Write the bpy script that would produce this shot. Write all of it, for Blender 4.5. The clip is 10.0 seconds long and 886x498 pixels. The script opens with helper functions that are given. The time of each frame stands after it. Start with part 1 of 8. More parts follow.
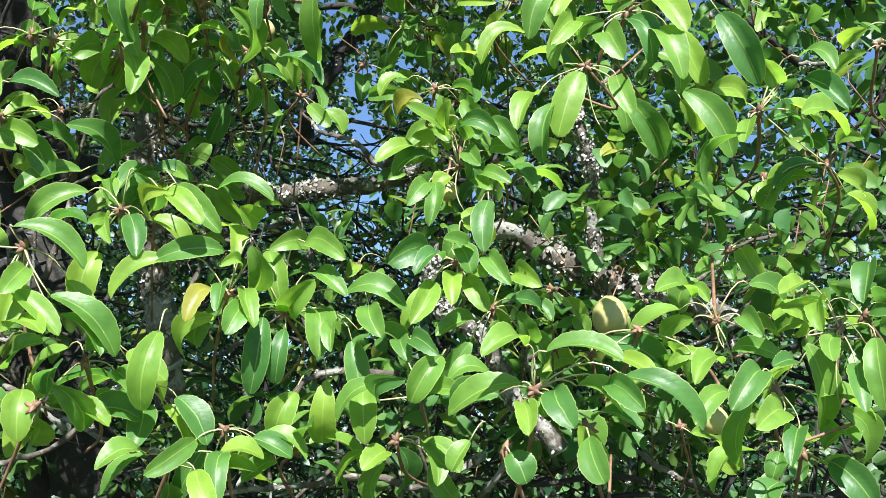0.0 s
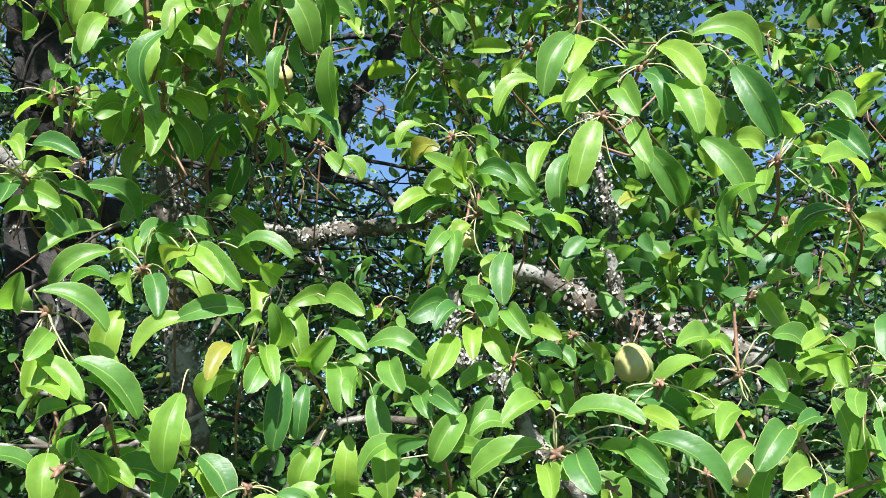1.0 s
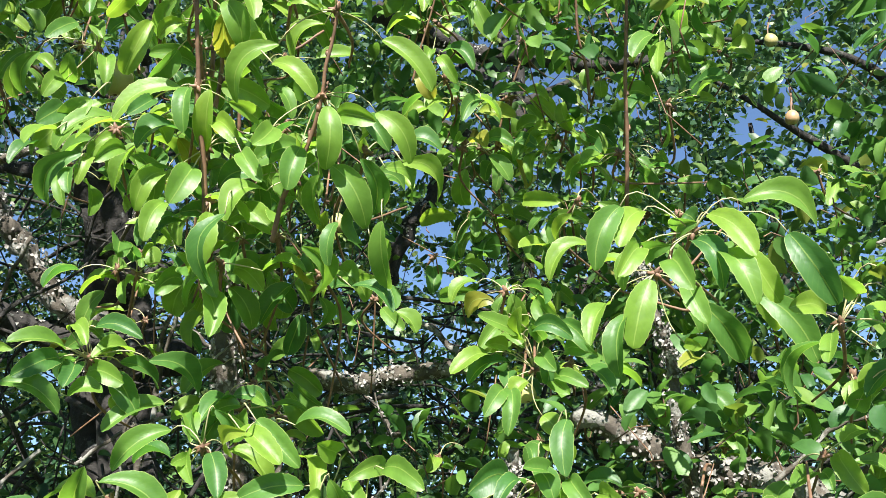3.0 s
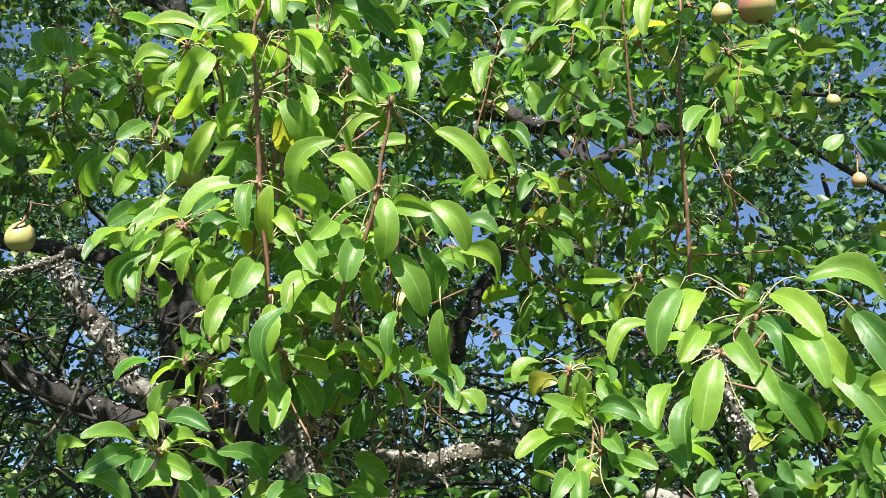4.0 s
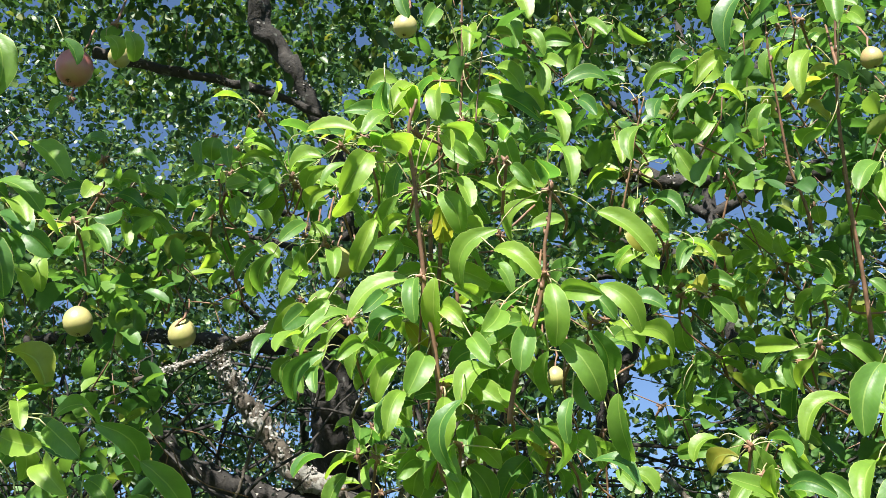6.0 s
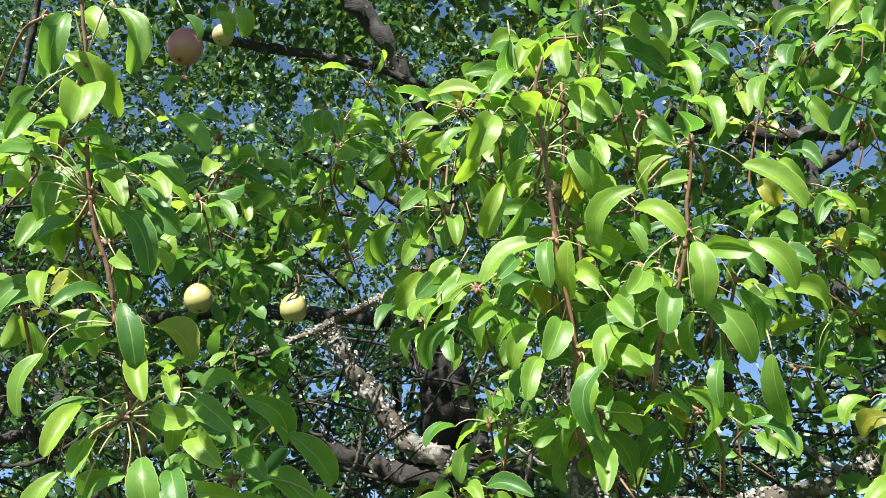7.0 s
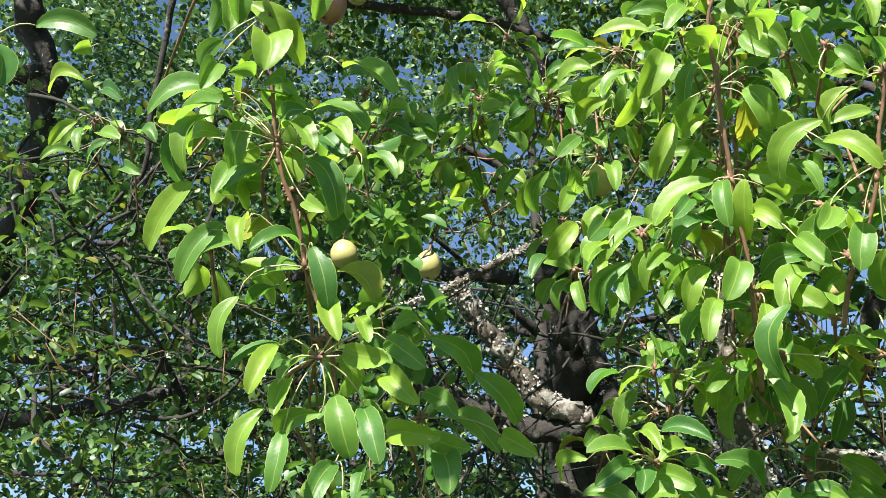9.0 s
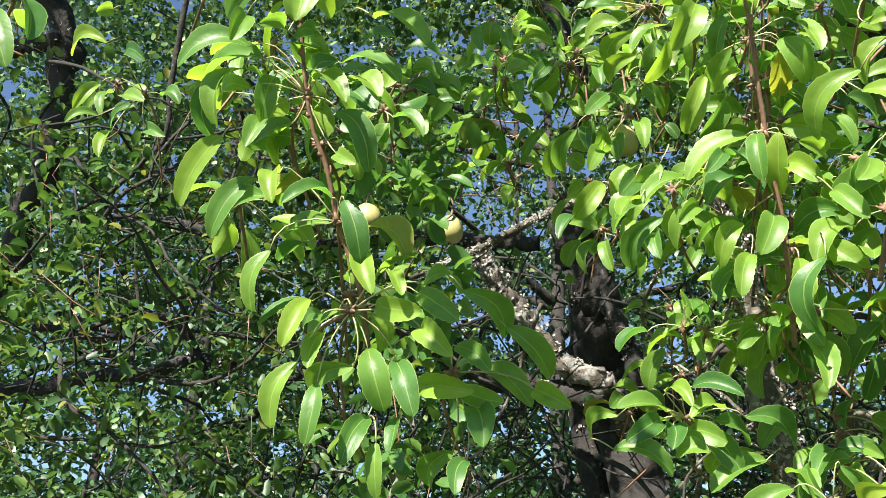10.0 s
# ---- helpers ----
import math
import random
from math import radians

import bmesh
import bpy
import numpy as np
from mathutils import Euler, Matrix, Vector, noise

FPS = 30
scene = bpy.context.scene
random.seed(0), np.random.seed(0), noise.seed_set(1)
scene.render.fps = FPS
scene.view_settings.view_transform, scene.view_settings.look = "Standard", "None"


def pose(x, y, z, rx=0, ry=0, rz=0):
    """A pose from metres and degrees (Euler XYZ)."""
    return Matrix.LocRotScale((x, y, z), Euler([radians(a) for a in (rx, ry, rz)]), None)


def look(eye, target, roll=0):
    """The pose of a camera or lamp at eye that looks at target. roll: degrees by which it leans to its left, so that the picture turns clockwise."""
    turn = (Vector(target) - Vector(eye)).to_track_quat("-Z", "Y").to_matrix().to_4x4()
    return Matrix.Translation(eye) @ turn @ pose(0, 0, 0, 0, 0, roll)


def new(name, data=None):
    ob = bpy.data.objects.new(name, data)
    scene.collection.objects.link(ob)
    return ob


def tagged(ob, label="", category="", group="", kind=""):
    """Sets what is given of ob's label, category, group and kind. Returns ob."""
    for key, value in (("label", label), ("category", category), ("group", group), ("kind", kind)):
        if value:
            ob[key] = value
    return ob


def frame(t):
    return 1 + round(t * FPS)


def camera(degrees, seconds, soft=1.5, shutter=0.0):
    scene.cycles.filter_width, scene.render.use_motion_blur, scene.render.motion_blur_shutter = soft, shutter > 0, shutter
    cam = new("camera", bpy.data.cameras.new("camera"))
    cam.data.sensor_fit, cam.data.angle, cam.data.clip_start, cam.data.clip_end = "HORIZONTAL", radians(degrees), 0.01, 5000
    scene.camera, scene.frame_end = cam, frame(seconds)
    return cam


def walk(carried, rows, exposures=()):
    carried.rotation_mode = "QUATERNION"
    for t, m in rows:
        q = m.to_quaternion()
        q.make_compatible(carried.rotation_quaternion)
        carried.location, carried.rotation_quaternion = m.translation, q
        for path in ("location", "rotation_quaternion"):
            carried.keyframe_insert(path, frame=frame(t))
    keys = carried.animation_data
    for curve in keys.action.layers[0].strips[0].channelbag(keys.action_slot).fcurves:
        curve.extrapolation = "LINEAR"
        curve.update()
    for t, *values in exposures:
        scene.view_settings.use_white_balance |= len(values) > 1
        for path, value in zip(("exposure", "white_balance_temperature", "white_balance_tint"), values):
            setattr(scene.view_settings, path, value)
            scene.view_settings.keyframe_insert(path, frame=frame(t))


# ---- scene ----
cam = camera(52.5, 10.0, soft=0.75)
PATH = [
    (0, (0.041, 0.059, 1.616), (-0.003, 1.991, 2.131), 0.1),
    (0.5, (0.043, 0.055, 1.639), (-0.024, 1.98, 2.18), -0.3),
    (1, (0.045, 0.048, 1.654), (-0.047, 1.966, 2.214), -0.6),
    (1.5, (0.05, 0.043, 1.67), (-0.061, 1.954, 2.247), -0.7),
    (2, (0.049, 0.034, 1.691), (-0.074, 1.934, 2.303), -0.5),
    (2.5, (0.049, 0.026, 1.716), (-0.129, 1.898, 2.396), -1.6),
    (2.7, (0.047, 0.024, 1.724), (-0.136, 1.879, 2.449), -1.7),
    (3.8, (0.07, 0.017, 1.75), (-0.257, 1.79, 2.617), -1.4),
    (4, (0.068, 0.009, 1.757), (-0.277, 1.76, 2.661), -1.6),
    (4.5, (0.063, -0.013, 1.771), (-0.312, 1.698, 2.737), -1.8),
    (5, (0.048, -0.024, 1.784), (-0.39, 1.647, 2.793), -1.9),
    (5.5, (0.039, -0.023, 1.789), (-0.475, 1.612, 2.82), -2.3),
    (5.7, (0.033, -0.02, 1.789), (-0.508, 1.606, 2.82), -2.0),
    (6.8, (-0.045, -0.018, 1.801), (-0.756, 1.57, 2.788), -0.9),
    (7, (-0.056, -0.017, 1.8), (-0.813, 1.558, 2.773), -0.7),
    (7.5, (-0.083, -0.018, 1.794), (-0.897, 1.529, 2.765), -0.5),
    (8, (-0.095, -0.024, 1.792), (-0.956, 1.503, 2.754), -0.4),
    (8.5, (-0.123, -0.039, 1.784), (-1.052, 1.472, 2.709), 0.4),
    (9, (-0.147, -0.049, 1.774), (-1.105, 1.453, 2.682), 1.4),
    (9.5, (-0.156, -0.046, 1.77), (-1.134, 1.456, 2.657), 1.6),
    (10, (-0.172, -0.046, 1.756), (-1.169, 1.462, 2.612), 1.6),
]
# the picture warms a little on the way: seconds, stops, kelvin, tint
TONE = [(0.0, 1.82, 6050, 10), (2.0, 1.82, 6150, 10), (4.5, 1.78, 6600, 11), (7.5, 1.81, 6450, 10), (8.8, 1.82, 6600, 10), (10.0, 1.9, 6700, 11)]
walk(cam, [(t, look(eye, target, roll)) for t, eye, target, roll in PATH], TONE)

# ---- light ----
SUN_FROM = Vector((0.10, -0.77, 0.63)).normalized()
world = bpy.data.worlds.new("world")
scene.world = world
world.use_nodes = True
wn = world.node_tree.nodes
sky = wn.new("ShaderNodeTexSky")
sky.sky_type = "NISHITA"
sky.sun_disc = False
sky.sun_elevation = math.asin(SUN_FROM.z)
sky.sun_rotation = math.atan2(SUN_FROM.x, SUN_FROM.y)
sky.altitude = 200
sky.air_density = 1.0
sky.dust_density = 0.0
sky.ozone_density = 4.0
wn["Background"].inputs["Strength"].default_value = 0.053
world.node_tree.links.new(sky.outputs[0], wn["Background"].inputs["Color"])
lamp = bpy.data.lights.new("sun", "SUN")
lamp.energy, lamp.angle, lamp.color = 4.8, radians(0.5), (1.0, 0.96, 0.88)
sun = new("sun", lamp)
sun.matrix_world = look(SUN_FROM * 30, (0, 0, 0))


# ---- materials ----
def material(name, rough=0.6):
    mat = bpy.data.materials.new(name)
    mat.use_nodes = True
    nt = mat.node_tree
    bsdf = nt.nodes["Principled BSDF"]
    bsdf.inputs["Roughness"].default_value = rough
    return mat, nt, bsdf


def node(nt, kind, **values):
    n = nt.nodes.new(kind)
    for key, value in values.items():
        n.inputs[key].default_value = value
    return n


def ramp(nt, source, stops):
    n = nt.nodes.new("ShaderNodeValToRGB")
    while len(n.color_ramp.elements) < len(stops):
        n.color_ramp.elements.new(0.5)
    for e, (at, colour) in zip(n.color_ramp.elements, stops):
        e.position, e.color = at, (*colour, 1)
    nt.links.new(source, n.inputs["Fac"])
    return n


def mix(nt, fac, a, b, blend="MIX"):
    n = nt.nodes.new("ShaderNodeMix")
    n.data_type, n.blend_type = "RGBA", blend
    for socket, value in ((n.inputs[0], fac), (n.inputs[6], a), (n.inputs[7], b)):
        if isinstance(value, bpy.types.NodeSocket):
            nt.links.new(value, socket)
        else:
            socket.default_value = value if isinstance(value, float) else (*value, 1)
    return n.outputs[2]


def maths(nt, op, a, b=0.0):
    n = nt.nodes.new("ShaderNodeMath")
    n.operation = op
    for socket, value in ((n.inputs[0], a), (n.inputs[1], b)):
        if isinstance(value, bpy.types.NodeSocket):
            nt.links.new(value, socket)
        else:
            socket.default_value = value
    return n.outputs[0]


def leaf_material(name, stops, glow, through_light=0.45, single=True, rough=0.45):
    """A leaf blade: colour by leaf, pale midrib and side veins, blotches; light shines through it."""
    mat, nt, bsdf = material(name, rough)
    if single:
        pick = nt.nodes.new("ShaderNodeObjectInfo").outputs["Random"]
    else:
        pick = nt.nodes.new("ShaderNodeNewGeometry").outputs["Random Per Island"]
    colour = ramp(nt, pick, stops).outputs[0]
    uv = nt.nodes.new("ShaderNodeUVMap")
    uv.uv_map = "blade"
    split = nt.nodes.new("ShaderNodeSeparateXYZ")
    nt.links.new(uv.outputs[0], split.inputs[0])
    across, along = split.outputs[0], split.outputs[1]
    off = maths(nt, "ABSOLUTE", maths(nt, "SUBTRACT", across, 0.5))
    rib = maths(nt, "LESS_THAN", off, 0.024)
    slant = maths(nt, "SUBTRACT", along, maths(nt, "MULTIPLY", off, 0.45))
    vein = maths(nt, "POWER", maths(nt, "ABSOLUTE", maths(nt, "SINE", maths(nt, "MULTIPLY", slant, 34.0))), 14.0)
    geo = nt.nodes.new("ShaderNodeNewGeometry")
    blotch = node(nt, "ShaderNodeTexNoise", Scale=40.0, Detail=3.0)
    nt.links.new(geo.outputs["Position"], blotch.inputs["Vector"])
    shade = ramp(nt, blotch.outputs["Fac"], [(0.3, (0.78, 0.82, 0.72)), (0.65, (1.1, 1.08, 1.0))]).outputs[0]
    colour = mix(nt, 1.0, colour, shade, "MULTIPLY")
    if single:
        colour = mix(nt, maths(nt, "MULTIPLY", vein, 0.05), colour, (0.2, 0.3, 0.06))
        colour = mix(nt, maths(nt, "MULTIPLY", rib, 0.45), colour, (0.3, 0.4, 0.1))
        rim = ramp(nt, off, [(0.465, (0, 0, 0)), (0.5, (0.7, 0.7, 0.7))]).outputs[0]
        colour = mix(nt, rim, colour, (0.36, 0.42, 0.14))
        worn = maths(nt, "GREATER_THAN", maths(nt, "FRACT", maths(nt, "MULTIPLY", pick, 37.0)), 0.88)
        end = maths(nt, "ADD", along, maths(nt, "MULTIPLY", blotch.outputs["Fac"], 0.25))
        dry = ramp(nt, end, [(1.06, (0, 0, 0)), (1.1, (1, 1, 1))]).outputs[0]
        colour = mix(nt, maths(nt, "MULTIPLY", dry, worn), colour, (0.16, 0.1, 0.045))
    nt.links.new(colour, bsdf.inputs["Base Color"])
    bump = node(nt, "ShaderNodeBump", Strength=0.5, Distance=0.003)
    height = maths(nt, "ADD", maths(nt, "MULTIPLY", vein, -0.025), blotch.outputs["Fac"])
    nt.links.new(height, bump.inputs["Height"])
    nt.links.new(bump.outputs[0], bsdf.inputs["Normal"])
    bsdf.inputs["Specular IOR Level"].default_value = 0.42
    lit = nt.nodes.new("ShaderNodeBsdfTranslucent")
    nt.links.new(mix(nt, 1.0, colour, glow, "MULTIPLY"), lit.inputs["Color"])
    both = node(nt, "ShaderNodeMixShader", Fac=through_light)
    nt.links.new(bsdf.outputs[0], both.inputs[1])
    nt.links.new(lit.outputs[0], both.inputs[2])
    nt.links.new(both.outputs[0], nt.nodes["Material Output"].inputs["Surface"])
    return mat


def bark_material(name, dark, light, lichen, amount, scale=1.0):
    """Furrowed bark with pale lichen in patches."""
    mat, nt, bsdf = material(name, 0.88)
    geo = nt.nodes.new("ShaderNodeNewGeometry").outputs["Position"]
    grain = node(nt, "ShaderNodeTexNoise", Scale=45.0 * scale, Detail=6.0, Roughness=0.65)
    nt.links.new(geo, grain.inputs["Vector"])
    patch = node(nt, "ShaderNodeTexNoise", Scale=16.0 * scale, Detail=5.0, Roughness=0.6)
    nt.links.new(geo, patch.inputs["Vector"])
    colour = ramp(nt, grain.outputs["Fac"], [(0.3, dark), (0.7, light)]).outputs[0]
    spot = ramp(nt, patch.outputs["Fac"], [(0.62 - amount, (0, 0, 0)), (0.68 - amount, (1, 1, 1))]).outputs[0]
    colour = mix(nt, spot, colour, lichen)
    nt.links.new(colour, bsdf.inputs["Base Color"])
    bump = node(nt, "ShaderNodeBump", Strength=0.9, Distance=0.006)
    nt.links.new(maths(nt, "ADD", grain.outputs["Fac"], patch.outputs["Fac"]), bump.inputs["Height"])
    nt.links.new(bump.outputs[0], bsdf.inputs["Normal"])
    return mat


def plain_material(name, a, b, rough, scale):
    mat, nt, bsdf = material(name, rough)
    geo = nt.nodes.new("ShaderNodeNewGeometry").outputs["Position"]
    tex = node(nt, "ShaderNodeTexNoise", Scale=scale, Detail=4.0)
    nt.links.new(geo, tex.inputs["Vector"])
    nt.links.new(ramp(nt, tex.outputs["Fac"], [(0.3, a), (0.7, b)]).outputs[0], bsdf.inputs["Base Color"])
    bump = node(nt, "ShaderNodeBump", Strength=0.3, Distance=0.002)
    nt.links.new(tex.outputs["Fac"], bump.inputs["Height"])
    nt.links.new(bump.outputs[0], bsdf.inputs["Normal"])
    return mat


GREENS = [(0.0, (0.046, 0.13, 0.034)), (0.25, (0.084, 0.184, 0.036)), (0.7, (0.14, 0.246, 0.038)), (0.975, (0.182, 0.28, 0.038)), (1.0, (0.24, 0.215, 0.04))]
# next two: the pear leaf greens darkened, crown shade put into the colour
HALF_SHADE_GREENS = [(0.0, (0.034, 0.096, 0.03)), (0.5, (0.065, 0.15, 0.036)), (0.9, (0.112, 0.205, 0.04)), (1.0, (0.15, 0.18, 0.04))]
SHADE_GREENS = [(0.0, (0.018, 0.046, 0.018)), (0.5, (0.042, 0.095, 0.028)), (0.9, (0.085, 0.145, 0.032)), (1.0, (0.15, 0.15, 0.03))]
FAR = [(0.0, (0.012, 0.036, 0.02)), (0.45, (0.034, 0.09, 0.04)), (0.8, (0.088, 0.17, 0.055)), (1.0, (0.14, 0.18, 0.052))]
leaf_mat = leaf_material("pear_leaf", GREENS, (2.7, 2.7, 1.5), 0.4)
shade_leaf_mat = leaf_material("shade_leaf", SHADE_GREENS, (2.2, 2.3, 1.3), 0.3, False)
half_shade_leaf_mat = leaf_material("half_shade_leaf", HALF_SHADE_GREENS, (2.35, 2.4, 1.4), 0.33, False)
far_mat = leaf_material("far_leaf", FAR, (2.2, 2.1, 1.3), 0.18, False, 0.45)
stalk_mat = plain_material("petiole", (0.26, 0.3, 0.12), (0.42, 0.34, 0.2), 0.5, 60.0)
twig_mat = plain_material("young_bark", (0.085, 0.045, 0.028), (0.22, 0.12, 0.07), 0.6, 70.0)
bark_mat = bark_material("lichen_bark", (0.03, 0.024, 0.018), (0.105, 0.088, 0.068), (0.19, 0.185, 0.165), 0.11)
# bark near black: shade on trunk, limbs and twigs put into its colour
shade_bark_mat = bark_material("shade_bark", (0.01, 0.009, 0.008), (0.032, 0.028, 0.024), (0.1, 0.105, 0.095), 0.0, 1.3)
lichen_mat = plain_material("crust_lichen", (0.09, 0.085, 0.075), (0.38, 0.36, 0.33), 0.95, 90.0)
grass_mat = plain_material("meadow_grass", (0.02, 0.042, 0.01), (0.055, 0.075, 0.02), 0.9, 7.0)


# ---- building helpers ----
def origin(ob):
    at = Vector()
    while ob:
        at += ob.location
        ob = ob.parent
    return at


def part(name, mesh, mats, parent, at, label=""):
    """Links a mesh, whose points are given round the place at, as one object under a thing or a part."""
    ob = new(name, mesh)
    for m in mats if isinstance(mats, (list, tuple)) else [mats]:
        if m.name not in mesh.materials:
            mesh.materials.append(m)
    ob.parent = parent
    ob.location = Vector(at) - (origin(parent) if parent else Vector())
    return tagged(ob, label)


def empty(name, at, label, category, group="", kind=""):
    ob = new(name)
    ob.location = at
    ob.empty_display_size = 0.1
    return tagged(ob, label, category, group, kind)


def mesh_of(name, verts, faces, uvs=None, slots=None):
    me = bpy.data.meshes.new(name)
    me.from_pydata(verts if isinstance(verts, list) else verts.tolist(), [], faces if isinstance(faces, list) else faces.tolist())
    me.polygons.foreach_set("use_smooth", np.ones(len(me.polygons), dtype=bool))
    if uvs is not None:
        layer = me.uv_layers.new(name="blade")
        loops = np.empty(len(me.loops), dtype=np.int32)
        me.loops.foreach_get("vertex_index", loops)
        layer.data.foreach_set("uv", np.asarray(uvs, dtype=np.float32)[loops].ravel())
    if slots is not None:
        me.polygons.foreach_set("material_index", np.asarray(slots, dtype=np.int32))
    me.update()
    return me


def unit(v):
    return v / np.maximum(np.linalg.norm(v, axis=-1, keepdims=True), 1e-9)


def blades(base, tip, face, width, fold, arch, rows, cols, curl=0.0, bend=0.0):
    """Points, faces and uvs of leaf blades: from base to tip, upper side towards face; folded along the midrib, arched lengthwise."""
    base, tip, face = (np.asarray(v, dtype=float).reshape(-1, 3) for v in (base, tip, face))
    n = len(base)
    width, fold, arch, curl, bend = (np.broadcast_to(np.asarray(v, dtype=float), (n,)) for v in (width, fold, arch, curl, bend))
    chord = tip - base
    length = np.linalg.norm(chord, axis=1)
    a = unit(chord)
    up = unit(face - a * np.sum(face * a, axis=1, keepdims=True))
    s = np.cross(a, up)
    rise_to = np.array((0, 0, 1.0)) - a * a[:, 2:3]
    hump_to = unit(up + 0.8 * rise_to)
    v = 0.5 - 0.5 * np.cos(np.pi * np.linspace(0, 1, rows))
    v = 0.35 * np.linspace(0, 1, rows) + 0.65 * v
    u = np.linspace(-1, 1, cols)
    blunt = 0.38 + 0.2 * np.modf(np.abs(base[:, 0] * 731.7 + base[:, 2] * 377.1))[0]
    outline = (v[None] ** 0.5) * ((1 - v[None]) ** blunt[:, None])
    outline = outline / outline.max(axis=1, keepdims=True)
    outline[:, 0] = 0.05
    hump = 4 * v * (1 - v) * (1.15 - 0.3 * v)
    half = 0.5 * width[:, None] * outline
    along = length[:, None] * v[None]
    lift = arch[:, None] * length[:, None] * hump[None]
    side = half[:, :, None] * u[None, None]
    sway = (bend * length)[:, None, None] * (4 * v * (1 - v))[None, :, None]
    rise = fold[:, None, None] * np.abs(side) * (1 - 0.35 * np.abs(u)[None, None])
    rise = rise + (curl[:, None] * length[:, None])[:, :, None] * np.sin(6.0 * v + 1.3)[None, :, None] * u[None, None] * outline[:, :, None]
    pts = base[:, None, None] + a[:, None, None] * along[:, :, None, None] + s[:, None, None] * (side + sway)[..., None] + up[:, None, None] * rise[..., None] + hump_to[:, None, None] * lift[:, :, None, None]
    grid = np.arange(rows * cols).reshape(rows, cols)
    quad = np.stack([grid[:-1, :-1], grid[:-1, 1:], grid[1:, 1:], grid[1:, :-1]], axis=-1).reshape(-1, 4)
    faces = (quad[None] + (np.arange(n) * rows * cols)[:, None, None]).reshape(-1, 4)
    uv = np.stack(np.broadcast_arrays((u[None] + 1) / 2, v[:, None]), axis=-1).reshape(-1, 2)
    return pts.reshape(-1, 3), faces, np.tile(uv, (n, 1))


def tube(points, radii, sides=6, wobble=0.0, rng=None):
    """Points and faces of a tapered round rod along a line."""
    p = np.asarray(points, dtype=float)
    r = np.interp(np.linspace(0, 1, len(p)), np.linspace(0, 1, len(radii)), radii)
    d = unit(np.gradient(p, axis=0))
    ref = np.array((0.31, 0.27, 0.91)) if abs(d[0][2]) < 0.9 else np.array((0.9, 0.3, 0.1))
    x = unit(np.cross(d, ref))
    y = np.cross(d, x)
    ang = np.linspace(0, 2 * np.pi, sides, endpoint=False)
    rad = np.repeat(r[:, None], sides, axis=1)
    if wobble:
        rad = rad * (1 + wobble * rng.normal(size=rad.shape))
    ring = p[:, None] + x[:, None] * (np.cos(ang)[None] * rad)[..., None] + y[:, None] * (np.sin(ang)[None] * rad)[..., None]
    g = np.arange(len(p) * sides).reshape(len(p), sides)
    nxt = np.roll(g, -1, axis=1)
    faces = np.stack([g[:-1], nxt[:-1], nxt[1:], g[1:]], axis=-1).reshape(-1, 4).tolist()
    faces += [g[0][::-1].tolist(), g[-1].tolist()]
    return ring.reshape(-1, 3), faces


def smooth_line(points, steps):
    """A rounded line through the points (Catmull-Rom)."""
    p = np.asarray(points, dtype=float)
    if len(p) < 3:
        return np.linspace(p[0], p[-1], steps + 1)
    q = np.vstack([2 * p[0] - p[1], p, 2 * p[-1] - p[-2]])
    out = []
    for i in range(1, len(q) - 2):
        for t in np.linspace(0, 1, steps, endpoint=False):
            a, b, c, d = q[i - 1:i + 3]
            out.append(0.5 * (2 * b + (c - a) * t + (2 * a - 5 * b + 4 * c - d) * t * t + (3 * b - a - 3 * c + d) * t ** 3))
    out.append(p[-1])
    return np.asarray(out)


def branch(name, points, r0, r1, mat, parent, label="", sides=8, knots=0.08, steps=6, seed=1):
    """A limb, twig or trunk through the points, with knobbly bark."""
    rng = np.random.default_rng(seed)
    line = smooth_line(points, steps)
    line[1:-1] += rng.normal(size=(len(line) - 2, 3)) * r0 * knots
    verts, faces = tube(line, (r0, r1), sides, knots, rng)
    at = line[0]
    return part(name, mesh_of(name, verts - at, faces), mat, parent, at, label)


def stack(pieces):
    verts, faces, count = [], [], 0
    for v, f in pieces:
        verts.append(np.asarray(v))
        faces += [[i + count for i in face] for face in f]
        count += len(v)
    return np.vstack(verts), faces


# ---- ground ----
bm = bmesh.new()
bmesh.ops.create_grid(bm, x_segments=60, y_segments=60, size=1.0)
for v in bm.verts:
    r = max(abs(v.co.x), abs(v.co.y))
    v.co.x, v.co.y = v.co.x * (4 + 900 * r ** 6), v.co.y * (4 + 900 * r ** 6)
    v.co.z = 0.05 * noise.noise((v.co.x * 0.7, v.co.y * 0.7, 0))
me = bpy.data.meshes.new("ground")
bm.to_mesh(me)
bm.free()
tagged(part("ground", me, grass_mat, None, (0, 0, 0)), "rough meadow grass under the orchard trees", "ground", kind="structure")


# gaps cut to fit the camera's view of the sky: bearing and height in degrees, half width
GAPS = [(-5.0, 20.1, 1.2), (-6.2, 24.3, 1.4), (-3.0, 35.0, 0.8), (3.9, 32.1, 1.3), (-5.9, 21.9, 0.9), (0.9, 32.3, 1.0), (26.9, 19.0, 1.3),
        (15.8, 26.9, 0.7), (-14.3, 1.0, 0.6), (15.6, 28.1, 1.5), (-65.7, 29.9, 1.1), (-30.2, 32.6, 1.2), (-24.7, 19.6, 0.5), (-33.4, 32.4, 0.7),
        (-8.2, 27.4, 1.2), (-3.3, 25.8, 1.3), (0.2, 5.5, 0.9), (8.0, 30.5, 1.3), (11.0, 27.0, 0.9), (18.5, 24.5, 0.9), (6.0, 26.5, 0.8)]
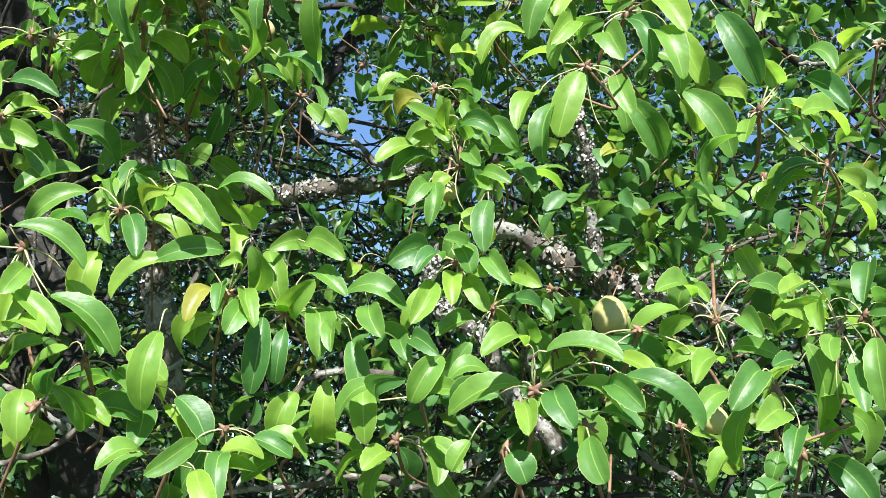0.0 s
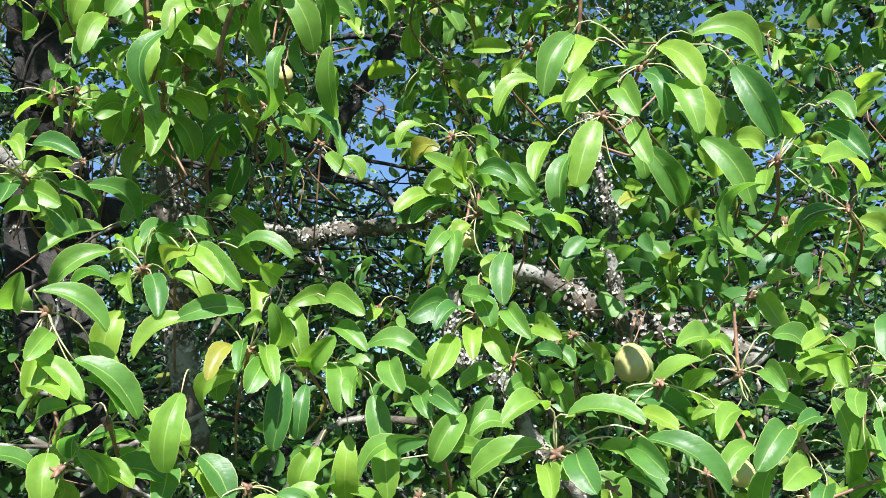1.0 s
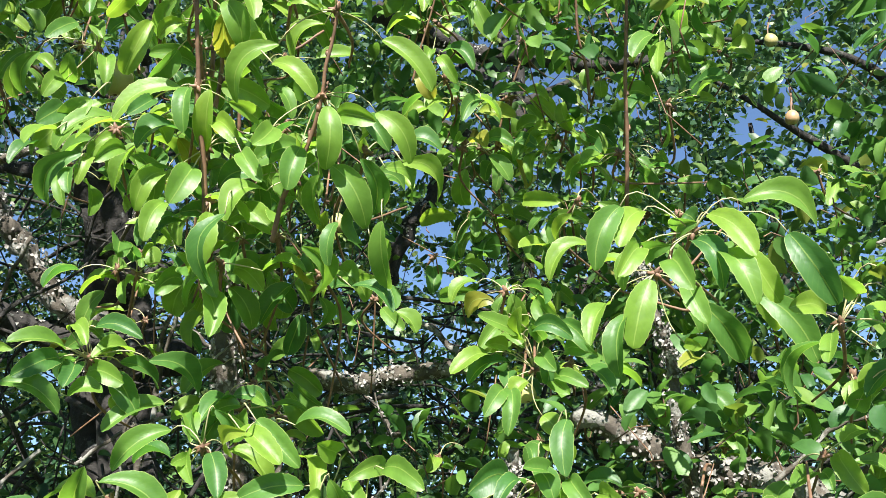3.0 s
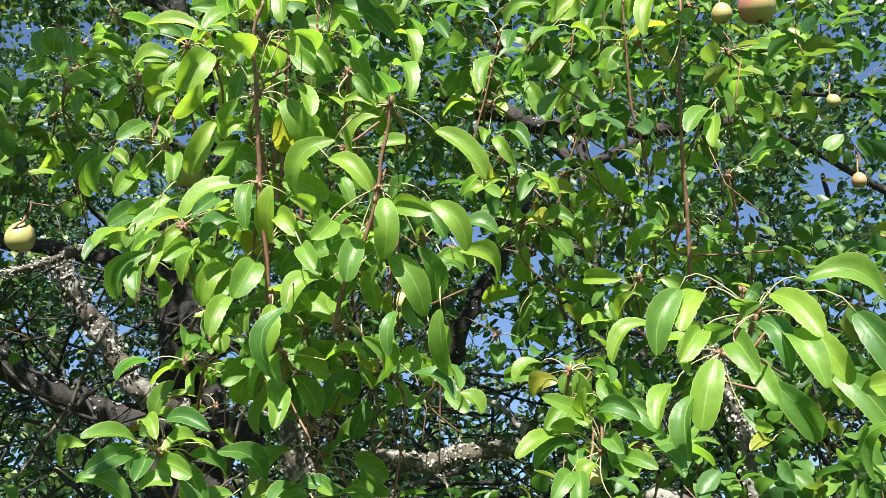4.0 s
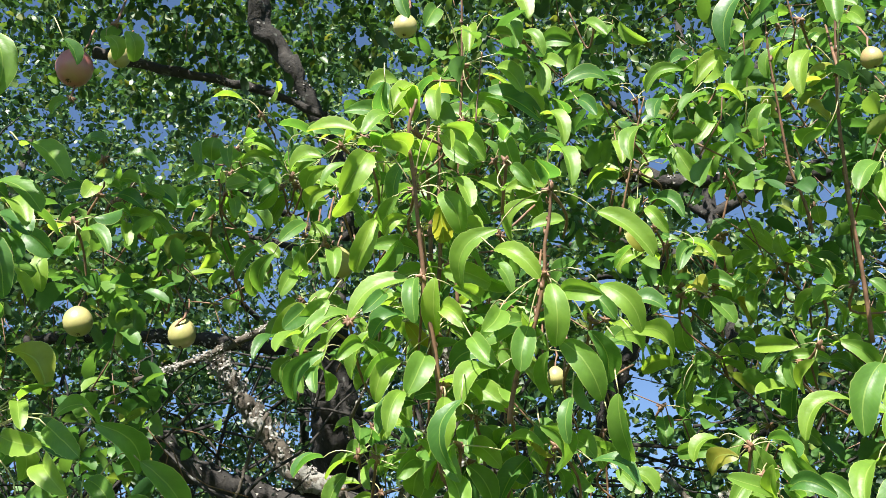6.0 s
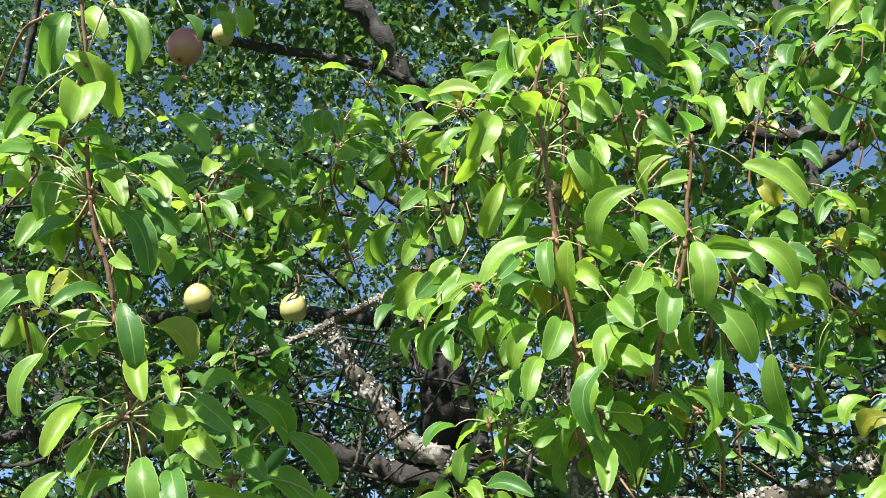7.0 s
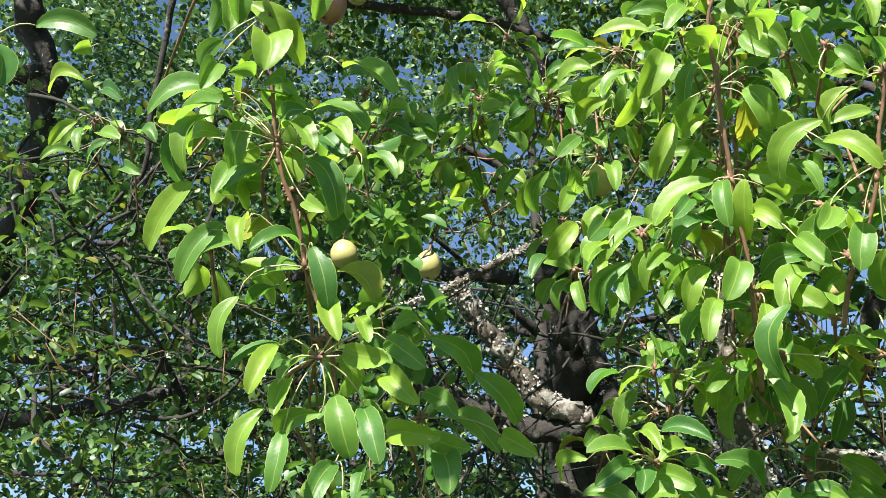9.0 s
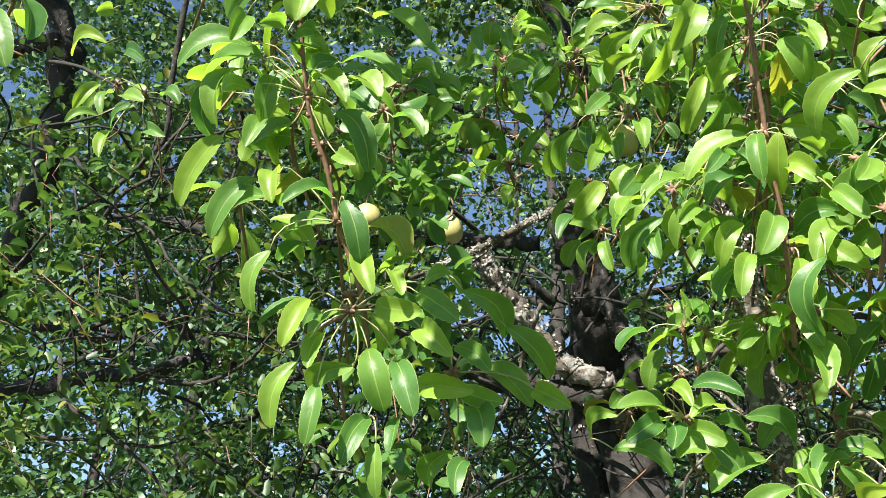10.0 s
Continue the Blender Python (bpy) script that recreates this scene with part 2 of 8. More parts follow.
GAPS += [(-3.9, 34.5, 0.9), (4.2, 31.2, 0.7), (1.7, 31.7, 0.6), (3.3, 36.9, 0.4), (-6.6, 22.1, 0.8), (-5.2, 28.4, 0.6), (-33.4, 32.1, 0.6), (-37.5, 37.6, 0.3), (-6.9, 27.2, 0.8), (-7.1, 24.6, 0.7), (-6.2, 20.7, 0.9), (-9.3, 28.9, 0.4), (15.6, 27.7, 0.7), (25.4, 20.1, 0.9), (23.0, 22.2, 0.5), (22.2, 14.1, 0.6), (-0.8, 7.0, 0.7), (-16.0, 2.6, 0.8), (-4.2, 34.7, 0.7), (-23.0, 20.3, 0.7), (-27.4, 19.0, 0.3), (-6.7, 20.8, 0.6), (-64.4, 30.6, 0.6), (-31.2, 32.4, 0.6), (-45.6, 26.2, 0.6), (-25.5, 18.2, 0.6)]
GAPS = [(a, e, w * 0.84) for a, e, w in GAPS]
CLEAR = list(GAPS)
# close to the camera's start; bearings, heights and distances count from here
VIEW_FROM = np.array((-0.03, 0.0, 1.75))
chinks = np.random.default_rng(9)
GAPS += [(chinks.uniform(-62, 30), chinks.uniform(2, 47), chinks.uniform(0.25, 0.8)) for _ in range(300)]
GAPS += [(chinks.uniform(-30, 28), chinks.uniform(3, 15), chinks.uniform(0.2, 0.55)) for _ in range(70)]
GAPS += [(chinks.uniform(-62, 31), chinks.uniform(0, 45), chinks.uniform(0.2, 0.5)) for _ in range(700)]
GAPS += [(chinks.uniform(-62, 31), chinks.uniform(1, 16), chinks.uniform(0.2, 0.45)) for _ in range(220)]
GAPS += [(chinks.uniform(-45, 31), chinks.uniform(8, 45), chinks.uniform(0.3, 0.65)) for _ in range(120)]
GAPS += [(chinks.uniform(-6, 31), chinks.uniform(5, 45), chinks.uniform(0.2, 0.45)) for _ in range(260)]


# where the pears hang, how thick they are, how red, and whether the sun reaches them
PEARS = [((0.24, 1.26, 1.84), 0.025, 0.05, False),
         ((-1.28, 1.66, 2.77), 0.035, 0.3, True),
         ((-1.21, 1.24, 2.60), 0.029, 0.02, True),
         ((-1.04, 0.93, 2.95), 0.034, 0.95, False),
         ((0.40, 1.38, 2.89), 0.035, 0.75, True),
         ((0.34, 1.40, 2.90), 0.019, 0.5, False),
         ((-0.43, 1.06, 2.95), 0.021, 0.10, False),
         ((-1.16, 1.15, 3.21), 0.024, 0.45, False),
         ((0.61, 1.79, 2.93), 0.015, 0.20, True),
         ((0.56, 1.60, 2.62), 0.014, 0.60, True),
         ((-0.69, 1.34, 2.67), 0.030, 0.35, False),
         ((-0.36, 1.71, 2.52), 0.019, 0.05, True),
         ((0.02, 1.35, 2.05), 0.015, 0.05, True),
         ((0.33, 1.11, 1.69), 0.015, 0.25, False)]

# limb points; leaves between them and the camera or the sun are cleared
BARE = [(-1.12, 2.40, 2.36), (-1.10, 2.26, 2.46), (-1.14, 2.20, 2.51), (-1.22, 2.13, 2.55), (-1.25, 2.06, 2.63), (-1.29, 1.99, 2.71), (-1.32, 1.93, 2.77), (-1.34, 1.89, 2.83), (-0.52, 1.50, 2.36), (-0.52, 1.54, 2.21), (-0.51, 1.58, 2.07), (-0.50, 1.61, 1.95), (-0.48, 1.67, 1.76), (0.10, 1.59, 2.07), (0.18, 1.61, 2.03), (0.26, 1.62, 1.99), (0.35, 1.63, 1.96), (0.42, 1.63, 1.95), (0.52, 1.65, 1.90), (-0.47, 1.80, 2.22), (-0.34, 1.81, 2.20), (-0.26, 1.81, 2.21), (-0.11, 1.81, 2.23), (-0.03, 1.80, 2.26)]
BARE += [tuple((Vector(a) + Vector(b)) / 2) for a, b in zip(BARE, BARE[1:]) if (Vector(a) - Vector(b)).length < 0.25]


def before_pears(p):
    """Whether points hide a pear from the camera, or a sunny one from the sun."""
    d = p - VIEW_FROM
    r = np.linalg.norm(d, axis=1)
    d = d / r[:, None]
    hit = np.zeros(len(p), dtype=bool)
    for at, thick, _, sunny in PEARS:
        q = np.asarray(at) - VIEW_FROM
        far = np.linalg.norm(q)
        off = np.linalg.norm(d - q / far, axis=1) * far
        hit |= (off < thick * 1.15 + 0.03) & (r < far + 0.03)
        lit = p - np.asarray(at)
        up = np.clip(lit @ np.asarray(SUN_FROM), 0, 3.5)
        hit |= (np.linalg.norm(lit - up[:, None] * np.asarray(SUN_FROM), axis=1) < thick + 0.03) & sunny
    return hit


def lit_limb(p):
    """Whether points hide the lichen-crusted limbs from the camera, or from the sun."""
    d = p - VIEW_FROM
    r = np.linalg.norm(d, axis=1)
    d = d / r[:, None]
    hit = np.zeros(len(p), dtype=bool)
    for at in BARE:
        q = np.asarray(at) - VIEW_FROM
        far = np.linalg.norm(q)
        hit |= (np.linalg.norm(d - q / far, axis=1) * far < 0.06) & (r < far)
        lit = p - np.asarray(at)
        up = np.clip(lit @ np.asarray(SUN_FROM), 0, 3.5)
        hit |= np.linalg.norm(lit - up[:, None] * np.asarray(SUN_FROM), axis=1) < 0.08
    return hit


def thin_to_view(p, rng):
    """Foliage to thin, fitted to the camera's view: before pears, bare limbs and darker parts."""
    d = p - VIEW_FROM
    r = np.linalg.norm(d, axis=1)
    d = d / r[:, None]
    az, el = np.degrees(np.arctan2(d[:, 0], d[:, 1])), np.degrees(np.arcsin(d[:, 2]))
    hit = (np.abs(az + 28) < 9) & (np.abs(el - 19.5) < 11.5) & (rng.uniform(size=len(p)) < 0.85)
    hit |= (np.abs(az + 12) < 8) & (np.abs(el - 17.5) < 4.5) & (rng.uniform(size=len(p)) < 0.85)
    hit |= (az < -24) & (el > 33) & (rng.uniform(size=len(p)) < 0.8)
    hit |= (az > 2) & (az < 22) & (np.abs(el - 27) < 6) & (rng.uniform(size=len(p)) < 0.1)
    return hit | before_pears(p) | (lit_limb(p) & (rng.uniform(size=len(p)) < np.where(p[:, 0] > -0.05, 0.5, 0.85)))


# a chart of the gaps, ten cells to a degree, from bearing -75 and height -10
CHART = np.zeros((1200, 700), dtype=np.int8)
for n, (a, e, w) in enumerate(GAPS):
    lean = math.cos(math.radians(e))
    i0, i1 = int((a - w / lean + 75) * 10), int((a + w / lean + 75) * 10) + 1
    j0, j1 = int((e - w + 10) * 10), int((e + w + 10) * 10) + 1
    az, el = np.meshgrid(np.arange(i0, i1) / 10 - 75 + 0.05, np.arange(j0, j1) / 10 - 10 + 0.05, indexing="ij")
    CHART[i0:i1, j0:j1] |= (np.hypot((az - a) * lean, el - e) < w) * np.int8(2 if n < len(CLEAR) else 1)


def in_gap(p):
    d = unit(p - VIEW_FROM)
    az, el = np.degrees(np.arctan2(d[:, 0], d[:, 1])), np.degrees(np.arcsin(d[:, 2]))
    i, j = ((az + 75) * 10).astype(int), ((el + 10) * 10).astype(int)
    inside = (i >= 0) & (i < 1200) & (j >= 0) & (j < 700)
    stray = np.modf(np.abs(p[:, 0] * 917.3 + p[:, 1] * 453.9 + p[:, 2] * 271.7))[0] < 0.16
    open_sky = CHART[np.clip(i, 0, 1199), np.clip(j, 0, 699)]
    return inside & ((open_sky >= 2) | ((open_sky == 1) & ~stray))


def in_clear(p):
    """Whether points stand between the camera and one of the larger patches of open sky."""
    d = unit(p - VIEW_FROM)
    az, el = np.degrees(np.arctan2(d[:, 0], d[:, 1])), np.degrees(np.arcsin(d[:, 2]))
    return any((np.hypot((az - a) * math.cos(math.radians(e)), el - e) < w).any() for a, e, w in CLEAR)


# ---- far trees ----
def crown_leaves(name, centre, size, count, length, mat, parent, seed, gap=0.5, scale=1.4, rows=4, cols=3):
    """A crown's leaves in loose clumps with gaps, joined: too many and too small to tell apart."""
    rng = np.random.default_rng(seed)
    pts = []
    while len(pts) < count:
        d = rng.normal(size=3)
        d = d / np.linalg.norm(d) * rng.uniform(0.25, 1.0) ** 0.45
        p = np.asarray(centre) + d * np.asarray(size)
        if p[2] < 0.5:
            continue
        if noise.noise(Vector(p) * scale + Vector((seed, 0, 0))) * 0.5 + 0.5 < gap:
            continue
        for _ in range(9):
            pts.append(p + rng.normal(size=3) * length * 1.3)
    base = np.asarray(pts[:count])
    base = base[~in_gap(base)]
    count = len(base)
    aim = rng.normal(size=(count, 3)) * (1, 1, 0.7) + (0, 0, -0.35)
    tip = base + unit(aim) * (length * rng.uniform(0.65, 1.2, size=(count, 1)))
    face = rng.normal(size=(count, 3)) * 0.8 + (0, 0, 1)
    broad = 1.0 if rows > 3 else 1.42
    v, f, uv = blades(base, tip, face, length * broad * rng.uniform(0.42, 0.58, size=count), rng.uniform(0.1, 0.5, size=count), rng.uniform(0.0, 0.14, size=count), rows, cols)
    at = np.asarray(centre)
    return tagged(part(name, mesh_of(name, v - at, f, uv), mat, parent, at), kind="stuff")


def far_tree(x, y, height, spread, seed, label, count=37000, length=0.066):
    rng = np.random.default_rng(seed)
    tree = empty("tree", (x, y, 0), label, "tree", "trees behind the pear tree")
    lean = rng.normal(size=2) * 0.25
    top = np.array((x + lean[0], y + lean[1], height * 0.8))
    foot = np.array((x, y, -0.05))
    mid = (foot + top) / 2 + (*rng.normal(size=2) * 0.12, 0)
    branch("trunk", [foot, foot * 0.7 + mid * 0.3, mid, top], 0.15, 0.03, shade_bark_mat, tree, seed=seed)
    for i in range(9):
        h = rng.uniform(0.25, 0.85)
        start = foot + (mid - foot) * h * 2 if h < 0.5 else mid + (top - mid) * (h - 0.5) * 2
        ang = rng.uniform(0, 2 * np.pi)
        reach = spread * rng.uniform(0.6, 0.95) * (1.15 - 0.5 * h)
        end = start + np.array((np.cos(ang) * reach, np.sin(ang) * reach, rng.uniform(0.1, 0.9)))
        bow = (start + end) / 2 + (*rng.normal(size=2) * 0.1, rng.uniform(0, 0.25))
        branch("limb", [start, bow, end], 0.05, 0.012, shade_bark_mat, tree, seed=seed * 31 + i, sides=6)
    crown_leaves("crown", (x, y, height * 0.56), (spread, spread, height * 0.47), count, length, far_mat, tree, seed, rows=4, cols=2)
    return tree


far_tree(-5.6, 4.4, 8.6, 2.1, 11, "dark green leafy tree in the orchard behind")
far_tree(-3.4, 6.3, 9.6, 2.3, 12, "tall leafy tree with a shade-darkened trunk")
far_tree(-0.4, 6.6, 9.2, 2.3, 13, "leafy orchard tree half hidden by foliage")
far_tree(2.9, 6.0, 9.0, 2.3, 14, "leafy tree with sky showing through")
far_tree(-7.6, 8.6, 11.0, 2.8, 15, "large shaded tree farther off")
far_tree(-10.2, 7.0, 9.5, 3.0, 16, "large shaded tree farther off", 15000, 0.14)
far_tree(-2.6, 12.0, 11.0, 3.4, 17, "tall tree at the orchard's edge", 14000, 0.15)
far_tree(3.2, 11.5, 10.0, 3.3, 18, "tall tree at the orchard's edge", 14000, 0.15)
far_tree(-9.2, 4.6, 11.5, 2.5, 20, "tall dark leafy tree beside the pear tree", 17000, 0.095)
far_tree(-5.3, 10.4, 13.0, 3.3, 22, "tall tree at the orchard's edge", 15000, 0.13)
far_tree(7.6, 8.6, 9.0, 3.0, 19, "leafy tree at the orchard's edge", 15000, 0.14)


def shrub(x, y, height, spread, seed):
    rng = np.random.default_rng(seed)
    thing = empty("shrub", (x, y, 0), "dense dark green shrub under the trees", "shrub", "shrubs behind the pear tree")
    for k in range(5):
        ang = k * 1.26 + rng.uniform(0, 0.6)
        end = (x + math.cos(ang) * spread * 0.7, y + math.sin(ang) * spread * 0.7, height * rng.uniform(0.6, 0.9))
        branch("stem", [(x + 0.05 * math.cos(ang), y + 0.05 * math.sin(ang), -0.05), (x + math.cos(ang) * spread * 0.25, y + math.sin(ang) * spread * 0.25, height * 0.4), end], 0.03, 0.008, shade_bark_mat, thing, seed=seed * 7 + k, sides=6)
    crown_leaves("foliage", (x, y, height * 0.52), (spread, spread * 0.8, height * 0.5), 9500, 0.062, far_mat, thing, seed, 0.4, rows=3, cols=2)


shrub(-6.4, 3.0, 3.2, 1.5, 81)
shrub(-4.9, 4.6, 3.4, 1.5, 82)
shrub(-3.2, 5.0, 3.5, 1.5, 83)
shrub(-1.3, 5.3, 3.4, 1.5, 84)
shrub(0.8, 5.4, 3.3, 1.5, 85)
shrub(2.8, 5.0, 3.2, 1.5, 86)
shrub(-6.6, 6.4, 4.3, 1.9, 87)
shrub(-4.3, 7.6, 4.4, 1.9, 88)
shrub(-1.9, 8.2, 4.4, 1.9, 89)
shrub(0.7, 8.2, 4.3, 1.9, 90)

hedge = empty("hedge", (-2.0, 15.0, 0.0), "dense dark green hedge along the orchard", "hedge")
rng = np.random.default_rng(77)
for k in range(9):
    hx = -16 + 3.6 * k
    hy = 14.5 - 0.03 * hx * hx * 0.4
    branch("stem", [(hx, hy, -0.05), (hx + 0.2, hy + 0.1, 1.2), (hx - 0.1, hy, 2.6)], 0.07, 0.03, shade_bark_mat, hedge, seed=200 + k, sides=6)
    crown_leaves("foliage", (hx, hy, 1.7), (2.6, 1.2, 2.6), 6000, 0.18, far_mat, hedge, 60 + k, 0.3, rows=3, cols=2)


# ---- the pear tree ----
TREE_AT = (-0.75, 2.35, 0.0)
pear_tree = empty("pear_tree", TREE_AT, "old pear tree with lichen on its limbs and upright leafy shoots", "tree")

def lichen_on(line, radius, count, seed):
    """Crinkled lichen flakes on a limb, joined: too small to count."""
    rng = np.random.default_rng(100 + seed)
    path = smooth_line(line, 10)
    heart = rng.uniform(0, len(path) - 1, max(8, count // 14))
    i = np.clip(rng.choice(heart, count) + rng.normal(size=count) * 0.35, 0, len(path) - 1.01).astype(int)
    p = path[i] + (path[i + 1] - path[i]) * rng.uniform(0, 1, (count, 1))
    d = unit(path[i + 1] - path[i])
    out = rng.normal(size=(count, 3))
    out = unit(out - d * np.sum(out * d, axis=1, keepdims=True))
    base = p + out * radius * 0.9
    tip = base + unit(rng.normal(size=(count, 3)) + out * 0.15) * rng.uniform(0.003, 0.010, (count, 1)) * min(1.4, 0.6 + radius * 20)
    v, f, uv = blades(base, tip, out + rng.normal(size=(count, 3)) * 0.3, rng.uniform(0.003, 0.010, count) * min(1.4, 0.6 + radius * 20), rng.uniform(-0.6, 0.6, count), rng.uniform(-0.2, 0.3, count), 4, 3, 0.2)
    return tagged(part("lichen", mesh_of("lichen", v - path[0], f, uv), lichen_mat, pear_tree, path[0], "pale grey crinkled lichen"), kind="stuff")


trunk_line = [(-1.15, 2.11, 3.01), (-1.15, 2.22, 2.81), (-1.15, 2.31, 2.66), (-1.17, 2.40, 2.48), (-0.82, 2.40, 1.30), (-0.75, 2.37, 0.60), (-0.75, 2.35, -0.05)]
branch("trunk", trunk_line, 0.062, 0.1, shade_bark_mat, pear_tree, "grey trunk darkened as shade, with lichen crust", sides=10, knots=0.16, seed=3)
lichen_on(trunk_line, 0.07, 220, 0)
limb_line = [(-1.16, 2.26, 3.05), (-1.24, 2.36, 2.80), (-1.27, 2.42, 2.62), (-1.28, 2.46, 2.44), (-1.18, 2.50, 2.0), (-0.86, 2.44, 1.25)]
branch("limb", limb_line, 0.03, 0.06, shade_bark_mat, pear_tree, "second stem darkened as shade, with rough bark", sides=10, knots=0.16, seed=24)
lichen_on(limb_line, 0.045, 200, 21)
limb_line = [(-1.12, 2.40, 2.36), (-1.10, 2.26, 2.46), (-1.14, 2.20, 2.51), (-1.22, 2.13, 2.55), (-1.25, 2.06, 2.63), (-1.29, 1.99, 2.71), (-1.32, 1.93, 2.77), (-1.34, 1.89, 2.83)]
branch("limb", limb_line, 0.036, 0.02, bark_mat, pear_tree, "limb crusted with grey lichen", sides=10, knots=0.16, seed=4)
lichen_on(limb_line, 0.036, 900, 1)
limb_line = [(-1.38, 1.63, 2.65), (-1.24, 1.69, 2.71), (-1.11, 1.74, 2.78), (-1.00, 1.78, 2.83), (-0.92, 1.82, 2.86)]
branch("limb", limb_line, 0.007, 0.012, bark_mat, pear_tree, sides=10, knots=0.16, seed=5)
lichen_on(limb_line, 0.012, 900, 2)
limb_line = [(-1.93, 1.79, 2.93), (-1.74, 1.88, 2.95), (-1.56, 1.97, 2.95), (-1.44, 2.04, 2.94), (-1.27, 2.14, 2.93)]
branch("limb", limb_line, 0.016, 0.022, shade_bark_mat, pear_tree, sides=10, knots=0.16, seed=6)
lichen_on(limb_line, 0.022, 220, 3)
limb_line = [(-0.52, 1.50, 2.36), (-0.52, 1.54, 2.21), (-0.51, 1.58, 2.07), (-0.50, 1.61, 1.95), (-0.48, 1.67, 1.76)]
branch("limb", limb_line, 0.018, 0.026, bark_mat, pear_tree, "limb crusted with grey lichen", sides=10, knots=0.16, seed=7)
lichen_on(limb_line, 0.026, 900, 4)
limb_line = [(0.10, 1.59, 2.07), (0.18, 1.61, 2.03), (0.26, 1.62, 1.99), (0.35, 1.63, 1.96), (0.42, 1.63, 1.95), (0.52, 1.65, 1.90)]
branch("limb", limb_line, 0.018, 0.026, bark_mat, pear_tree, "limb crusted with grey lichen", sides=10, knots=0.16, seed=8)
lichen_on(limb_line, 0.026, 900, 5)
limb_line = [(0.22, 1.46, 2.30), (0.24, 1.48, 2.20), (0.26, 1.50, 2.13), (0.26, 1.52, 2.05), (0.27, 1.54, 1.97), (0.29, 1.57, 1.86)]
branch("limb", limb_line, 0.004, 0.015, bark_mat, pear_tree, sides=10, knots=0.16, seed=9)
lichen_on(limb_line, 0.015, 900, 6)
limb_line = [(-0.47, 1.80, 2.22), (-0.34, 1.81, 2.20), (-0.26, 1.81, 2.21), (-0.11, 1.81, 2.23), (-0.03, 1.80, 2.26)]
branch("limb", limb_line, 0.02, 0.014, bark_mat, pear_tree, "limb crusted with grey lichen", sides=10, knots=0.16, seed=10)
lichen_on(limb_line, 0.02, 900, 7)
limb_line = [(-0.00, 1.31, 1.96), (-0.01, 1.33, 1.90), (0.02, 1.34, 1.86), (0.07, 1.35, 1.83), (0.11, 1.37, 1.75), (0.18, 1.39, 1.67)]
branch("limb", limb_line, 0.008, 0.014, bark_mat, pear_tree, sides=10, knots=0.16, seed=11)
lichen_on(limb_line, 0.014, 900, 8)
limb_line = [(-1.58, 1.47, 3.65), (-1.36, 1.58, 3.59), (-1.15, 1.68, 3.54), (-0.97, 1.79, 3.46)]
branch("limb", limb_line, 0.016, 0.011, shade_bark_mat, pear_tree, sides=10, knots=0.16, seed=12)
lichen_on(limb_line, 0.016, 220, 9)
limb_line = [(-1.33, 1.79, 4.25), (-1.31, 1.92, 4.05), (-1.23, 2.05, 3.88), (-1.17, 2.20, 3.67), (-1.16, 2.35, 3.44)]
branch("limb", limb_line, 0.042, 0.018, shade_bark_mat, pear_tree, sides=10, knots=0.16, seed=13)
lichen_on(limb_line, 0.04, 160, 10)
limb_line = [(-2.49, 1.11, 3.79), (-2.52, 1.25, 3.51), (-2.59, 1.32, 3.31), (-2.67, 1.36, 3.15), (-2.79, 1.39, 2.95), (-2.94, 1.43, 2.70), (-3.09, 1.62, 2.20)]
branch("limb", limb_line, 0.042, 0.038, shade_bark_mat, pear_tree, sides=10, knots=0.24, seed=14)
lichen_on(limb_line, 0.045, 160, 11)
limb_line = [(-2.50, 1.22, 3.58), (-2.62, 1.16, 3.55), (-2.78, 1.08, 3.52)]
branch("limb", limb_line, 0.03, 0.02, shade_bark_mat, pear_tree, sides=10, knots=0.16, seed=15)
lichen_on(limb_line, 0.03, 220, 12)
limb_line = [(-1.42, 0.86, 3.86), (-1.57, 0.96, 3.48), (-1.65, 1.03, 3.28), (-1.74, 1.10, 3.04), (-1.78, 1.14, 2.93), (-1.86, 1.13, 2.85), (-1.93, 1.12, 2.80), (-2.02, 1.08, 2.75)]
branch("limb", limb_line, 0.009, 0.004, shade_bark_mat, pear_tree, sides=10, knots=0.16, seed=16)
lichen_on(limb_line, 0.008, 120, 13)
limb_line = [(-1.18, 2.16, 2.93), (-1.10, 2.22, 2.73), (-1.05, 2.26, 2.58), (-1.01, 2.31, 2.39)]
branch("limb", limb_line, 0.03, 0.026, shade_bark_mat, pear_tree, sides=10, knots=0.16, seed=17)
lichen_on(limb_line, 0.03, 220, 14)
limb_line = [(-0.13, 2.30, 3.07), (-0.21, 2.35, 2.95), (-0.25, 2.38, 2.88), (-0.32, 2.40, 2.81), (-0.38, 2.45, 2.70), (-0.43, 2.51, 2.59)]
branch("limb", limb_line, 0.02, 0.026, shade_bark_mat, pear_tree, sides=10, knots=0.16, seed=18)
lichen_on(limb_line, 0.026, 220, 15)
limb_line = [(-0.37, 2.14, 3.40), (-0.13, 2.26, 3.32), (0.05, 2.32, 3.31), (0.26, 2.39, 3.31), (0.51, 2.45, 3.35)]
branch("limb", limb_line, 0.028, 0.02, shade_bark_mat, pear_tree, sides=10, knots=0.16, seed=19)
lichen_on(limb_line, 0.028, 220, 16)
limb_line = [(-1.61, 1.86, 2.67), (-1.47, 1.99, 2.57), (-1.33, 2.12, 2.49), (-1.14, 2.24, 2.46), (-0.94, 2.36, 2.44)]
branch("limb", limb_line, 0.03, 0.045, shade_bark_mat, pear_tree, sides=10, knots=0.16, seed=20)
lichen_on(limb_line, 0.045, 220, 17)
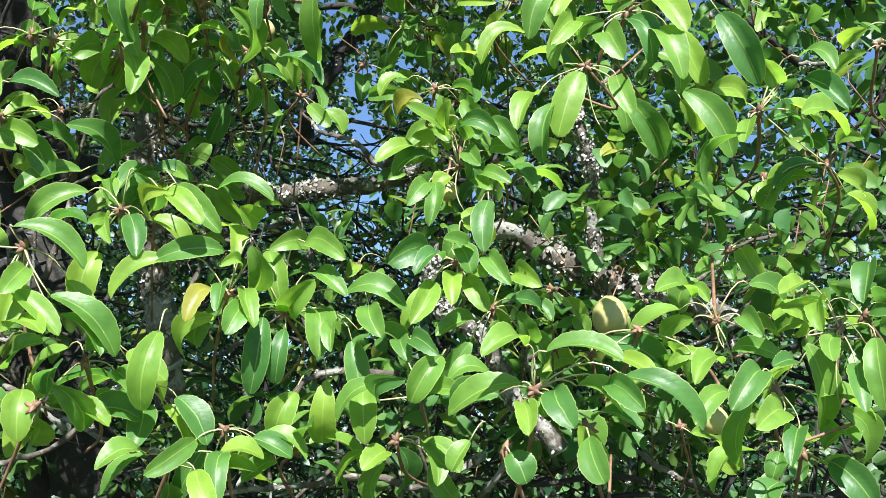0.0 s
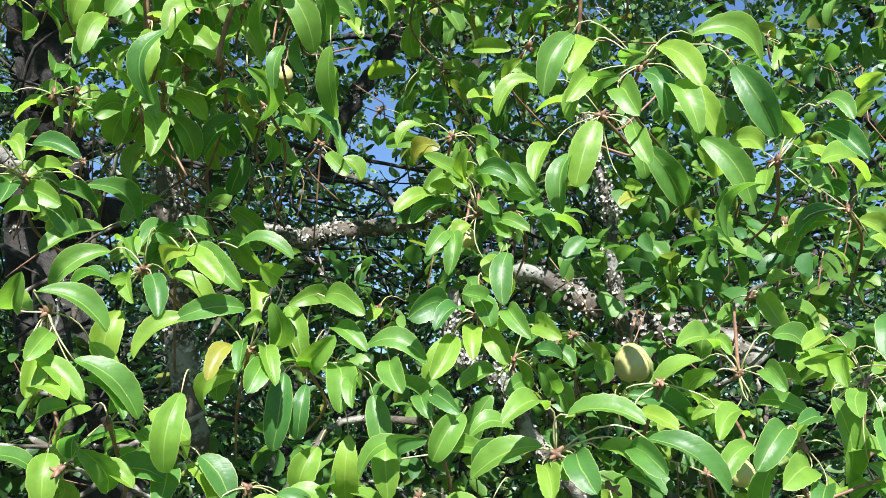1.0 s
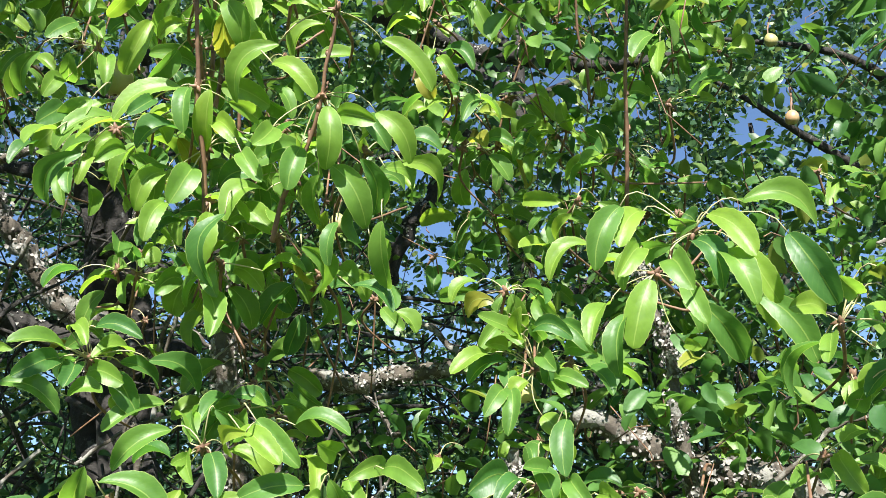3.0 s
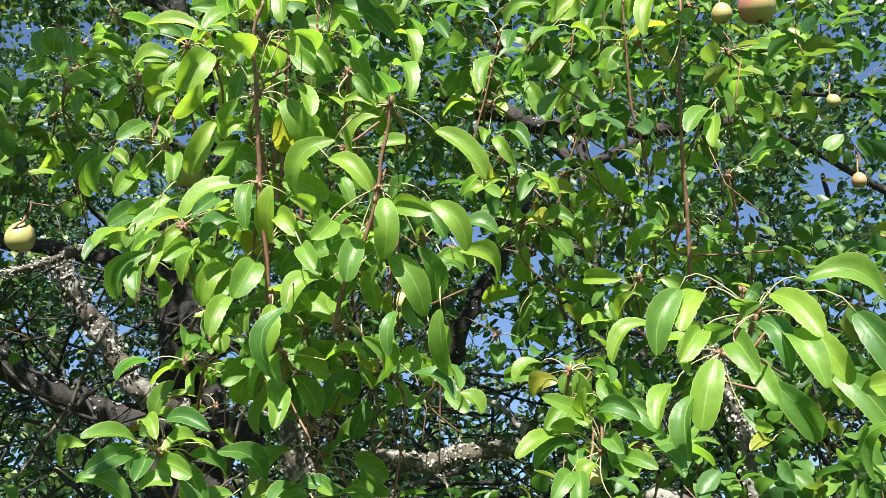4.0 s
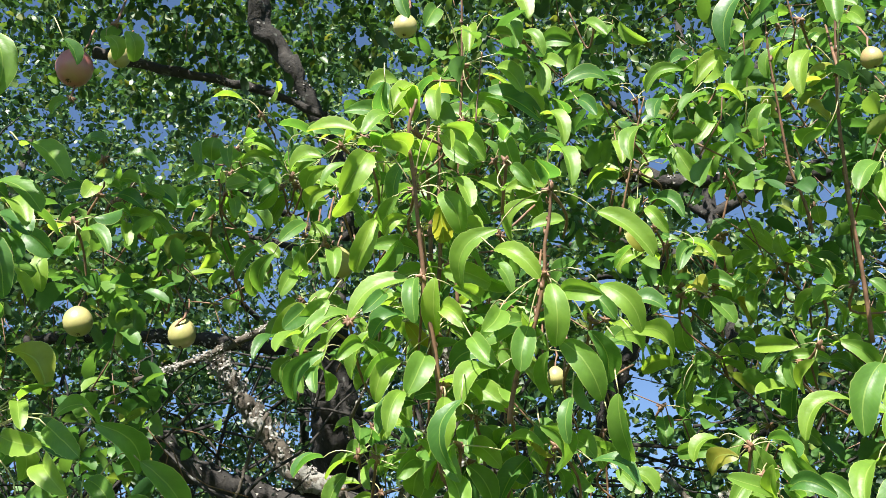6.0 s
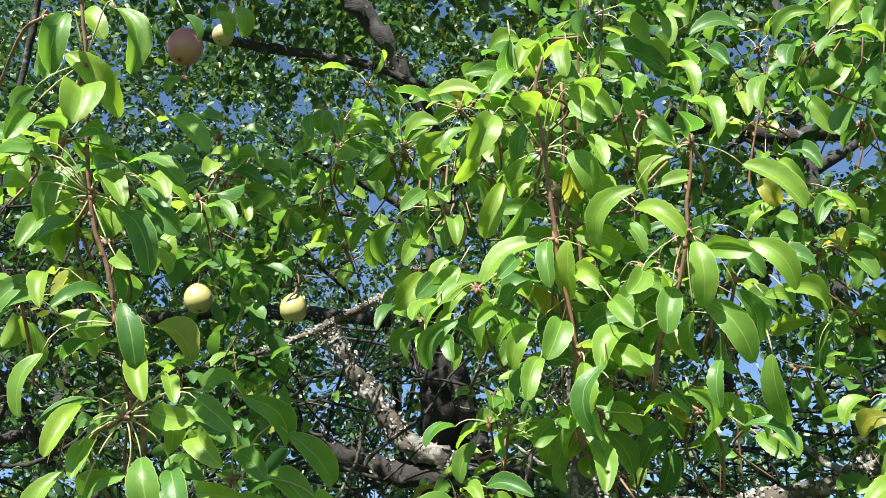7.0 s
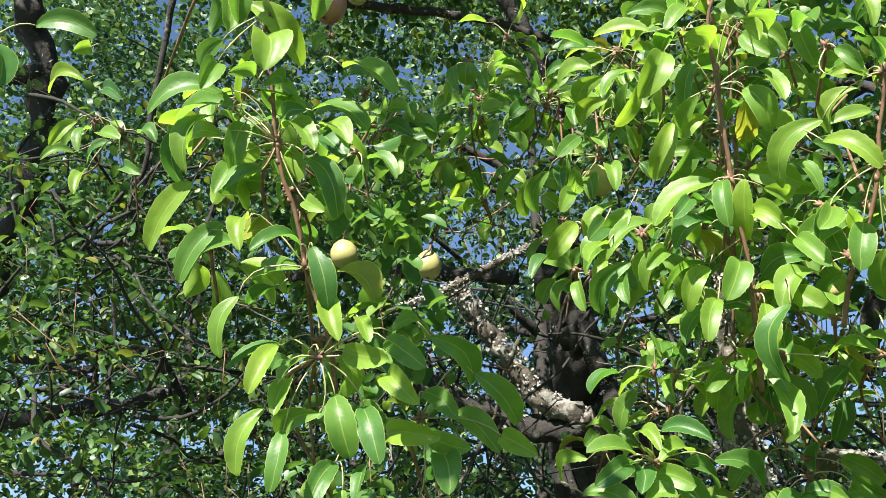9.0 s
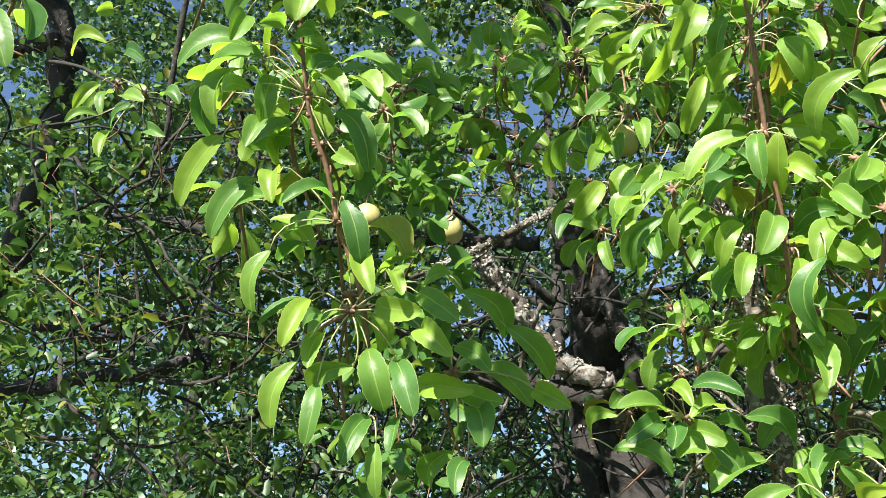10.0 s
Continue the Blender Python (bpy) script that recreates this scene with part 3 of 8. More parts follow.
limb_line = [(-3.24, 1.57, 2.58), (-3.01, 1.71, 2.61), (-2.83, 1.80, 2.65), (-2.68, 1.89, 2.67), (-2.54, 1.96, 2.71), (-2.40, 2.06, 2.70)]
branch("limb", limb_line, 0.027, 0.018, shade_bark_mat, pear_tree, sides=10, knots=0.22, seed=21)
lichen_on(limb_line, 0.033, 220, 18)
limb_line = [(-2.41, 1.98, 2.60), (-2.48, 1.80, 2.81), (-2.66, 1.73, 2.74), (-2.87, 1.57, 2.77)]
branch("limb", limb_line, 0.02, 0.012, shade_bark_mat, pear_tree, sides=10, knots=0.16, seed=22)
lichen_on(limb_line, 0.02, 220, 19)
limb_line = [(-0.56, 1.49, 2.60), (-0.54, 1.57, 2.49), (-0.57, 1.65, 2.33), (-0.60, 1.72, 2.20)]
branch("limb", limb_line, 0.012, 0.02, bark_mat, pear_tree, sides=10, knots=0.16, seed=23)
lichen_on(limb_line, 0.02, 900, 20)


def upright_shoot(line, r0, r1):
    """A brown one-year shoot with buds along it."""
    rng = np.random.default_rng(int(abs(line[0][0]) * 977))
    path = smooth_line(line, 6)
    pieces = [tube(path, (r0, r1), 7, 0.06, rng)]
    for k in range(3, len(path) - 2, 4):
        side = unit(rng.normal(size=3)[None])[0]
        pieces.append(tube([path[k], path[k] + side * r1 * 1.2 + (0, 0, 0.004), path[k] + side * r1 * 1.5 + (0, 0, 0.01)], (0.003, 0.003, 0.0006), 5))
    v, f = stack(pieces)
    return part("upright_shoot", mesh_of("upright_shoot", v - path[0], f), twig_mat, pear_tree, path[0], "reddish-brown upright shoot")


def fruit_spur(at, more=2):
    """A knobbly spur on a short twig that runs back from the camera; its leaves are its children."""
    at = np.asarray(at)
    rng = np.random.default_rng(int(abs(at[0] * 7919 + at[2] * 104729)))
    back = unit((at - (-0.05, -0.2, 1.9))[None])[0]
    root = at + back * 0.16 + rng.normal(size=3) * 0.05 + (0, 0, -0.09)
    bend = at + back * 0.08 + rng.normal(size=3) * 0.02 + (0, 0, -0.045)
    if before_pears(np.linspace(root, at, 8)).any():
        root = at + back * 0.14 + (0, 0, 0.12)
        bend = (root + at) / 2 + (0, 0, 0.01)
    pieces = [tube(smooth_line([root, bend, at], 5), (0.0016, 0.0021, 0.0024), 6, 0.08, rng)]
    for _ in range(7):
        d = unit(rng.normal(size=3)[None])[0]
        pieces.append(tube([at, at + d * 0.004, at + d * 0.011], (0.004, 0.0035, 0.0008), 5))
    v, f = stack(pieces)
    spur = part("fruit_spur", mesh_of("fruit_spur", v - at, f), twig_mat, pear_tree, at)
    for k in range(more):
        ang, tilt = k * 2.4 + rng.uniform(0, 0.8), rng.uniform(-0.5, 0.6)
        aim = np.array((np.cos(ang) * np.cos(tilt), np.sin(ang) * np.cos(tilt), np.sin(tilt)))
        base = at + aim * rng.uniform(0.025, 0.055) + back * rng.uniform(0.01, 0.07)
        tip = base + unit((aim + (0, 0, rng.uniform(-1.3, 0.1)))[None])[0] * rng.uniform(0.05, 0.075)
        if before_pears(np.stack([base, tip])).any() or in_clear(np.stack([base, (base + tip) / 2, tip])):
            continue
        leaf(spur, base, tip, -back + rng.normal(size=3) * 0.5 + (0, 0, 0.9), rng.uniform(0.028, 0.04))
    return spur


leaf_rng = np.random.default_rng(21)


def leaf(spur, base, tip, face, width):
    """One pear leaf: a thin arched petiole from the spur and a folded, toothed blade."""
    base, tip, start = np.asarray(base), np.asarray(tip), np.asarray(origin(spur))
    rng = leaf_rng
    a = tip - base
    reach = np.linalg.norm(base - start)
    length = np.linalg.norm(a)
    # far from its spur, the petiole starts behind the blade, unseen by the camera
    if reach > 0.1:
        start = base - a / length * 0.03 + unit((base - VIEW_FROM)[None])[0] * 0.05
        reach = np.linalg.norm(base - start)
    bend = base - a / length * 0.45 * reach + (0, 0, 0.12 * reach)
    line = [(1 - t) ** 2 * start + 2 * t * (1 - t) * bend + t * t * base for t in np.linspace(0, 1, 6)]
    rows, cols = 21, 5
    v, f, uv = blades(base, tip, face, width * 0.86, rng.uniform(0.5, 1.3), rng.uniform(0.08, 0.25), rows, cols, rng.uniform(-0.025, 0.025), rng.uniform(-0.1, 0.1))
    grid = v.reshape(rows, cols, 3)
    out = unit(grid[:, (0, -1)] - grid[:, 2:3])
    tooth = (np.arange(rows) % 2) * rng.uniform(0.0004, 0.0009) + rng.normal(size=rows) * 0.0002
    tooth[[0, -1]] = 0
    grid[:, (0, -1)] += out * tooth[:, None, None]
    v = v + np.repeat(rng.normal(size=(7, cols, 3)) * 0.0002, 3, axis=0).reshape(-1, 3)
    count = rows * cols
    pv, pf = tube(line, (0.0011, 0.0008), 4)
    verts = np.vstack([v, pv]) - base
    faces = f.tolist() + [[i + count for i in q] for q in pf]
    uvs = np.vstack([uv, np.tile((0.5, 0.0), (len(pv), 1))])
    me = mesh_of("leaf", verts, faces, uvs, [0] * len(f) + [1] * len(pf))
    return part("leaf", me, (leaf_mat, stalk_mat), spur, base)


def inner_foliage(name, near, far, bearing, height, clusters, length, seed, thin=0.5, scale=2.2, mat=None, rows=6, cols=5):
    """Leaf clusters on fine twigs inside the crown, between two distances from the camera."""
    rng = np.random.default_rng(seed)
    hubs = []
    while len(hubs) < clusters:
        az, el = np.radians(rng.uniform(*bearing)), np.radians(rng.uniform(*height))
        r = rng.uniform(near, far)
        p = VIEW_FROM + r * np.array((np.sin(az) * np.cos(el), np.cos(az) * np.cos(el), np.sin(el)))
        if noise.noise(Vector(p) * scale + Vector((seed, 3, 1))) * 0.5 + 0.5 > thin * rng.uniform(0.75, 1.2):
            hubs.append(p)
    hubs = np.asarray(hubs)
    per = 8
    n = len(hubs) * per
    hub = np.repeat(hubs, per, axis=0)
    ang = np.tile(np.arange(per) * 2.4, len(hubs)) + np.repeat(rng.uniform(0, 6.3, len(hubs)), per)
    tilt = rng.uniform(-0.5, 0.75, n)
    aim = np.stack([np.cos(ang) * np.cos(tilt), np.sin(ang) * np.cos(tilt), np.sin(tilt)], axis=1)
    base = hub + aim * (length * rng.uniform(0.3, 0.75, (n, 1)))
    hang = unit(aim + np.stack([rng.normal(size=n) * 0.3, rng.normal(size=n) * 0.3, rng.uniform(-1.5, 0.1, n)], axis=1))
    tip = base + hang * (length * rng.uniform(0.7, 1.2, (n, 1)))
    face = np.stack([rng.normal(size=n) * 0.55 - 0.2, rng.normal(size=n) * 0.55 - 0.25, np.ones(n)], axis=1)
    keep = ~(in_gap(base) | in_gap(tip) | thin_to_view(base, rng) | thin_to_view(tip, rng))
    size = np.linalg.norm(tip - base, axis=1)
    v, f, uv = blades(base[keep], tip[keep], face[keep], (size * rng.uniform(0.42, 0.6, n))[keep], rng.uniform(0.2, 0.9, n)[keep], rng.uniform(0.02, 0.16, n)[keep], rows, cols, 0.0, rng.uniform(-0.1, 0.1, n)[keep])
    at = hubs[0]
    tagged(part(name, mesh_of(name, v - at, f, uv), mat or shade_leaf_mat, pear_tree, at), kind="stuff")
    pieces = []
    for p in hubs[~in_gap(hubs) & ~thin_to_view(hubs, rng)][::2]:
        root = p + rng.normal(size=3) * 0.05 + (0, 0.06, -0.06)
        if before_pears(np.linspace(root, p, 4)).any():
            continue
        pieces.append(tube([root, (p + root) / 2 + rng.normal(size=3) * 0.012, p], (0.0015, 0.001), 4))
    tw, tf = stack(pieces)
    tagged(part("brushwood", mesh_of("brushwood", tw - at, tf), twig_mat, pear_tree, at), kind="stuff")


inner_foliage("inner_leaves", 1.5, 2.2, (-46, 32), (-2, 46), 700, 0.047, 41, 0.52, mat=half_shade_leaf_mat, cols=3)
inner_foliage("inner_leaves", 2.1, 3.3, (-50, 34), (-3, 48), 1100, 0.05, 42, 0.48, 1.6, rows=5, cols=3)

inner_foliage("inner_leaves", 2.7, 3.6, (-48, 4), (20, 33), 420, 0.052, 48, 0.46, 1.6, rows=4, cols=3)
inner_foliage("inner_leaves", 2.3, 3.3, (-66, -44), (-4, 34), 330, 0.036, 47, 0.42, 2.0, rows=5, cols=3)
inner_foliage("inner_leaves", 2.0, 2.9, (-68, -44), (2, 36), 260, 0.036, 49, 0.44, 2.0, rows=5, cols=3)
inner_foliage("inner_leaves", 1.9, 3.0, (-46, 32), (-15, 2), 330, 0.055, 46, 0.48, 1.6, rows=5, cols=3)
inner_foliage("inner_leaves", 1.45, 1.95, (-6, 31), (11, 40), 150, 0.048, 43, 0.5, mat=half_shade_leaf_mat)
inner_foliage("inner_leaves", 1.35, 1.8, (6, 31), (-2, 14), 110, 0.048, 44, 0.5, mat=half_shade_leaf_mat)
inner_foliage("inner_leaves", 1.35, 1.75, (-44, -10), (26, 47), 60, 0.048, 45, 0.54, mat=half_shade_leaf_mat)



def branchlets(count, near, far, bearing, height, seed):
    """Thin old twigs, grey with lichen, that wind through the shaded heart of the crown."""
    rng = np.random.default_rng(seed)
    for k in range(count):
        az, el = np.radians(rng.uniform(*bearing)), np.radians(rng.uniform(*height))
        p = VIEW_FROM + rng.uniform(near, far) * np.array((np.sin(az) * np.cos(el), np.cos(az) * np.cos(el), np.sin(el)))
        run = unit(np.array((rng.normal(), rng.normal() * 0.5, rng.normal() * 0.45))[None])[0]
        line = [p]
        for _ in range(5):
            run = unit((run + rng.normal(size=3) * 0.38)[None])[0]
            line.append(line[-1] + run * rng.uniform(0.07, 0.14))
        thick = rng.uniform(0.003, 0.008)
        if before_pears(smooth_line(line, 4)).any():
            continue
        branch("branchlet", line, thick, thick * 0.4, bark_mat, pear_tree, sides=6, knots=0.2, seed=seed + k)
        lichen_on(line, thick * 0.8, 70, seed + k)


branchlets(26, 1.55, 2.5, (-46, 6), (0, 24), 300)
branchlets(12, 1.5, 2.2, (4, 28), (-8, 14), 400)
branchlets(16, 1.5, 2.3, (-34, 6), (-10, 4), 500)


def thicket(count, near, far, bearing, height, seed):
    """Bare grey-brown twigs crossing, darkened as the heart's shade: too many to count."""
    rng = np.random.default_rng(seed)
    pieces = []
    for _ in range(count):
        az, el = np.radians(rng.uniform(*bearing)), np.radians(rng.uniform(*height))
        p = VIEW_FROM + rng.uniform(near, far) * np.array((np.sin(az) * np.cos(el), np.cos(az) * np.cos(el), np.sin(el)))
        run = unit(np.array((rng.normal(), rng.normal() * 0.6, rng.normal() * 0.7))[None])[0]
        line = [p]
        for _ in range(4):
            run = unit((run + rng.normal(size=3) * 0.35)[None])[0]
            line.append(line[-1] + run * rng.uniform(0.08, 0.17))
        path = smooth_line(line, 3)
        if before_pears(path).any() or in_clear(path):
            continue
        thick = rng.uniform(0.0022, 0.0075)
        pieces.append(tube(path, (thick, thick * 0.35), 5, 0.15, rng))
    v, f = stack(pieces)
    at = v[0].copy()
    tagged(part("thicket", mesh_of("thicket", v - at, f), shade_bark_mat, pear_tree, at, "tangle of bare twigs darkened as shade"), kind="stuff")


thicket(520, 2.1, 3.5, (-46, 2), (-10, 22), 611)
thicket(200, 1.9, 3.0, (0, 30), (-8, 16), 612)
thicket(110, 3.2, 4.6, (-62, -30), (-4, 26), 613)
thicket(110, 2.3, 3.1, (-68, -44), (2, 32), 614)


def shade_crown(centre, size, clusters, length, seed, rows=4, cols=3):
    """Leaf masses over the pear tree, added mostly out of view to cast shade."""
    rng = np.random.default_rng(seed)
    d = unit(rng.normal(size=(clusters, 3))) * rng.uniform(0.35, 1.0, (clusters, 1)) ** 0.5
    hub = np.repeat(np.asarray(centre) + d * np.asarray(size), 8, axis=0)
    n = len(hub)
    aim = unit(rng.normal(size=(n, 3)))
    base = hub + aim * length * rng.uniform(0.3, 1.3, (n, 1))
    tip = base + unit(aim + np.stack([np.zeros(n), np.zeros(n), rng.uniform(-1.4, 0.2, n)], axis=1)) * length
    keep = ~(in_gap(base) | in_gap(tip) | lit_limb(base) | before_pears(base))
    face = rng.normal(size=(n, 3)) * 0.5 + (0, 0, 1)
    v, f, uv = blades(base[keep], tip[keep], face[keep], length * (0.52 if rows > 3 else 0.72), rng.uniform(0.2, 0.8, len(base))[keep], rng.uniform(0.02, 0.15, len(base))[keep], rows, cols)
    tagged(part("shade_crown", mesh_of("shade_crown", v - centre, f, uv), shade_leaf_mat, pear_tree, centre), kind="stuff")


# added leaf masses in the sun's way; they darken what the camera sees
shade_crown((-0.6, 2.5, 5.45), (3.0, 1.7, 0.75), 3000, 0.06, 51, 4, 2)
shade_crown((-2.5, -0.1, 4.6), (0.9, 0.7, 0.35), 420, 0.06, 54, 4, 2)
# two boughs added above the view to hold the unseen shade leaves
branch("bough", [(-1.33, 1.79, 4.25), (-1.12, 1.3, 4.6), (-0.88, 0.8, 4.45), (-0.68, 0.3, 3.8), (-0.54, 0.08, 3.15), (-0.48, 0.0, 2.72)], 0.026, 0.005, shade_bark_mat, pear_tree, "added bough out of view, bearing shade leaves", sides=8, seed=72)
branch("bough", [(-1.33, 1.79, 4.25), (-1.7, 1.2, 4.7), (-2.2, 0.4, 4.75), (-2.6, -0.2, 4.6)], 0.028, 0.008, shade_bark_mat, pear_tree, "added bough out of view, bearing shade leaves", sides=8, seed=73)
shade_crown((-0.48, 0.0, 2.73), (0.085, 0.075, 0.06), 50, 0.045, 55, 6, 5)
shade_crown((-0.95, 0.18, 3.5), (0.42, 0.2, 0.12), 100, 0.052, 53, 6, 5)
shade_crown((-0.75, 0.95, 3.85), (1.2, 0.5, 0.32), 560, 0.052, 52, 6, 5)


# leafy spurs and shoots on the near side
spur = fruit_spur((-0.521, 1.163, 2.208))
leaf(spur, (-0.535, 1.163, 2.220), (-0.595, 1.212, 2.223), (-0.60, -0.76, 0.24), 0.031)
leaf(spur, (-0.524, 1.164, 2.232), (-0.518, 1.110, 2.239), (0.52, -0.04, -0.85), 0.022)
leaf(spur, (-0.522, 1.167, 2.201), (-0.514, 1.130, 2.152), (-0.57, -0.70, 0.43), 0.025)
leaf(spur, (-0.448, 1.155, 2.193), (-0.467, 1.112, 2.157), (0.89, -0.45, 0.06), 0.035)
leaf(spur, (-0.483, 1.165, 2.184), (-0.530, 1.199, 2.210), (-0.32, -0.80, 0.50), 0.025)
spur = fruit_spur((-0.536, 1.090, 2.065))
leaf(spur, (-0.547, 1.069, 2.011), (-0.508, 1.085, 2.019), (0.01, -0.96, 0.29), 0.027)
leaf(spur, (-0.515, 1.060, 2.097), (-0.450, 1.060, 2.077), (0.06, -0.97, 0.21), 0.027)
leaf(spur, (-0.528, 1.081, 2.062), (-0.505, 1.145, 2.084), (0.53, -0.45, 0.72), 0.029)
leaf(spur, (-0.468, 1.121, 2.066), (-0.431, 1.205, 2.035), (0.92, -0.39, 0.03), 0.039)
leaf(spur, (-0.545, 1.108, 2.052), (-0.488, 1.098, 2.031), (-0.20, -0.98, -0.07), 0.033)
leaf(spur, (-0.509, 1.123, 2.067), (-0.494, 1.207, 2.053), (0.96, -0.13, 0.24), 0.035)
leaf(spur, (-0.552, 1.059, 2.069), (-0.592, 0.995, 2.062), (0.65, -0.48, 0.59), 0.030)
leaf(spur, (-0.546, 1.051, 2.092), (-0.506, 1.027, 2.062), (-0.07, -0.83, 0.55), 0.022)
leaf(spur, (-0.554, 1.090, 2.059), (-0.545, 1.053, 2.017), (0.34, -0.67, 0.66), 0.031)
leaf(spur, (-0.562, 1.064, 2.059), (-0.588, 1.007, 2.023), (0.85, -0.49, 0.18), 0.033)
leaf(spur, (-0.611, 1.021, 2.019), (-0.549, 1.059, 1.987), (0.59, -0.77, 0.26), 0.032)
leaf(spur, (-0.606, 1.033, 2.065), (-0.658, 1.065, 2.050), (-0.50, -0.86, -0.11), 0.025)
leaf(spur, (-0.458, 1.159, 2.017), (-0.522, 1.119, 1.974), (0.24, -0.86, 0.45), 0.035)
leaf(spur, (-0.503, 1.148, 2.030), (-0.538, 1.204, 2.008), (-0.48, -0.57, -0.67), 0.028)
spur = fruit_spur((-0.375, 1.098, 1.944))
leaf(spur, (-0.415, 1.091, 1.966), (-0.484, 1.084, 1.918), (0.04, -0.99, 0.10), 0.034)
leaf(spur, (-0.394, 1.102, 1.951), (-0.431, 1.140, 1.995), (0.42, -0.49, 0.77), 0.028)
leaf(spur, (-0.384, 1.104, 1.954), (-0.401, 1.141, 2.006), (-0.61, -0.73, 0.31), 0.026)
leaf(spur, (-0.357, 1.082, 1.987), (-0.354, 1.143, 1.957), (0.49, -0.41, -0.77), 0.028)
leaf(spur, (-0.394, 1.111, 1.939), (-0.374, 1.073, 1.895), (-0.56, -0.73, 0.38), 0.025)
leaf(spur, (-0.362, 1.090, 1.935), (-0.341, 1.069, 1.877), (0.19, -0.90, 0.40), 0.032)
leaf(spur, (-0.407, 1.114, 1.896), (-0.423, 1.118, 1.830), (0.40, -0.91, -0.14), 0.042)
leaf(spur, (-0.392, 1.095, 1.934), (-0.400, 1.062, 1.919), (0.94, -0.31, 0.16), 0.017)
spur = fruit_spur((-0.242, 1.111, 1.841))
leaf(spur, (-0.317, 1.062, 1.957), (-0.259, 1.042, 1.908), (0.16, -0.84, 0.52), 0.031)
leaf(spur, (-0.306, 1.089, 1.972), (-0.250, 1.092, 1.912), (0.22, -0.96, 0.17), 0.033)
leaf(spur, (-0.298, 1.032, 1.946), (-0.333, 1.087, 1.929), (-0.73, -0.58, -0.37), 0.027)
leaf(spur, (-0.249, 1.064, 1.958), (-0.180, 1.058, 1.941), (0.06, -0.82, 0.57), 0.028)
leaf(spur, (-0.206, 1.098, 1.929), (-0.218, 1.051, 1.933), (0.76, -0.26, -0.59), 0.034)
leaf(spur, (-0.304, 1.085, 1.877), (-0.370, 1.078, 1.829), (-0.16, -0.92, 0.35), 0.033)
leaf(spur, (-0.245, 1.097, 1.891), (-0.325, 1.081, 1.876), (0.19, -0.98, 0.10), 0.033)
leaf(spur, (-0.231, 1.086, 1.877), (-0.258, 1.122, 1.931), (0.40, -0.65, 0.65), 0.028)
leaf(spur, (-0.225, 1.095, 1.873), (-0.240, 1.057, 1.863), (0.87, -0.42, 0.28), 0.017)
leaf(spur, (-0.212, 1.090, 1.897), (-0.221, 1.154, 1.855), (0.21, -0.52, -0.83), 0.035)
leaf(spur, (-0.261, 1.115, 1.849), (-0.280, 1.076, 1.801), (0.30, -0.80, 0.52), 0.026)
leaf(spur, (-0.256, 1.120, 1.816), (-0.305, 1.165, 1.773), (-0.51, -0.81, -0.27), 0.032)
leaf(spur, (-0.223, 1.114, 1.828), (-0.232, 1.073, 1.786), (0.52, -0.67, 0.53), 0.034)
leaf(spur, (-0.224, 1.122, 1.850), (-0.202, 1.085, 1.796), (0.41, -0.67, 0.62), 0.027)
leaf(spur, (-0.249, 1.109, 1.855), (-0.242, 1.069, 1.812), (-0.40, -0.70, 0.59), 0.023)
spur = fruit_spur((-0.182, 1.158, 1.827))
leaf(spur, (-0.188, 1.164, 1.836), (-0.208, 1.167, 1.910), (0.14, -0.99, 0.07), 0.034)
leaf(spur, (-0.200, 1.135, 1.903), (-0.160, 1.183, 1.923), (0.77, -0.63, -0.05), 0.030)
leaf(spur, (-0.156, 1.139, 1.914), (-0.099, 1.098, 1.881), (-0.54, -0.84, 0.10), 0.033)
leaf(spur, (-0.177, 1.170, 1.827), (-0.138, 1.111, 1.859), (-0.30, -0.60, -0.75), 0.037)
leaf(spur, (-0.148, 1.156, 1.874), (-0.099, 1.116, 1.839), (-0.14, -0.74, 0.66), 0.029)
leaf(spur, (-0.106, 1.146, 1.849), (-0.027, 1.138, 1.826), (-0.02, -0.97, 0.24), 0.033)
leaf(spur, (-0.074, 1.139, 1.831), (-0.055, 1.100, 1.786), (-0.21, -0.78, 0.59), 0.035)
leaf(spur, (-0.089, 1.159, 1.806), (-0.030, 1.195, 1.750), (0.73, -0.56, 0.39), 0.035)
leaf(spur, (-0.097, 1.164, 1.793), (-0.085, 1.160, 1.726), (0.09, -0.99, 0.08), 0.035)
leaf(spur, (-0.143, 1.163, 1.833), (-0.134, 1.136, 1.768), (0.11, -0.92, 0.39), 0.044)
leaf(spur, (-0.206, 1.148, 1.820), (-0.218, 1.153, 1.726), (0.09, -0.99, -0.07), 0.038)
leaf(spur, (-0.179, 1.153, 1.806), (-0.189, 1.157, 1.739), (-0.01, -1.00, -0.06), 0.027)
leaf(spur, (-0.114, 1.152, 1.816), (-0.115, 1.113, 1.771), (-0.36, -0.69, 0.62), 0.024)
leaf(spur, (-0.170, 1.194, 1.733), (-0.194, 1.196, 1.676), (0.17, -0.98, -0.10), 0.041)
leaf(spur, (-0.129, 1.175, 1.746), (-0.137, 1.213, 1.671), (0.13, -0.88, -0.45), 0.039)
leaf(spur, (-0.082, 1.162, 1.734), (-0.076, 1.149, 1.667), (0.09, -0.98, 0.19), 0.039)
spur = fruit_spur((-0.436, 0.992, 1.868))
leaf(spur, (-0.444, 0.978, 1.888), (-0.375, 1.010, 1.848), (0.57, -0.71, 0.41), 0.034)
leaf(spur, (-0.467, 0.979, 1.870), (-0.432, 0.921, 1.896), (-0.10, -0.46, -0.88), 0.029)
leaf(spur, (-0.428, 0.986, 1.845), (-0.431, 0.945, 1.807), (0.72, -0.49, 0.48), 0.028)
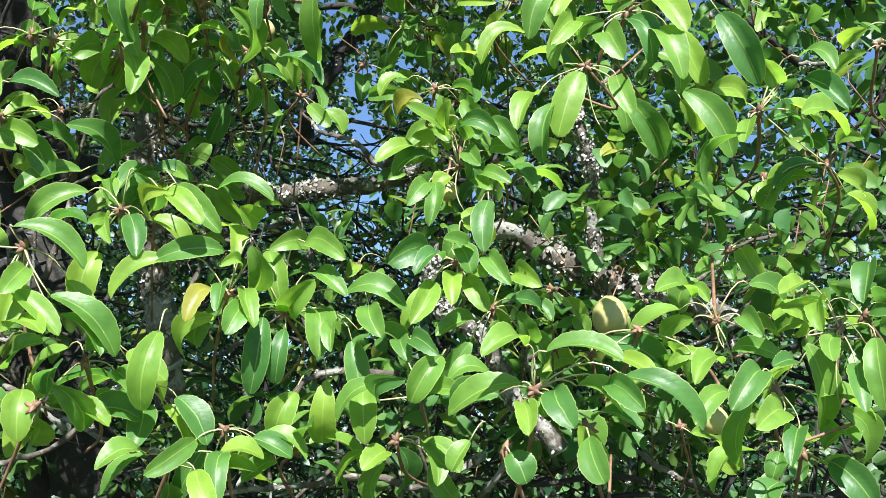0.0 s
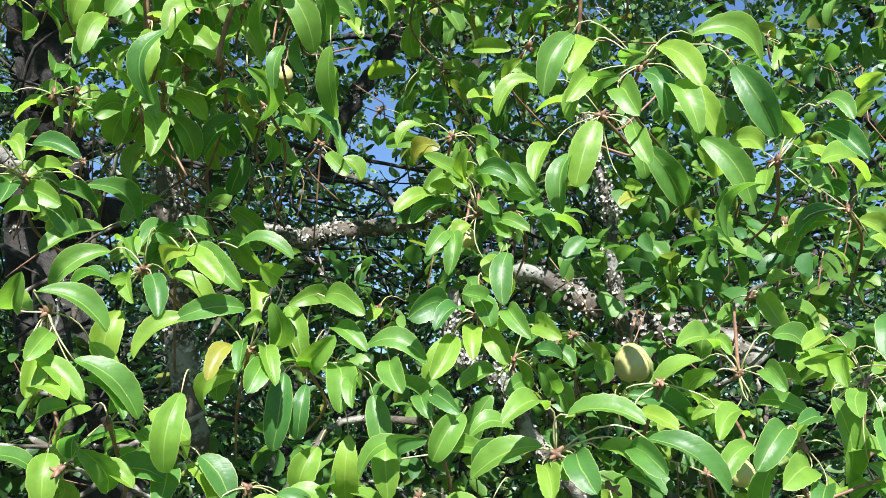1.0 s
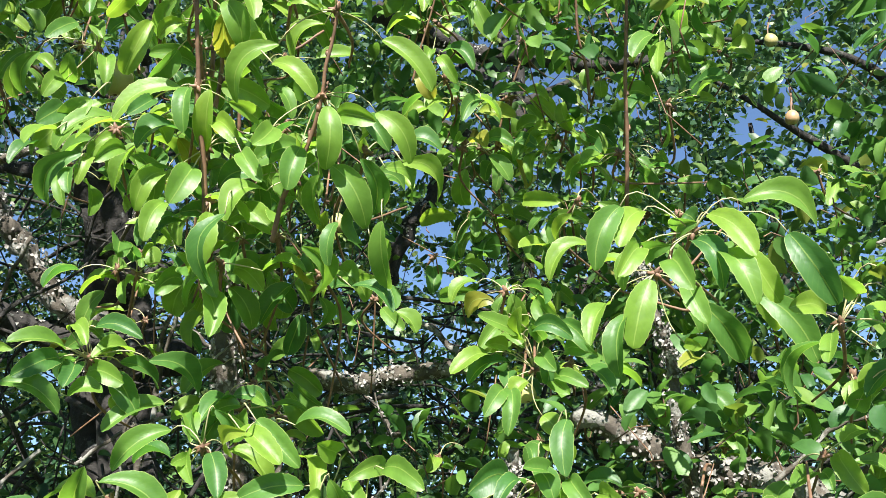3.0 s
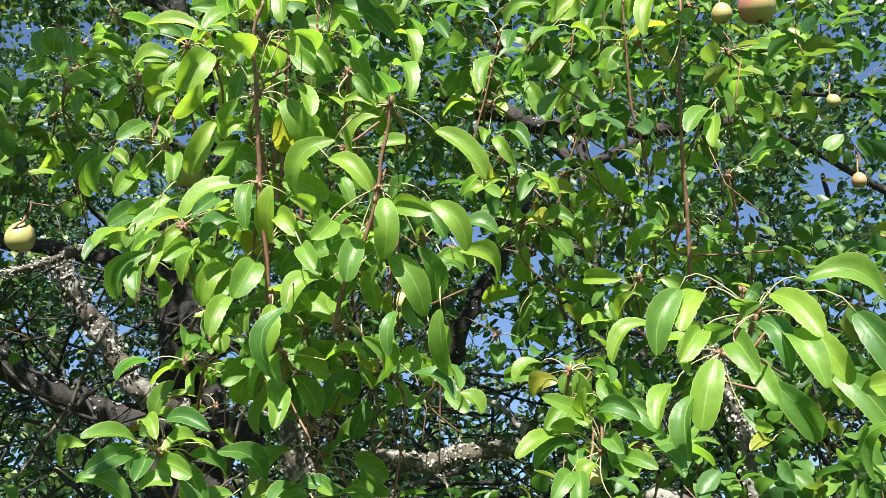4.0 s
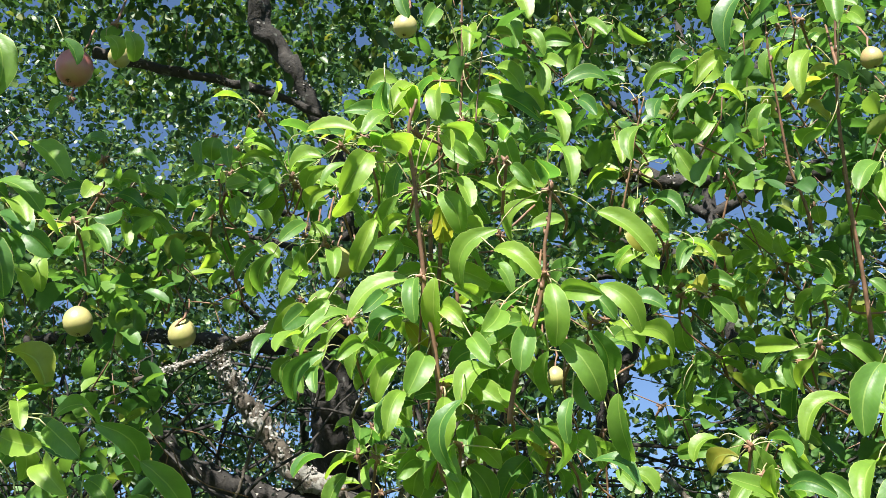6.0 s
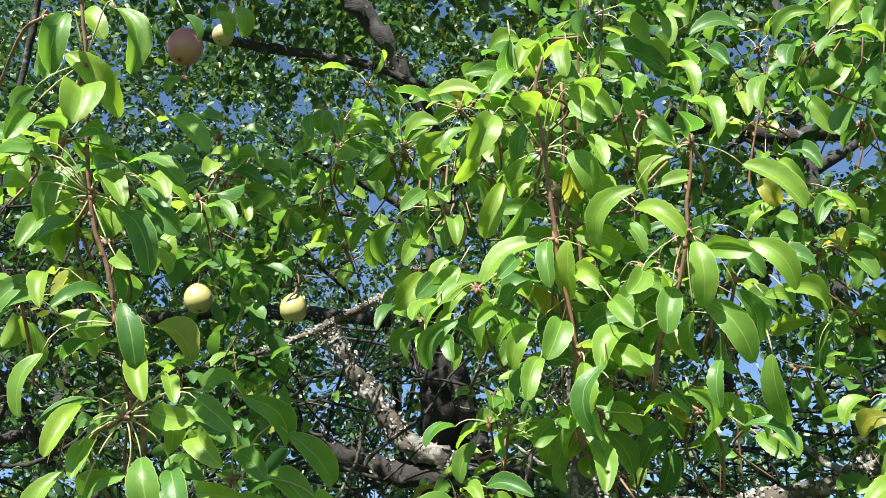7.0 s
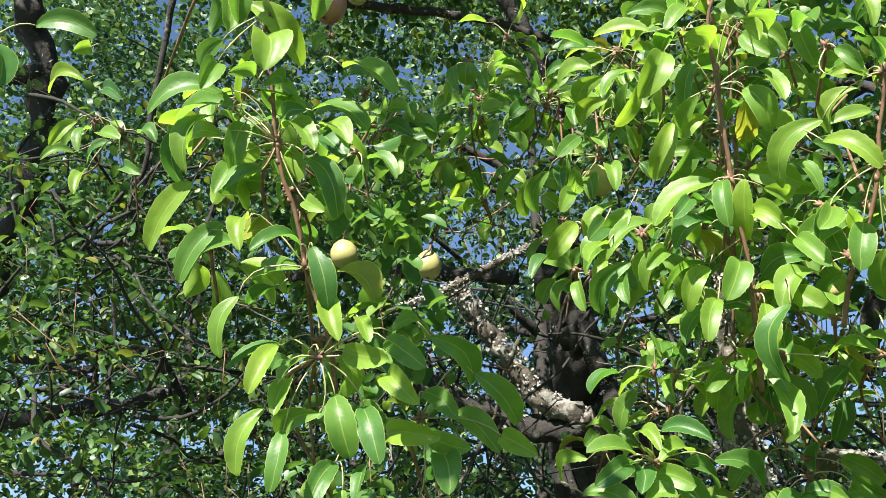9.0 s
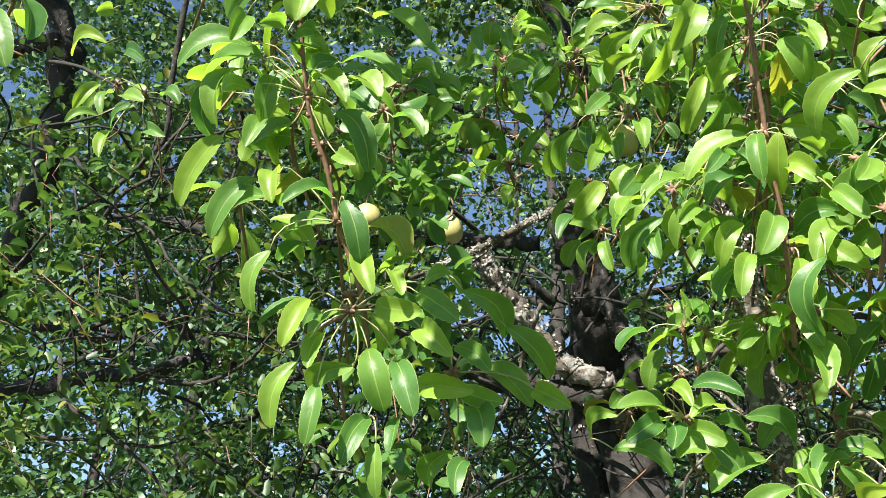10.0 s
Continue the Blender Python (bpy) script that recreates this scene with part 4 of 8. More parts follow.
leaf(spur, (-0.443, 1.006, 1.831), (-0.440, 0.973, 1.772), (0.53, -0.73, 0.43), 0.032)
leaf(spur, (-0.435, 0.978, 1.816), (-0.381, 0.979, 1.769), (0.42, -0.77, 0.48), 0.029)
leaf(spur, (-0.399, 0.988, 1.814), (-0.338, 1.027, 1.754), (0.71, -0.62, 0.33), 0.038)
leaf(spur, (-0.398, 1.005, 1.795), (-0.344, 1.002, 1.751), (0.53, -0.52, 0.67), 0.028)
leaf(spur, (-0.400, 0.987, 1.763), (-0.463, 1.042, 1.744), (-0.66, -0.59, 0.47), 0.034)
leaf(spur, (-0.451, 0.994, 1.779), (-0.383, 0.948, 1.766), (-0.14, -0.46, 0.88), 0.033)
leaf(spur, (-0.290, 1.020, 1.781), (-0.304, 1.025, 1.696), (0.33, -0.94, -0.10), 0.037)
leaf(spur, (-0.435, 1.026, 1.719), (-0.430, 1.016, 1.662), (0.44, -0.88, 0.18), 0.038)
leaf(spur, (-0.394, 1.012, 1.721), (-0.384, 1.076, 1.680), (0.66, -0.47, -0.58), 0.034)
spur = fruit_spur((0.106, 0.892, 1.703))
leaf(spur, (0.094, 0.891, 1.710), (0.027, 0.911, 1.682), (-0.42, -0.80, 0.43), 0.030)
leaf(spur, (0.096, 0.863, 1.740), (0.056, 0.814, 1.723), (0.31, -0.53, 0.79), 0.026)
leaf(spur, (0.116, 0.865, 1.735), (0.181, 0.843, 1.724), (-0.14, -0.74, 0.66), 0.028)
leaf(spur, (0.187, 0.879, 1.714), (0.254, 0.877, 1.666), (0.31, -0.82, 0.48), 0.033)
leaf(spur, (0.170, 0.871, 1.707), (0.194, 0.828, 1.679), (-0.67, -0.63, 0.40), 0.026)
leaf(spur, (0.145, 0.891, 1.707), (0.190, 0.865, 1.672), (-0.02, -0.82, 0.57), 0.025)
leaf(spur, (0.124, 0.891, 1.704), (0.137, 0.853, 1.666), (-0.37, -0.72, 0.59), 0.032)
leaf(spur, (0.112, 0.905, 1.698), (0.115, 0.880, 1.678), (-0.26, -0.61, 0.74), 0.022)
leaf(spur, (0.094, 0.903, 1.693), (0.098, 0.861, 1.660), (-0.22, -0.61, 0.76), 0.024)
leaf(spur, (0.146, 0.895, 1.672), (0.167, 0.959, 1.631), (0.47, -0.58, -0.67), 0.032)
leaf(spur, (0.159, 0.892, 1.676), (0.194, 0.845, 1.665), (-0.21, -0.37, 0.90), 0.024)
spur = fruit_spur((0.238, 1.059, 1.788))
leaf(spur, (0.202, 1.069, 1.777), (0.278, 1.099, 1.740), (0.41, -0.91, 0.10), 0.036)
leaf(spur, (0.290, 1.055, 1.755), (0.273, 1.110, 1.743), (-0.80, -0.36, -0.48), 0.025)
leaf(spur, (0.208, 1.045, 1.755), (0.241, 1.001, 1.732), (-0.32, -0.61, 0.73), 0.024)
spur = fruit_spur((0.078, 1.166, 1.834))
leaf(spur, (0.105, 1.144, 1.872), (0.135, 1.100, 1.847), (-0.75, -0.63, 0.20), 0.032)
leaf(spur, (0.099, 1.145, 1.840), (0.142, 1.199, 1.837), (0.74, -0.57, 0.35), 0.028)
leaf(spur, (0.110, 1.165, 1.830), (0.132, 1.221, 1.797), (0.27, -0.56, -0.78), 0.030)
leaf(spur, (0.057, 1.176, 1.818), (0.008, 1.130, 1.793), (0.29, -0.68, 0.67), 0.029)
leaf(spur, (0.067, 1.157, 1.790), (0.093, 1.196, 1.810), (0.71, -0.63, 0.31), 0.028)
leaf(spur, (0.050, 1.155, 1.790), (0.022, 1.184, 1.732), (-0.13, -0.91, -0.40), 0.031)
spur = fruit_spur((-0.009, 1.071, 1.716))
leaf(spur, (-0.017, 1.057, 1.777), (0.015, 1.013, 1.753), (-0.66, -0.67, 0.33), 0.025)
leaf(spur, (0.018, 1.038, 1.756), (-0.016, 1.034, 1.705), (0.11, -0.99, 0.00), 0.034)
leaf(spur, (-0.020, 1.048, 1.751), (-0.032, 1.080, 1.781), (-0.24, -0.70, 0.67), 0.025)
leaf(spur, (-0.050, 1.048, 1.709), (-0.019, 0.993, 1.725), (-0.64, -0.52, -0.56), 0.028)
leaf(spur, (-0.002, 1.070, 1.716), (0.042, 1.020, 1.712), (-0.62, -0.59, 0.52), 0.026)
spur = fruit_spur((0.034, 1.129, 1.884))
leaf(spur, (0.033, 1.107, 1.902), (0.051, 1.098, 1.863), (0.05, -0.95, 0.32), 0.032)
leaf(spur, (-0.001, 1.132, 1.893), (-0.048, 1.094, 1.874), (0.64, -0.76, -0.05), 0.042)
leaf(spur, (0.073, 1.111, 1.958), (0.066, 1.094, 1.888), (0.03, -0.97, 0.23), 0.033)
leaf(spur, (0.042, 1.116, 1.930), (0.060, 1.176, 1.903), (0.65, -0.47, -0.60), 0.027)
leaf(spur, (0.071, 1.113, 1.888), (0.097, 1.076, 1.843), (-0.45, -0.80, 0.40), 0.029)
leaf(spur, (0.034, 1.121, 1.868), (0.029, 1.082, 1.821), (0.12, -0.77, 0.63), 0.027)
leaf(spur, (0.045, 1.140, 1.868), (0.071, 1.114, 1.820), (-0.31, -0.90, 0.31), 0.029)
leaf(spur, (0.004, 1.121, 1.858), (-0.020, 1.085, 1.799), (0.32, -0.86, 0.41), 0.031)
leaf(spur, (0.027, 1.132, 1.902), (0.014, 1.165, 1.938), (0.25, -0.66, 0.71), 0.020)
leaf(spur, (0.017, 1.118, 1.885), (-0.015, 1.073, 1.855), (0.15, -0.62, 0.77), 0.025)
leaf(spur, (0.048, 1.115, 1.891), (0.018, 1.061, 1.895), (0.84, -0.43, 0.34), 0.025)
leaf(spur, (0.058, 1.115, 1.873), (0.070, 1.094, 1.858), (-0.66, -0.65, 0.37), 0.016)
spur = fruit_spur((0.036, 1.302, 2.072))
leaf(spur, (0.043, 1.293, 2.086), (0.053, 1.292, 2.047), (0.25, -0.90, 0.36), 0.036)
leaf(spur, (0.025, 1.302, 2.056), (0.002, 1.297, 2.033), (-0.32, -0.94, 0.12), 0.032)
leaf(spur, (0.043, 1.299, 2.004), (0.067, 1.296, 1.977), (0.07, -0.99, -0.11), 0.036)
leaf(spur, (0.037, 1.264, 2.120), (0.094, 1.247, 2.099), (-0.11, -0.99, -0.13), 0.030)
leaf(spur, (0.026, 1.283, 2.113), (0.024, 1.222, 2.144), (-0.49, -0.37, -0.79), 0.027)
leaf(spur, (0.017, 1.270, 2.120), (-0.037, 1.215, 2.133), (0.72, -0.69, 0.06), 0.031)
leaf(spur, (-0.026, 1.275, 2.090), (-0.079, 1.231, 2.054), (0.26, -0.78, 0.57), 0.031)
leaf(spur, (0.001, 1.293, 2.083), (-0.058, 1.259, 2.045), (0.16, -0.84, 0.53), 0.031)
leaf(spur, (0.079, 1.273, 2.134), (0.120, 1.264, 2.084), (-0.30, -0.95, -0.07), 0.031)
leaf(spur, (0.046, 1.289, 2.093), (0.067, 1.250, 2.055), (-0.58, -0.71, 0.40), 0.031)
leaf(spur, (0.082, 1.303, 2.097), (0.127, 1.259, 2.075), (-0.72, -0.68, -0.14), 0.027)
leaf(spur, (-0.009, 1.290, 2.043), (-0.037, 1.253, 1.997), (0.52, -0.79, 0.33), 0.031)
leaf(spur, (0.000, 1.301, 2.046), (-0.006, 1.271, 1.972), (-0.10, -0.92, 0.38), 0.032)
leaf(spur, (0.065, 1.300, 2.057), (0.110, 1.263, 2.033), (-0.43, -0.80, 0.41), 0.025)
leaf(spur, (0.024, 1.291, 2.103), (-0.010, 1.331, 2.137), (-0.34, -0.76, 0.56), 0.025)
leaf(spur, (0.050, 1.300, 2.115), (0.034, 1.250, 2.123), (0.44, -0.27, -0.85), 0.022)
leaf(spur, (-0.001, 1.300, 2.103), (-0.031, 1.248, 2.098), (0.86, -0.50, 0.10), 0.024)
leaf(spur, (0.057, 1.309, 2.065), (0.084, 1.270, 2.026), (-0.60, -0.73, 0.33), 0.025)
spur = fruit_spur((0.221, 0.943, 2.119))
leaf(spur, (0.144, 0.915, 2.144), (0.111, 0.919, 2.073), (0.10, -0.99, -0.10), 0.034)
leaf(spur, (0.171, 0.941, 2.148), (0.137, 0.904, 2.092), (0.22, -0.87, 0.45), 0.030)
leaf(spur, (0.226, 0.932, 2.127), (0.209, 0.971, 2.133), (-0.79, -0.25, -0.56), 0.026)
leaf(spur, (0.274, 0.929, 2.146), (0.355, 0.957, 2.121), (0.31, -0.95, -0.09), 0.035)
leaf(spur, (0.238, 0.932, 2.135), (0.273, 0.900, 2.071), (-0.31, -0.91, 0.28), 0.032)
leaf(spur, (0.219, 0.953, 2.115), (0.243, 0.938, 2.050), (-0.15, -0.97, 0.17), 0.029)
leaf(spur, (0.268, 0.957, 2.106), (0.304, 0.962, 2.039), (-0.03, -0.99, -0.10), 0.030)
leaf(spur, (0.245, 0.939, 2.093), (0.268, 0.909, 2.021), (-0.04, -0.92, 0.38), 0.032)
leaf(spur, (0.311, 0.910, 2.097), (0.348, 0.917, 2.019), (-0.37, -0.90, -0.25), 0.037)
leaf(spur, (0.193, 0.934, 2.085), (0.206, 0.896, 2.037), (-0.59, -0.70, 0.39), 0.034)
leaf(spur, (0.194, 0.931, 2.101), (0.171, 0.980, 2.107), (-0.78, -0.29, -0.56), 0.027)
leaf(spur, (0.163, 0.944, 2.105), (0.132, 0.903, 2.058), (0.57, -0.77, 0.29), 0.028)
spur = fruit_spur((0.199, 1.113, 2.138))
leaf(spur, (0.192, 1.110, 2.129), (0.161, 1.115, 2.042), (0.00, -1.00, -0.06), 0.043)
leaf(spur, (0.158, 1.112, 2.086), (0.142, 1.113, 2.006), (-0.50, -0.86, 0.09), 0.033)
leaf(spur, (0.139, 1.124, 2.105), (0.109, 1.092, 2.042), (-0.28, -0.80, 0.54), 0.031)
leaf(spur, (0.252, 1.125, 2.100), (0.305, 1.166, 2.033), (-0.05, -0.83, -0.55), 0.042)
leaf(spur, (0.238, 1.115, 2.125), (0.250, 1.083, 2.057), (-0.27, -0.89, 0.36), 0.031)
leaf(spur, (0.321, 1.127, 2.097), (0.357, 1.181, 2.076), (0.23, -0.47, -0.85), 0.030)
leaf(spur, (0.317, 1.094, 2.094), (0.372, 1.100, 2.008), (-0.22, -0.95, -0.21), 0.041)
leaf(spur, (0.125, 1.085, 2.168), (0.064, 1.079, 2.125), (-0.18, -0.91, 0.37), 0.030)
leaf(spur, (0.226, 1.124, 2.048), (0.241, 1.095, 2.032), (-0.87, -0.49, 0.04), 0.017)
leaf(spur, (0.242, 1.138, 2.030), (0.211, 1.101, 2.011), (0.34, -0.65, 0.68), 0.021)
spur = fruit_spur((0.373, 0.998, 2.024))
leaf(spur, (0.414, 0.972, 2.077), (0.434, 0.931, 2.042), (-0.42, -0.70, 0.58), 0.023)
leaf(spur, (0.419, 0.979, 2.055), (0.449, 0.946, 2.003), (-0.39, -0.86, 0.32), 0.028)
leaf(spur, (0.421, 1.006, 2.023), (0.495, 1.062, 2.020), (0.55, -0.70, 0.46), 0.037)
leaf(spur, (0.386, 1.004, 2.016), (0.439, 1.056, 2.028), (0.59, -0.70, 0.41), 0.030)
leaf(spur, (0.359, 0.989, 2.011), (0.339, 0.955, 1.970), (-0.51, -0.53, 0.68), 0.023)
leaf(spur, (0.359, 0.999, 2.035), (0.307, 0.947, 2.028), (0.72, -0.69, -0.04), 0.030)
leaf(spur, (0.393, 0.985, 2.052), (0.359, 0.933, 2.056), (0.32, -0.29, -0.90), 0.025)
leaf(spur, (0.405, 1.004, 1.996), (0.445, 1.047, 2.000), (0.72, -0.69, 0.04), 0.023)
spur = fruit_spur((0.490, 1.114, 2.004))
leaf(spur, (0.483, 1.107, 1.995), (0.413, 1.086, 1.960), (-0.11, -0.74, 0.66), 0.032)
leaf(spur, (0.422, 1.100, 1.976), (0.422, 1.156, 1.962), (-0.56, -0.21, -0.80), 0.029)
leaf(spur, (0.449, 1.086, 2.021), (0.463, 1.043, 1.990), (-0.56, -0.61, 0.57), 0.022)
leaf(spur, (0.524, 1.037, 2.147), (0.515, 1.087, 2.152), (-0.85, -0.09, -0.52), 0.023)
leaf(spur, (0.502, 1.105, 2.019), (0.513, 1.055, 2.014), (-0.98, -0.21, -0.03), 0.021)
leaf(spur, (0.502, 1.115, 1.990), (0.557, 1.172, 1.984), (0.71, -0.70, -0.12), 0.032)
spur = fruit_spur((0.318, 1.039, 1.795))
leaf(spur, (0.311, 1.056, 1.756), (0.268, 1.062, 1.748), (-0.25, -0.95, 0.21), 0.018)
leaf(spur, (0.295, 1.041, 1.821), (0.243, 0.988, 1.816), (0.52, -0.57, 0.64), 0.030)
leaf(spur, (0.292, 1.030, 1.795), (0.269, 1.084, 1.780), (-0.87, -0.43, -0.23), 0.024)
leaf(spur, (0.356, 1.034, 1.834), (0.415, 1.094, 1.809), (0.74, -0.66, 0.15), 0.035)
leaf(spur, (0.342, 1.028, 1.797), (0.351, 0.985, 1.767), (-0.72, -0.50, 0.49), 0.026)
leaf(spur, (0.332, 1.039, 1.759), (0.372, 0.992, 1.746), (-0.60, -0.64, 0.48), 0.025)
leaf(spur, (0.309, 1.025, 1.812), (0.301, 1.057, 1.838), (-0.38, -0.62, 0.68), 0.017)
leaf(spur, (0.323, 1.044, 1.748), (0.280, 0.998, 1.720), (0.16, -0.62, 0.76), 0.028)
leaf(spur, (0.326, 1.041, 1.717), (0.281, 1.012, 1.680), (0.23, -0.89, 0.40), 0.027)
spur = fruit_spur((0.383, 1.185, 1.913))
leaf(spur, (0.402, 1.192, 1.917), (0.415, 1.156, 1.861), (-0.52, -0.76, 0.38), 0.031)
leaf(spur, (0.402, 1.170, 1.925), (0.447, 1.213, 1.947), (0.17, -0.59, 0.79), 0.026)
leaf(spur, (0.371, 1.195, 1.894), (0.329, 1.150, 1.870), (0.28, -0.64, 0.71), 0.026)
leaf(spur, (0.377, 1.190, 1.893), (0.379, 1.158, 1.864), (-0.56, -0.57, 0.60), 0.020)
spur = fruit_spur((0.349, 0.959, 1.713))
leaf(spur, (0.331, 0.939, 1.726), (0.287, 0.900, 1.685), (0.24, -0.82, 0.52), 0.032)
leaf(spur, (0.328, 0.966, 1.700), (0.325, 1.006, 1.636), (-0.84, -0.47, -0.26), 0.030)
leaf(spur, (0.360, 0.973, 1.690), (0.316, 0.925, 1.670), (0.55, -0.70, 0.45), 0.035)
leaf(spur, (0.374, 0.974, 1.673), (0.347, 0.931, 1.636), (-0.18, -0.58, 0.79), 0.025)
leaf(spur, (0.367, 0.948, 1.737), (0.333, 0.914, 1.728), (0.46, -0.62, 0.64), 0.019)
spur = fruit_spur((0.430, 0.986, 1.775))
leaf(spur, (0.449, 0.949, 1.761), (0.447, 0.942, 1.689), (-0.66, -0.74, 0.10), 0.030)
leaf(spur, (0.394, 0.986, 1.761), (0.416, 1.028, 1.678), (0.31, -0.88, -0.37), 0.038)
leaf(spur, (0.410, 0.966, 1.801), (0.388, 0.924, 1.762), (-0.66, -0.31, 0.69), 0.024)
leaf(spur, (0.421, 0.974, 1.767), (0.400, 0.937, 1.735), (-0.07, -0.64, 0.77), 0.022)
leaf(spur, (0.426, 0.997, 1.696), (0.461, 1.057, 1.635), (0.57, -0.72, -0.38), 0.037)
leaf(spur, (0.456, 0.956, 1.839), (0.427, 0.918, 1.789), (-0.57, -0.46, 0.68), 0.028)
leaf(spur, (0.439, 0.978, 1.739), (0.427, 0.940, 1.687), (-0.08, -0.80, 0.60), 0.026)
leaf(spur, (0.383, 0.952, 1.816), (0.347, 0.917, 1.798), (0.21, -0.60, 0.77), 0.022)
leaf(spur, (0.385, 0.990, 1.770), (0.351, 0.931, 1.789), (0.76, -0.56, -0.32), 0.028)
stem = upright_shoot([(-0.322, 0.837, 2.573), (-0.341, 0.855, 2.535), (-0.347, 0.890, 2.476), (-0.354, 0.921, 2.424), (-0.358, 0.944, 2.385), (-0.364, 0.967, 2.346), (-0.366, 1.007, 2.281), (-0.375, 1.045, 2.217), (-0.389, 1.090, 2.139)], 0.0022, 0.0041)
stem = upright_shoot([(-0.165, 0.880, 2.428), (-0.168, 0.892, 2.407), (-0.176, 0.905, 2.383), (-0.186, 0.917, 2.359), (-0.193, 0.932, 2.331), (-0.209, 0.952, 2.293), (-0.232, 0.971, 2.251), (-0.252, 0.983, 2.221), (-0.271, 1.007, 2.173)], 0.0019, 0.0033)
stem = upright_shoot([(-0.297, 0.983, 2.936), (-0.325, 1.051, 2.815), (-0.351, 1.104, 2.718), (-0.377, 1.156, 2.621), (-0.395, 1.186, 2.565), (-0.412, 1.242, 2.468)], 0.0019, 0.0033)
stem = upright_shoot([(-0.057, 1.254, 2.820), (-0.082, 1.278, 2.769), (-0.103, 1.304, 2.718), (-0.126, 1.329, 2.666), (-0.145, 1.355, 2.615)], 0.0012, 0.0022)
stem = upright_shoot([(0.133, 1.312, 2.958), (0.116, 1.369, 2.859), (0.096, 1.403, 2.796), (0.070, 1.428, 2.743), (0.041, 1.453, 2.689), (0.012, 1.483, 2.627), (-0.012, 1.521, 2.555), (-0.011, 1.567, 2.483)], 0.0012, 0.0028)
stem = upright_shoot([(0.152, 1.109, 2.805), (0.146, 1.141, 2.751), (0.144, 1.169, 2.705), (0.142, 1.208, 2.644), (0.142, 1.237, 2.597), (0.152, 1.267, 2.555), (0.155, 1.295, 2.512)], 0.0012, 0.0028)
stem = upright_shoot([(0.247, 1.073, 2.773), (0.220, 1.147, 2.642), (0.212, 1.191, 2.569), (0.206, 1.235, 2.496), (0.204, 1.280, 2.423), (0.198, 1.334, 2.335)], 0.0022, 0.0036)
spur = fruit_spur((-0.167, 0.886, 2.417))
leaf(spur, (-0.164, 0.868, 2.422), (-0.166, 0.817, 2.417), (0.40, 0.06, -0.92), 0.029)
leaf(spur, (-0.153, 0.854, 2.450), (-0.131, 0.841, 2.384), (0.57, -0.75, 0.33), 0.028)
leaf(spur, (-0.182, 0.876, 2.411), (-0.229, 0.902, 2.443), (-0.14, -0.86, 0.49), 0.025)
leaf(spur, (-0.117, 0.921, 2.394), (-0.061, 0.954, 2.335), (0.46, -0.88, -0.06), 0.035)
leaf(spur, (-0.238, 0.892, 2.381), (-0.299, 0.928, 2.327), (-0.24, -0.91, -0.34), 0.036)
leaf(spur, (-0.240, 0.880, 2.346), (-0.189, 0.888, 2.299), (0.16, -0.99, 0.01), 0.028)
spur = fruit_spur((-0.194, 0.933, 2.330))
leaf(spur, (-0.186, 0.933, 2.314), (-0.193, 0.958, 2.241), (0.22, -0.92, -0.33), 0.036)
leaf(spur, (-0.127, 0.936, 2.301), (-0.090, 0.965, 2.244), (0.11, -0.91, -0.40), 0.032)
leaf(spur, (-0.178, 0.950, 2.308), (-0.125, 0.928, 2.283), (-0.47, -0.84, -0.27), 0.030)
leaf(spur, (-0.104, 0.987, 2.258), (-0.072, 1.065, 2.240), (0.89, -0.41, -0.19), 0.035)
leaf(spur, (-0.128, 1.001, 2.260), (-0.109, 1.074, 2.250), (0.96, -0.26, -0.09), 0.031)
leaf(spur, (-0.157, 0.989, 2.270), (-0.154, 1.055, 2.223), (0.60, -0.47, -0.65), 0.033)
leaf(spur, (-0.192, 0.982, 2.260), (-0.155, 1.017, 2.187), (0.17, -0.92, -0.36), 0.040)
leaf(spur, (-0.223, 0.951, 2.271), (-0.236, 0.945, 2.211), (0.37, -0.93, 0.00), 0.034)
leaf(spur, (-0.208, 0.983, 2.249), (-0.215, 1.031, 2.202), (-0.52, -0.64, -0.57), 0.027)
leaf(spur, (-0.229, 0.993, 2.159), (-0.238, 1.074, 2.124), (0.77, -0.19, -0.61), 0.036)
leaf(spur, (-0.132, 1.001, 2.188), (-0.134, 1.062, 2.122), (-0.52, -0.63, -0.58), 0.036)
leaf(spur, (-0.190, 1.008, 2.194), (-0.200, 1.008, 2.137), (-0.18, -0.98, 0.02), 0.023)
leaf(spur, (-0.152, 1.022, 2.178), (-0.154, 1.094, 2.160), (0.83, -0.11, -0.55), 0.030)
leaf(spur, (-0.184, 1.064, 2.130), (-0.130, 1.066, 2.092), (0.34, -0.83, 0.44), 0.026)
leaf(spur, (-0.295, 0.945, 2.268), (-0.261, 0.928, 2.215), (-0.11, -0.97, 0.23), 0.027)
leaf(spur, (-0.318, 0.966, 2.197), (-0.337, 0.991, 2.113), (-0.33, -0.92, -0.20), 0.036)
leaf(spur, (-0.252, 0.929, 2.290), (-0.263, 0.893, 2.246), (0.73, -0.61, 0.31), 0.031)
spur = fruit_spur((-0.361, 0.951, 2.372))
leaf(spur, (-0.344, 0.953, 2.367), (-0.364, 1.003, 2.307), (-0.21, -0.78, -0.59), 0.033)
leaf(spur, (-0.368, 0.944, 2.367), (-0.368, 0.940, 2.298), (-0.01, -1.00, 0.06), 0.028)
leaf(spur, (-0.381, 0.944, 2.369), (-0.456, 0.929, 2.319), (0.12, -0.99, 0.11), 0.036)
leaf(spur, (-0.409, 0.935, 2.349), (-0.422, 0.898, 2.305), (0.68, -0.65, 0.34), 0.023)
leaf(spur, (-0.487, 0.926, 2.351), (-0.528, 0.927, 2.304), (0.46, -0.78, -0.42), 0.032)
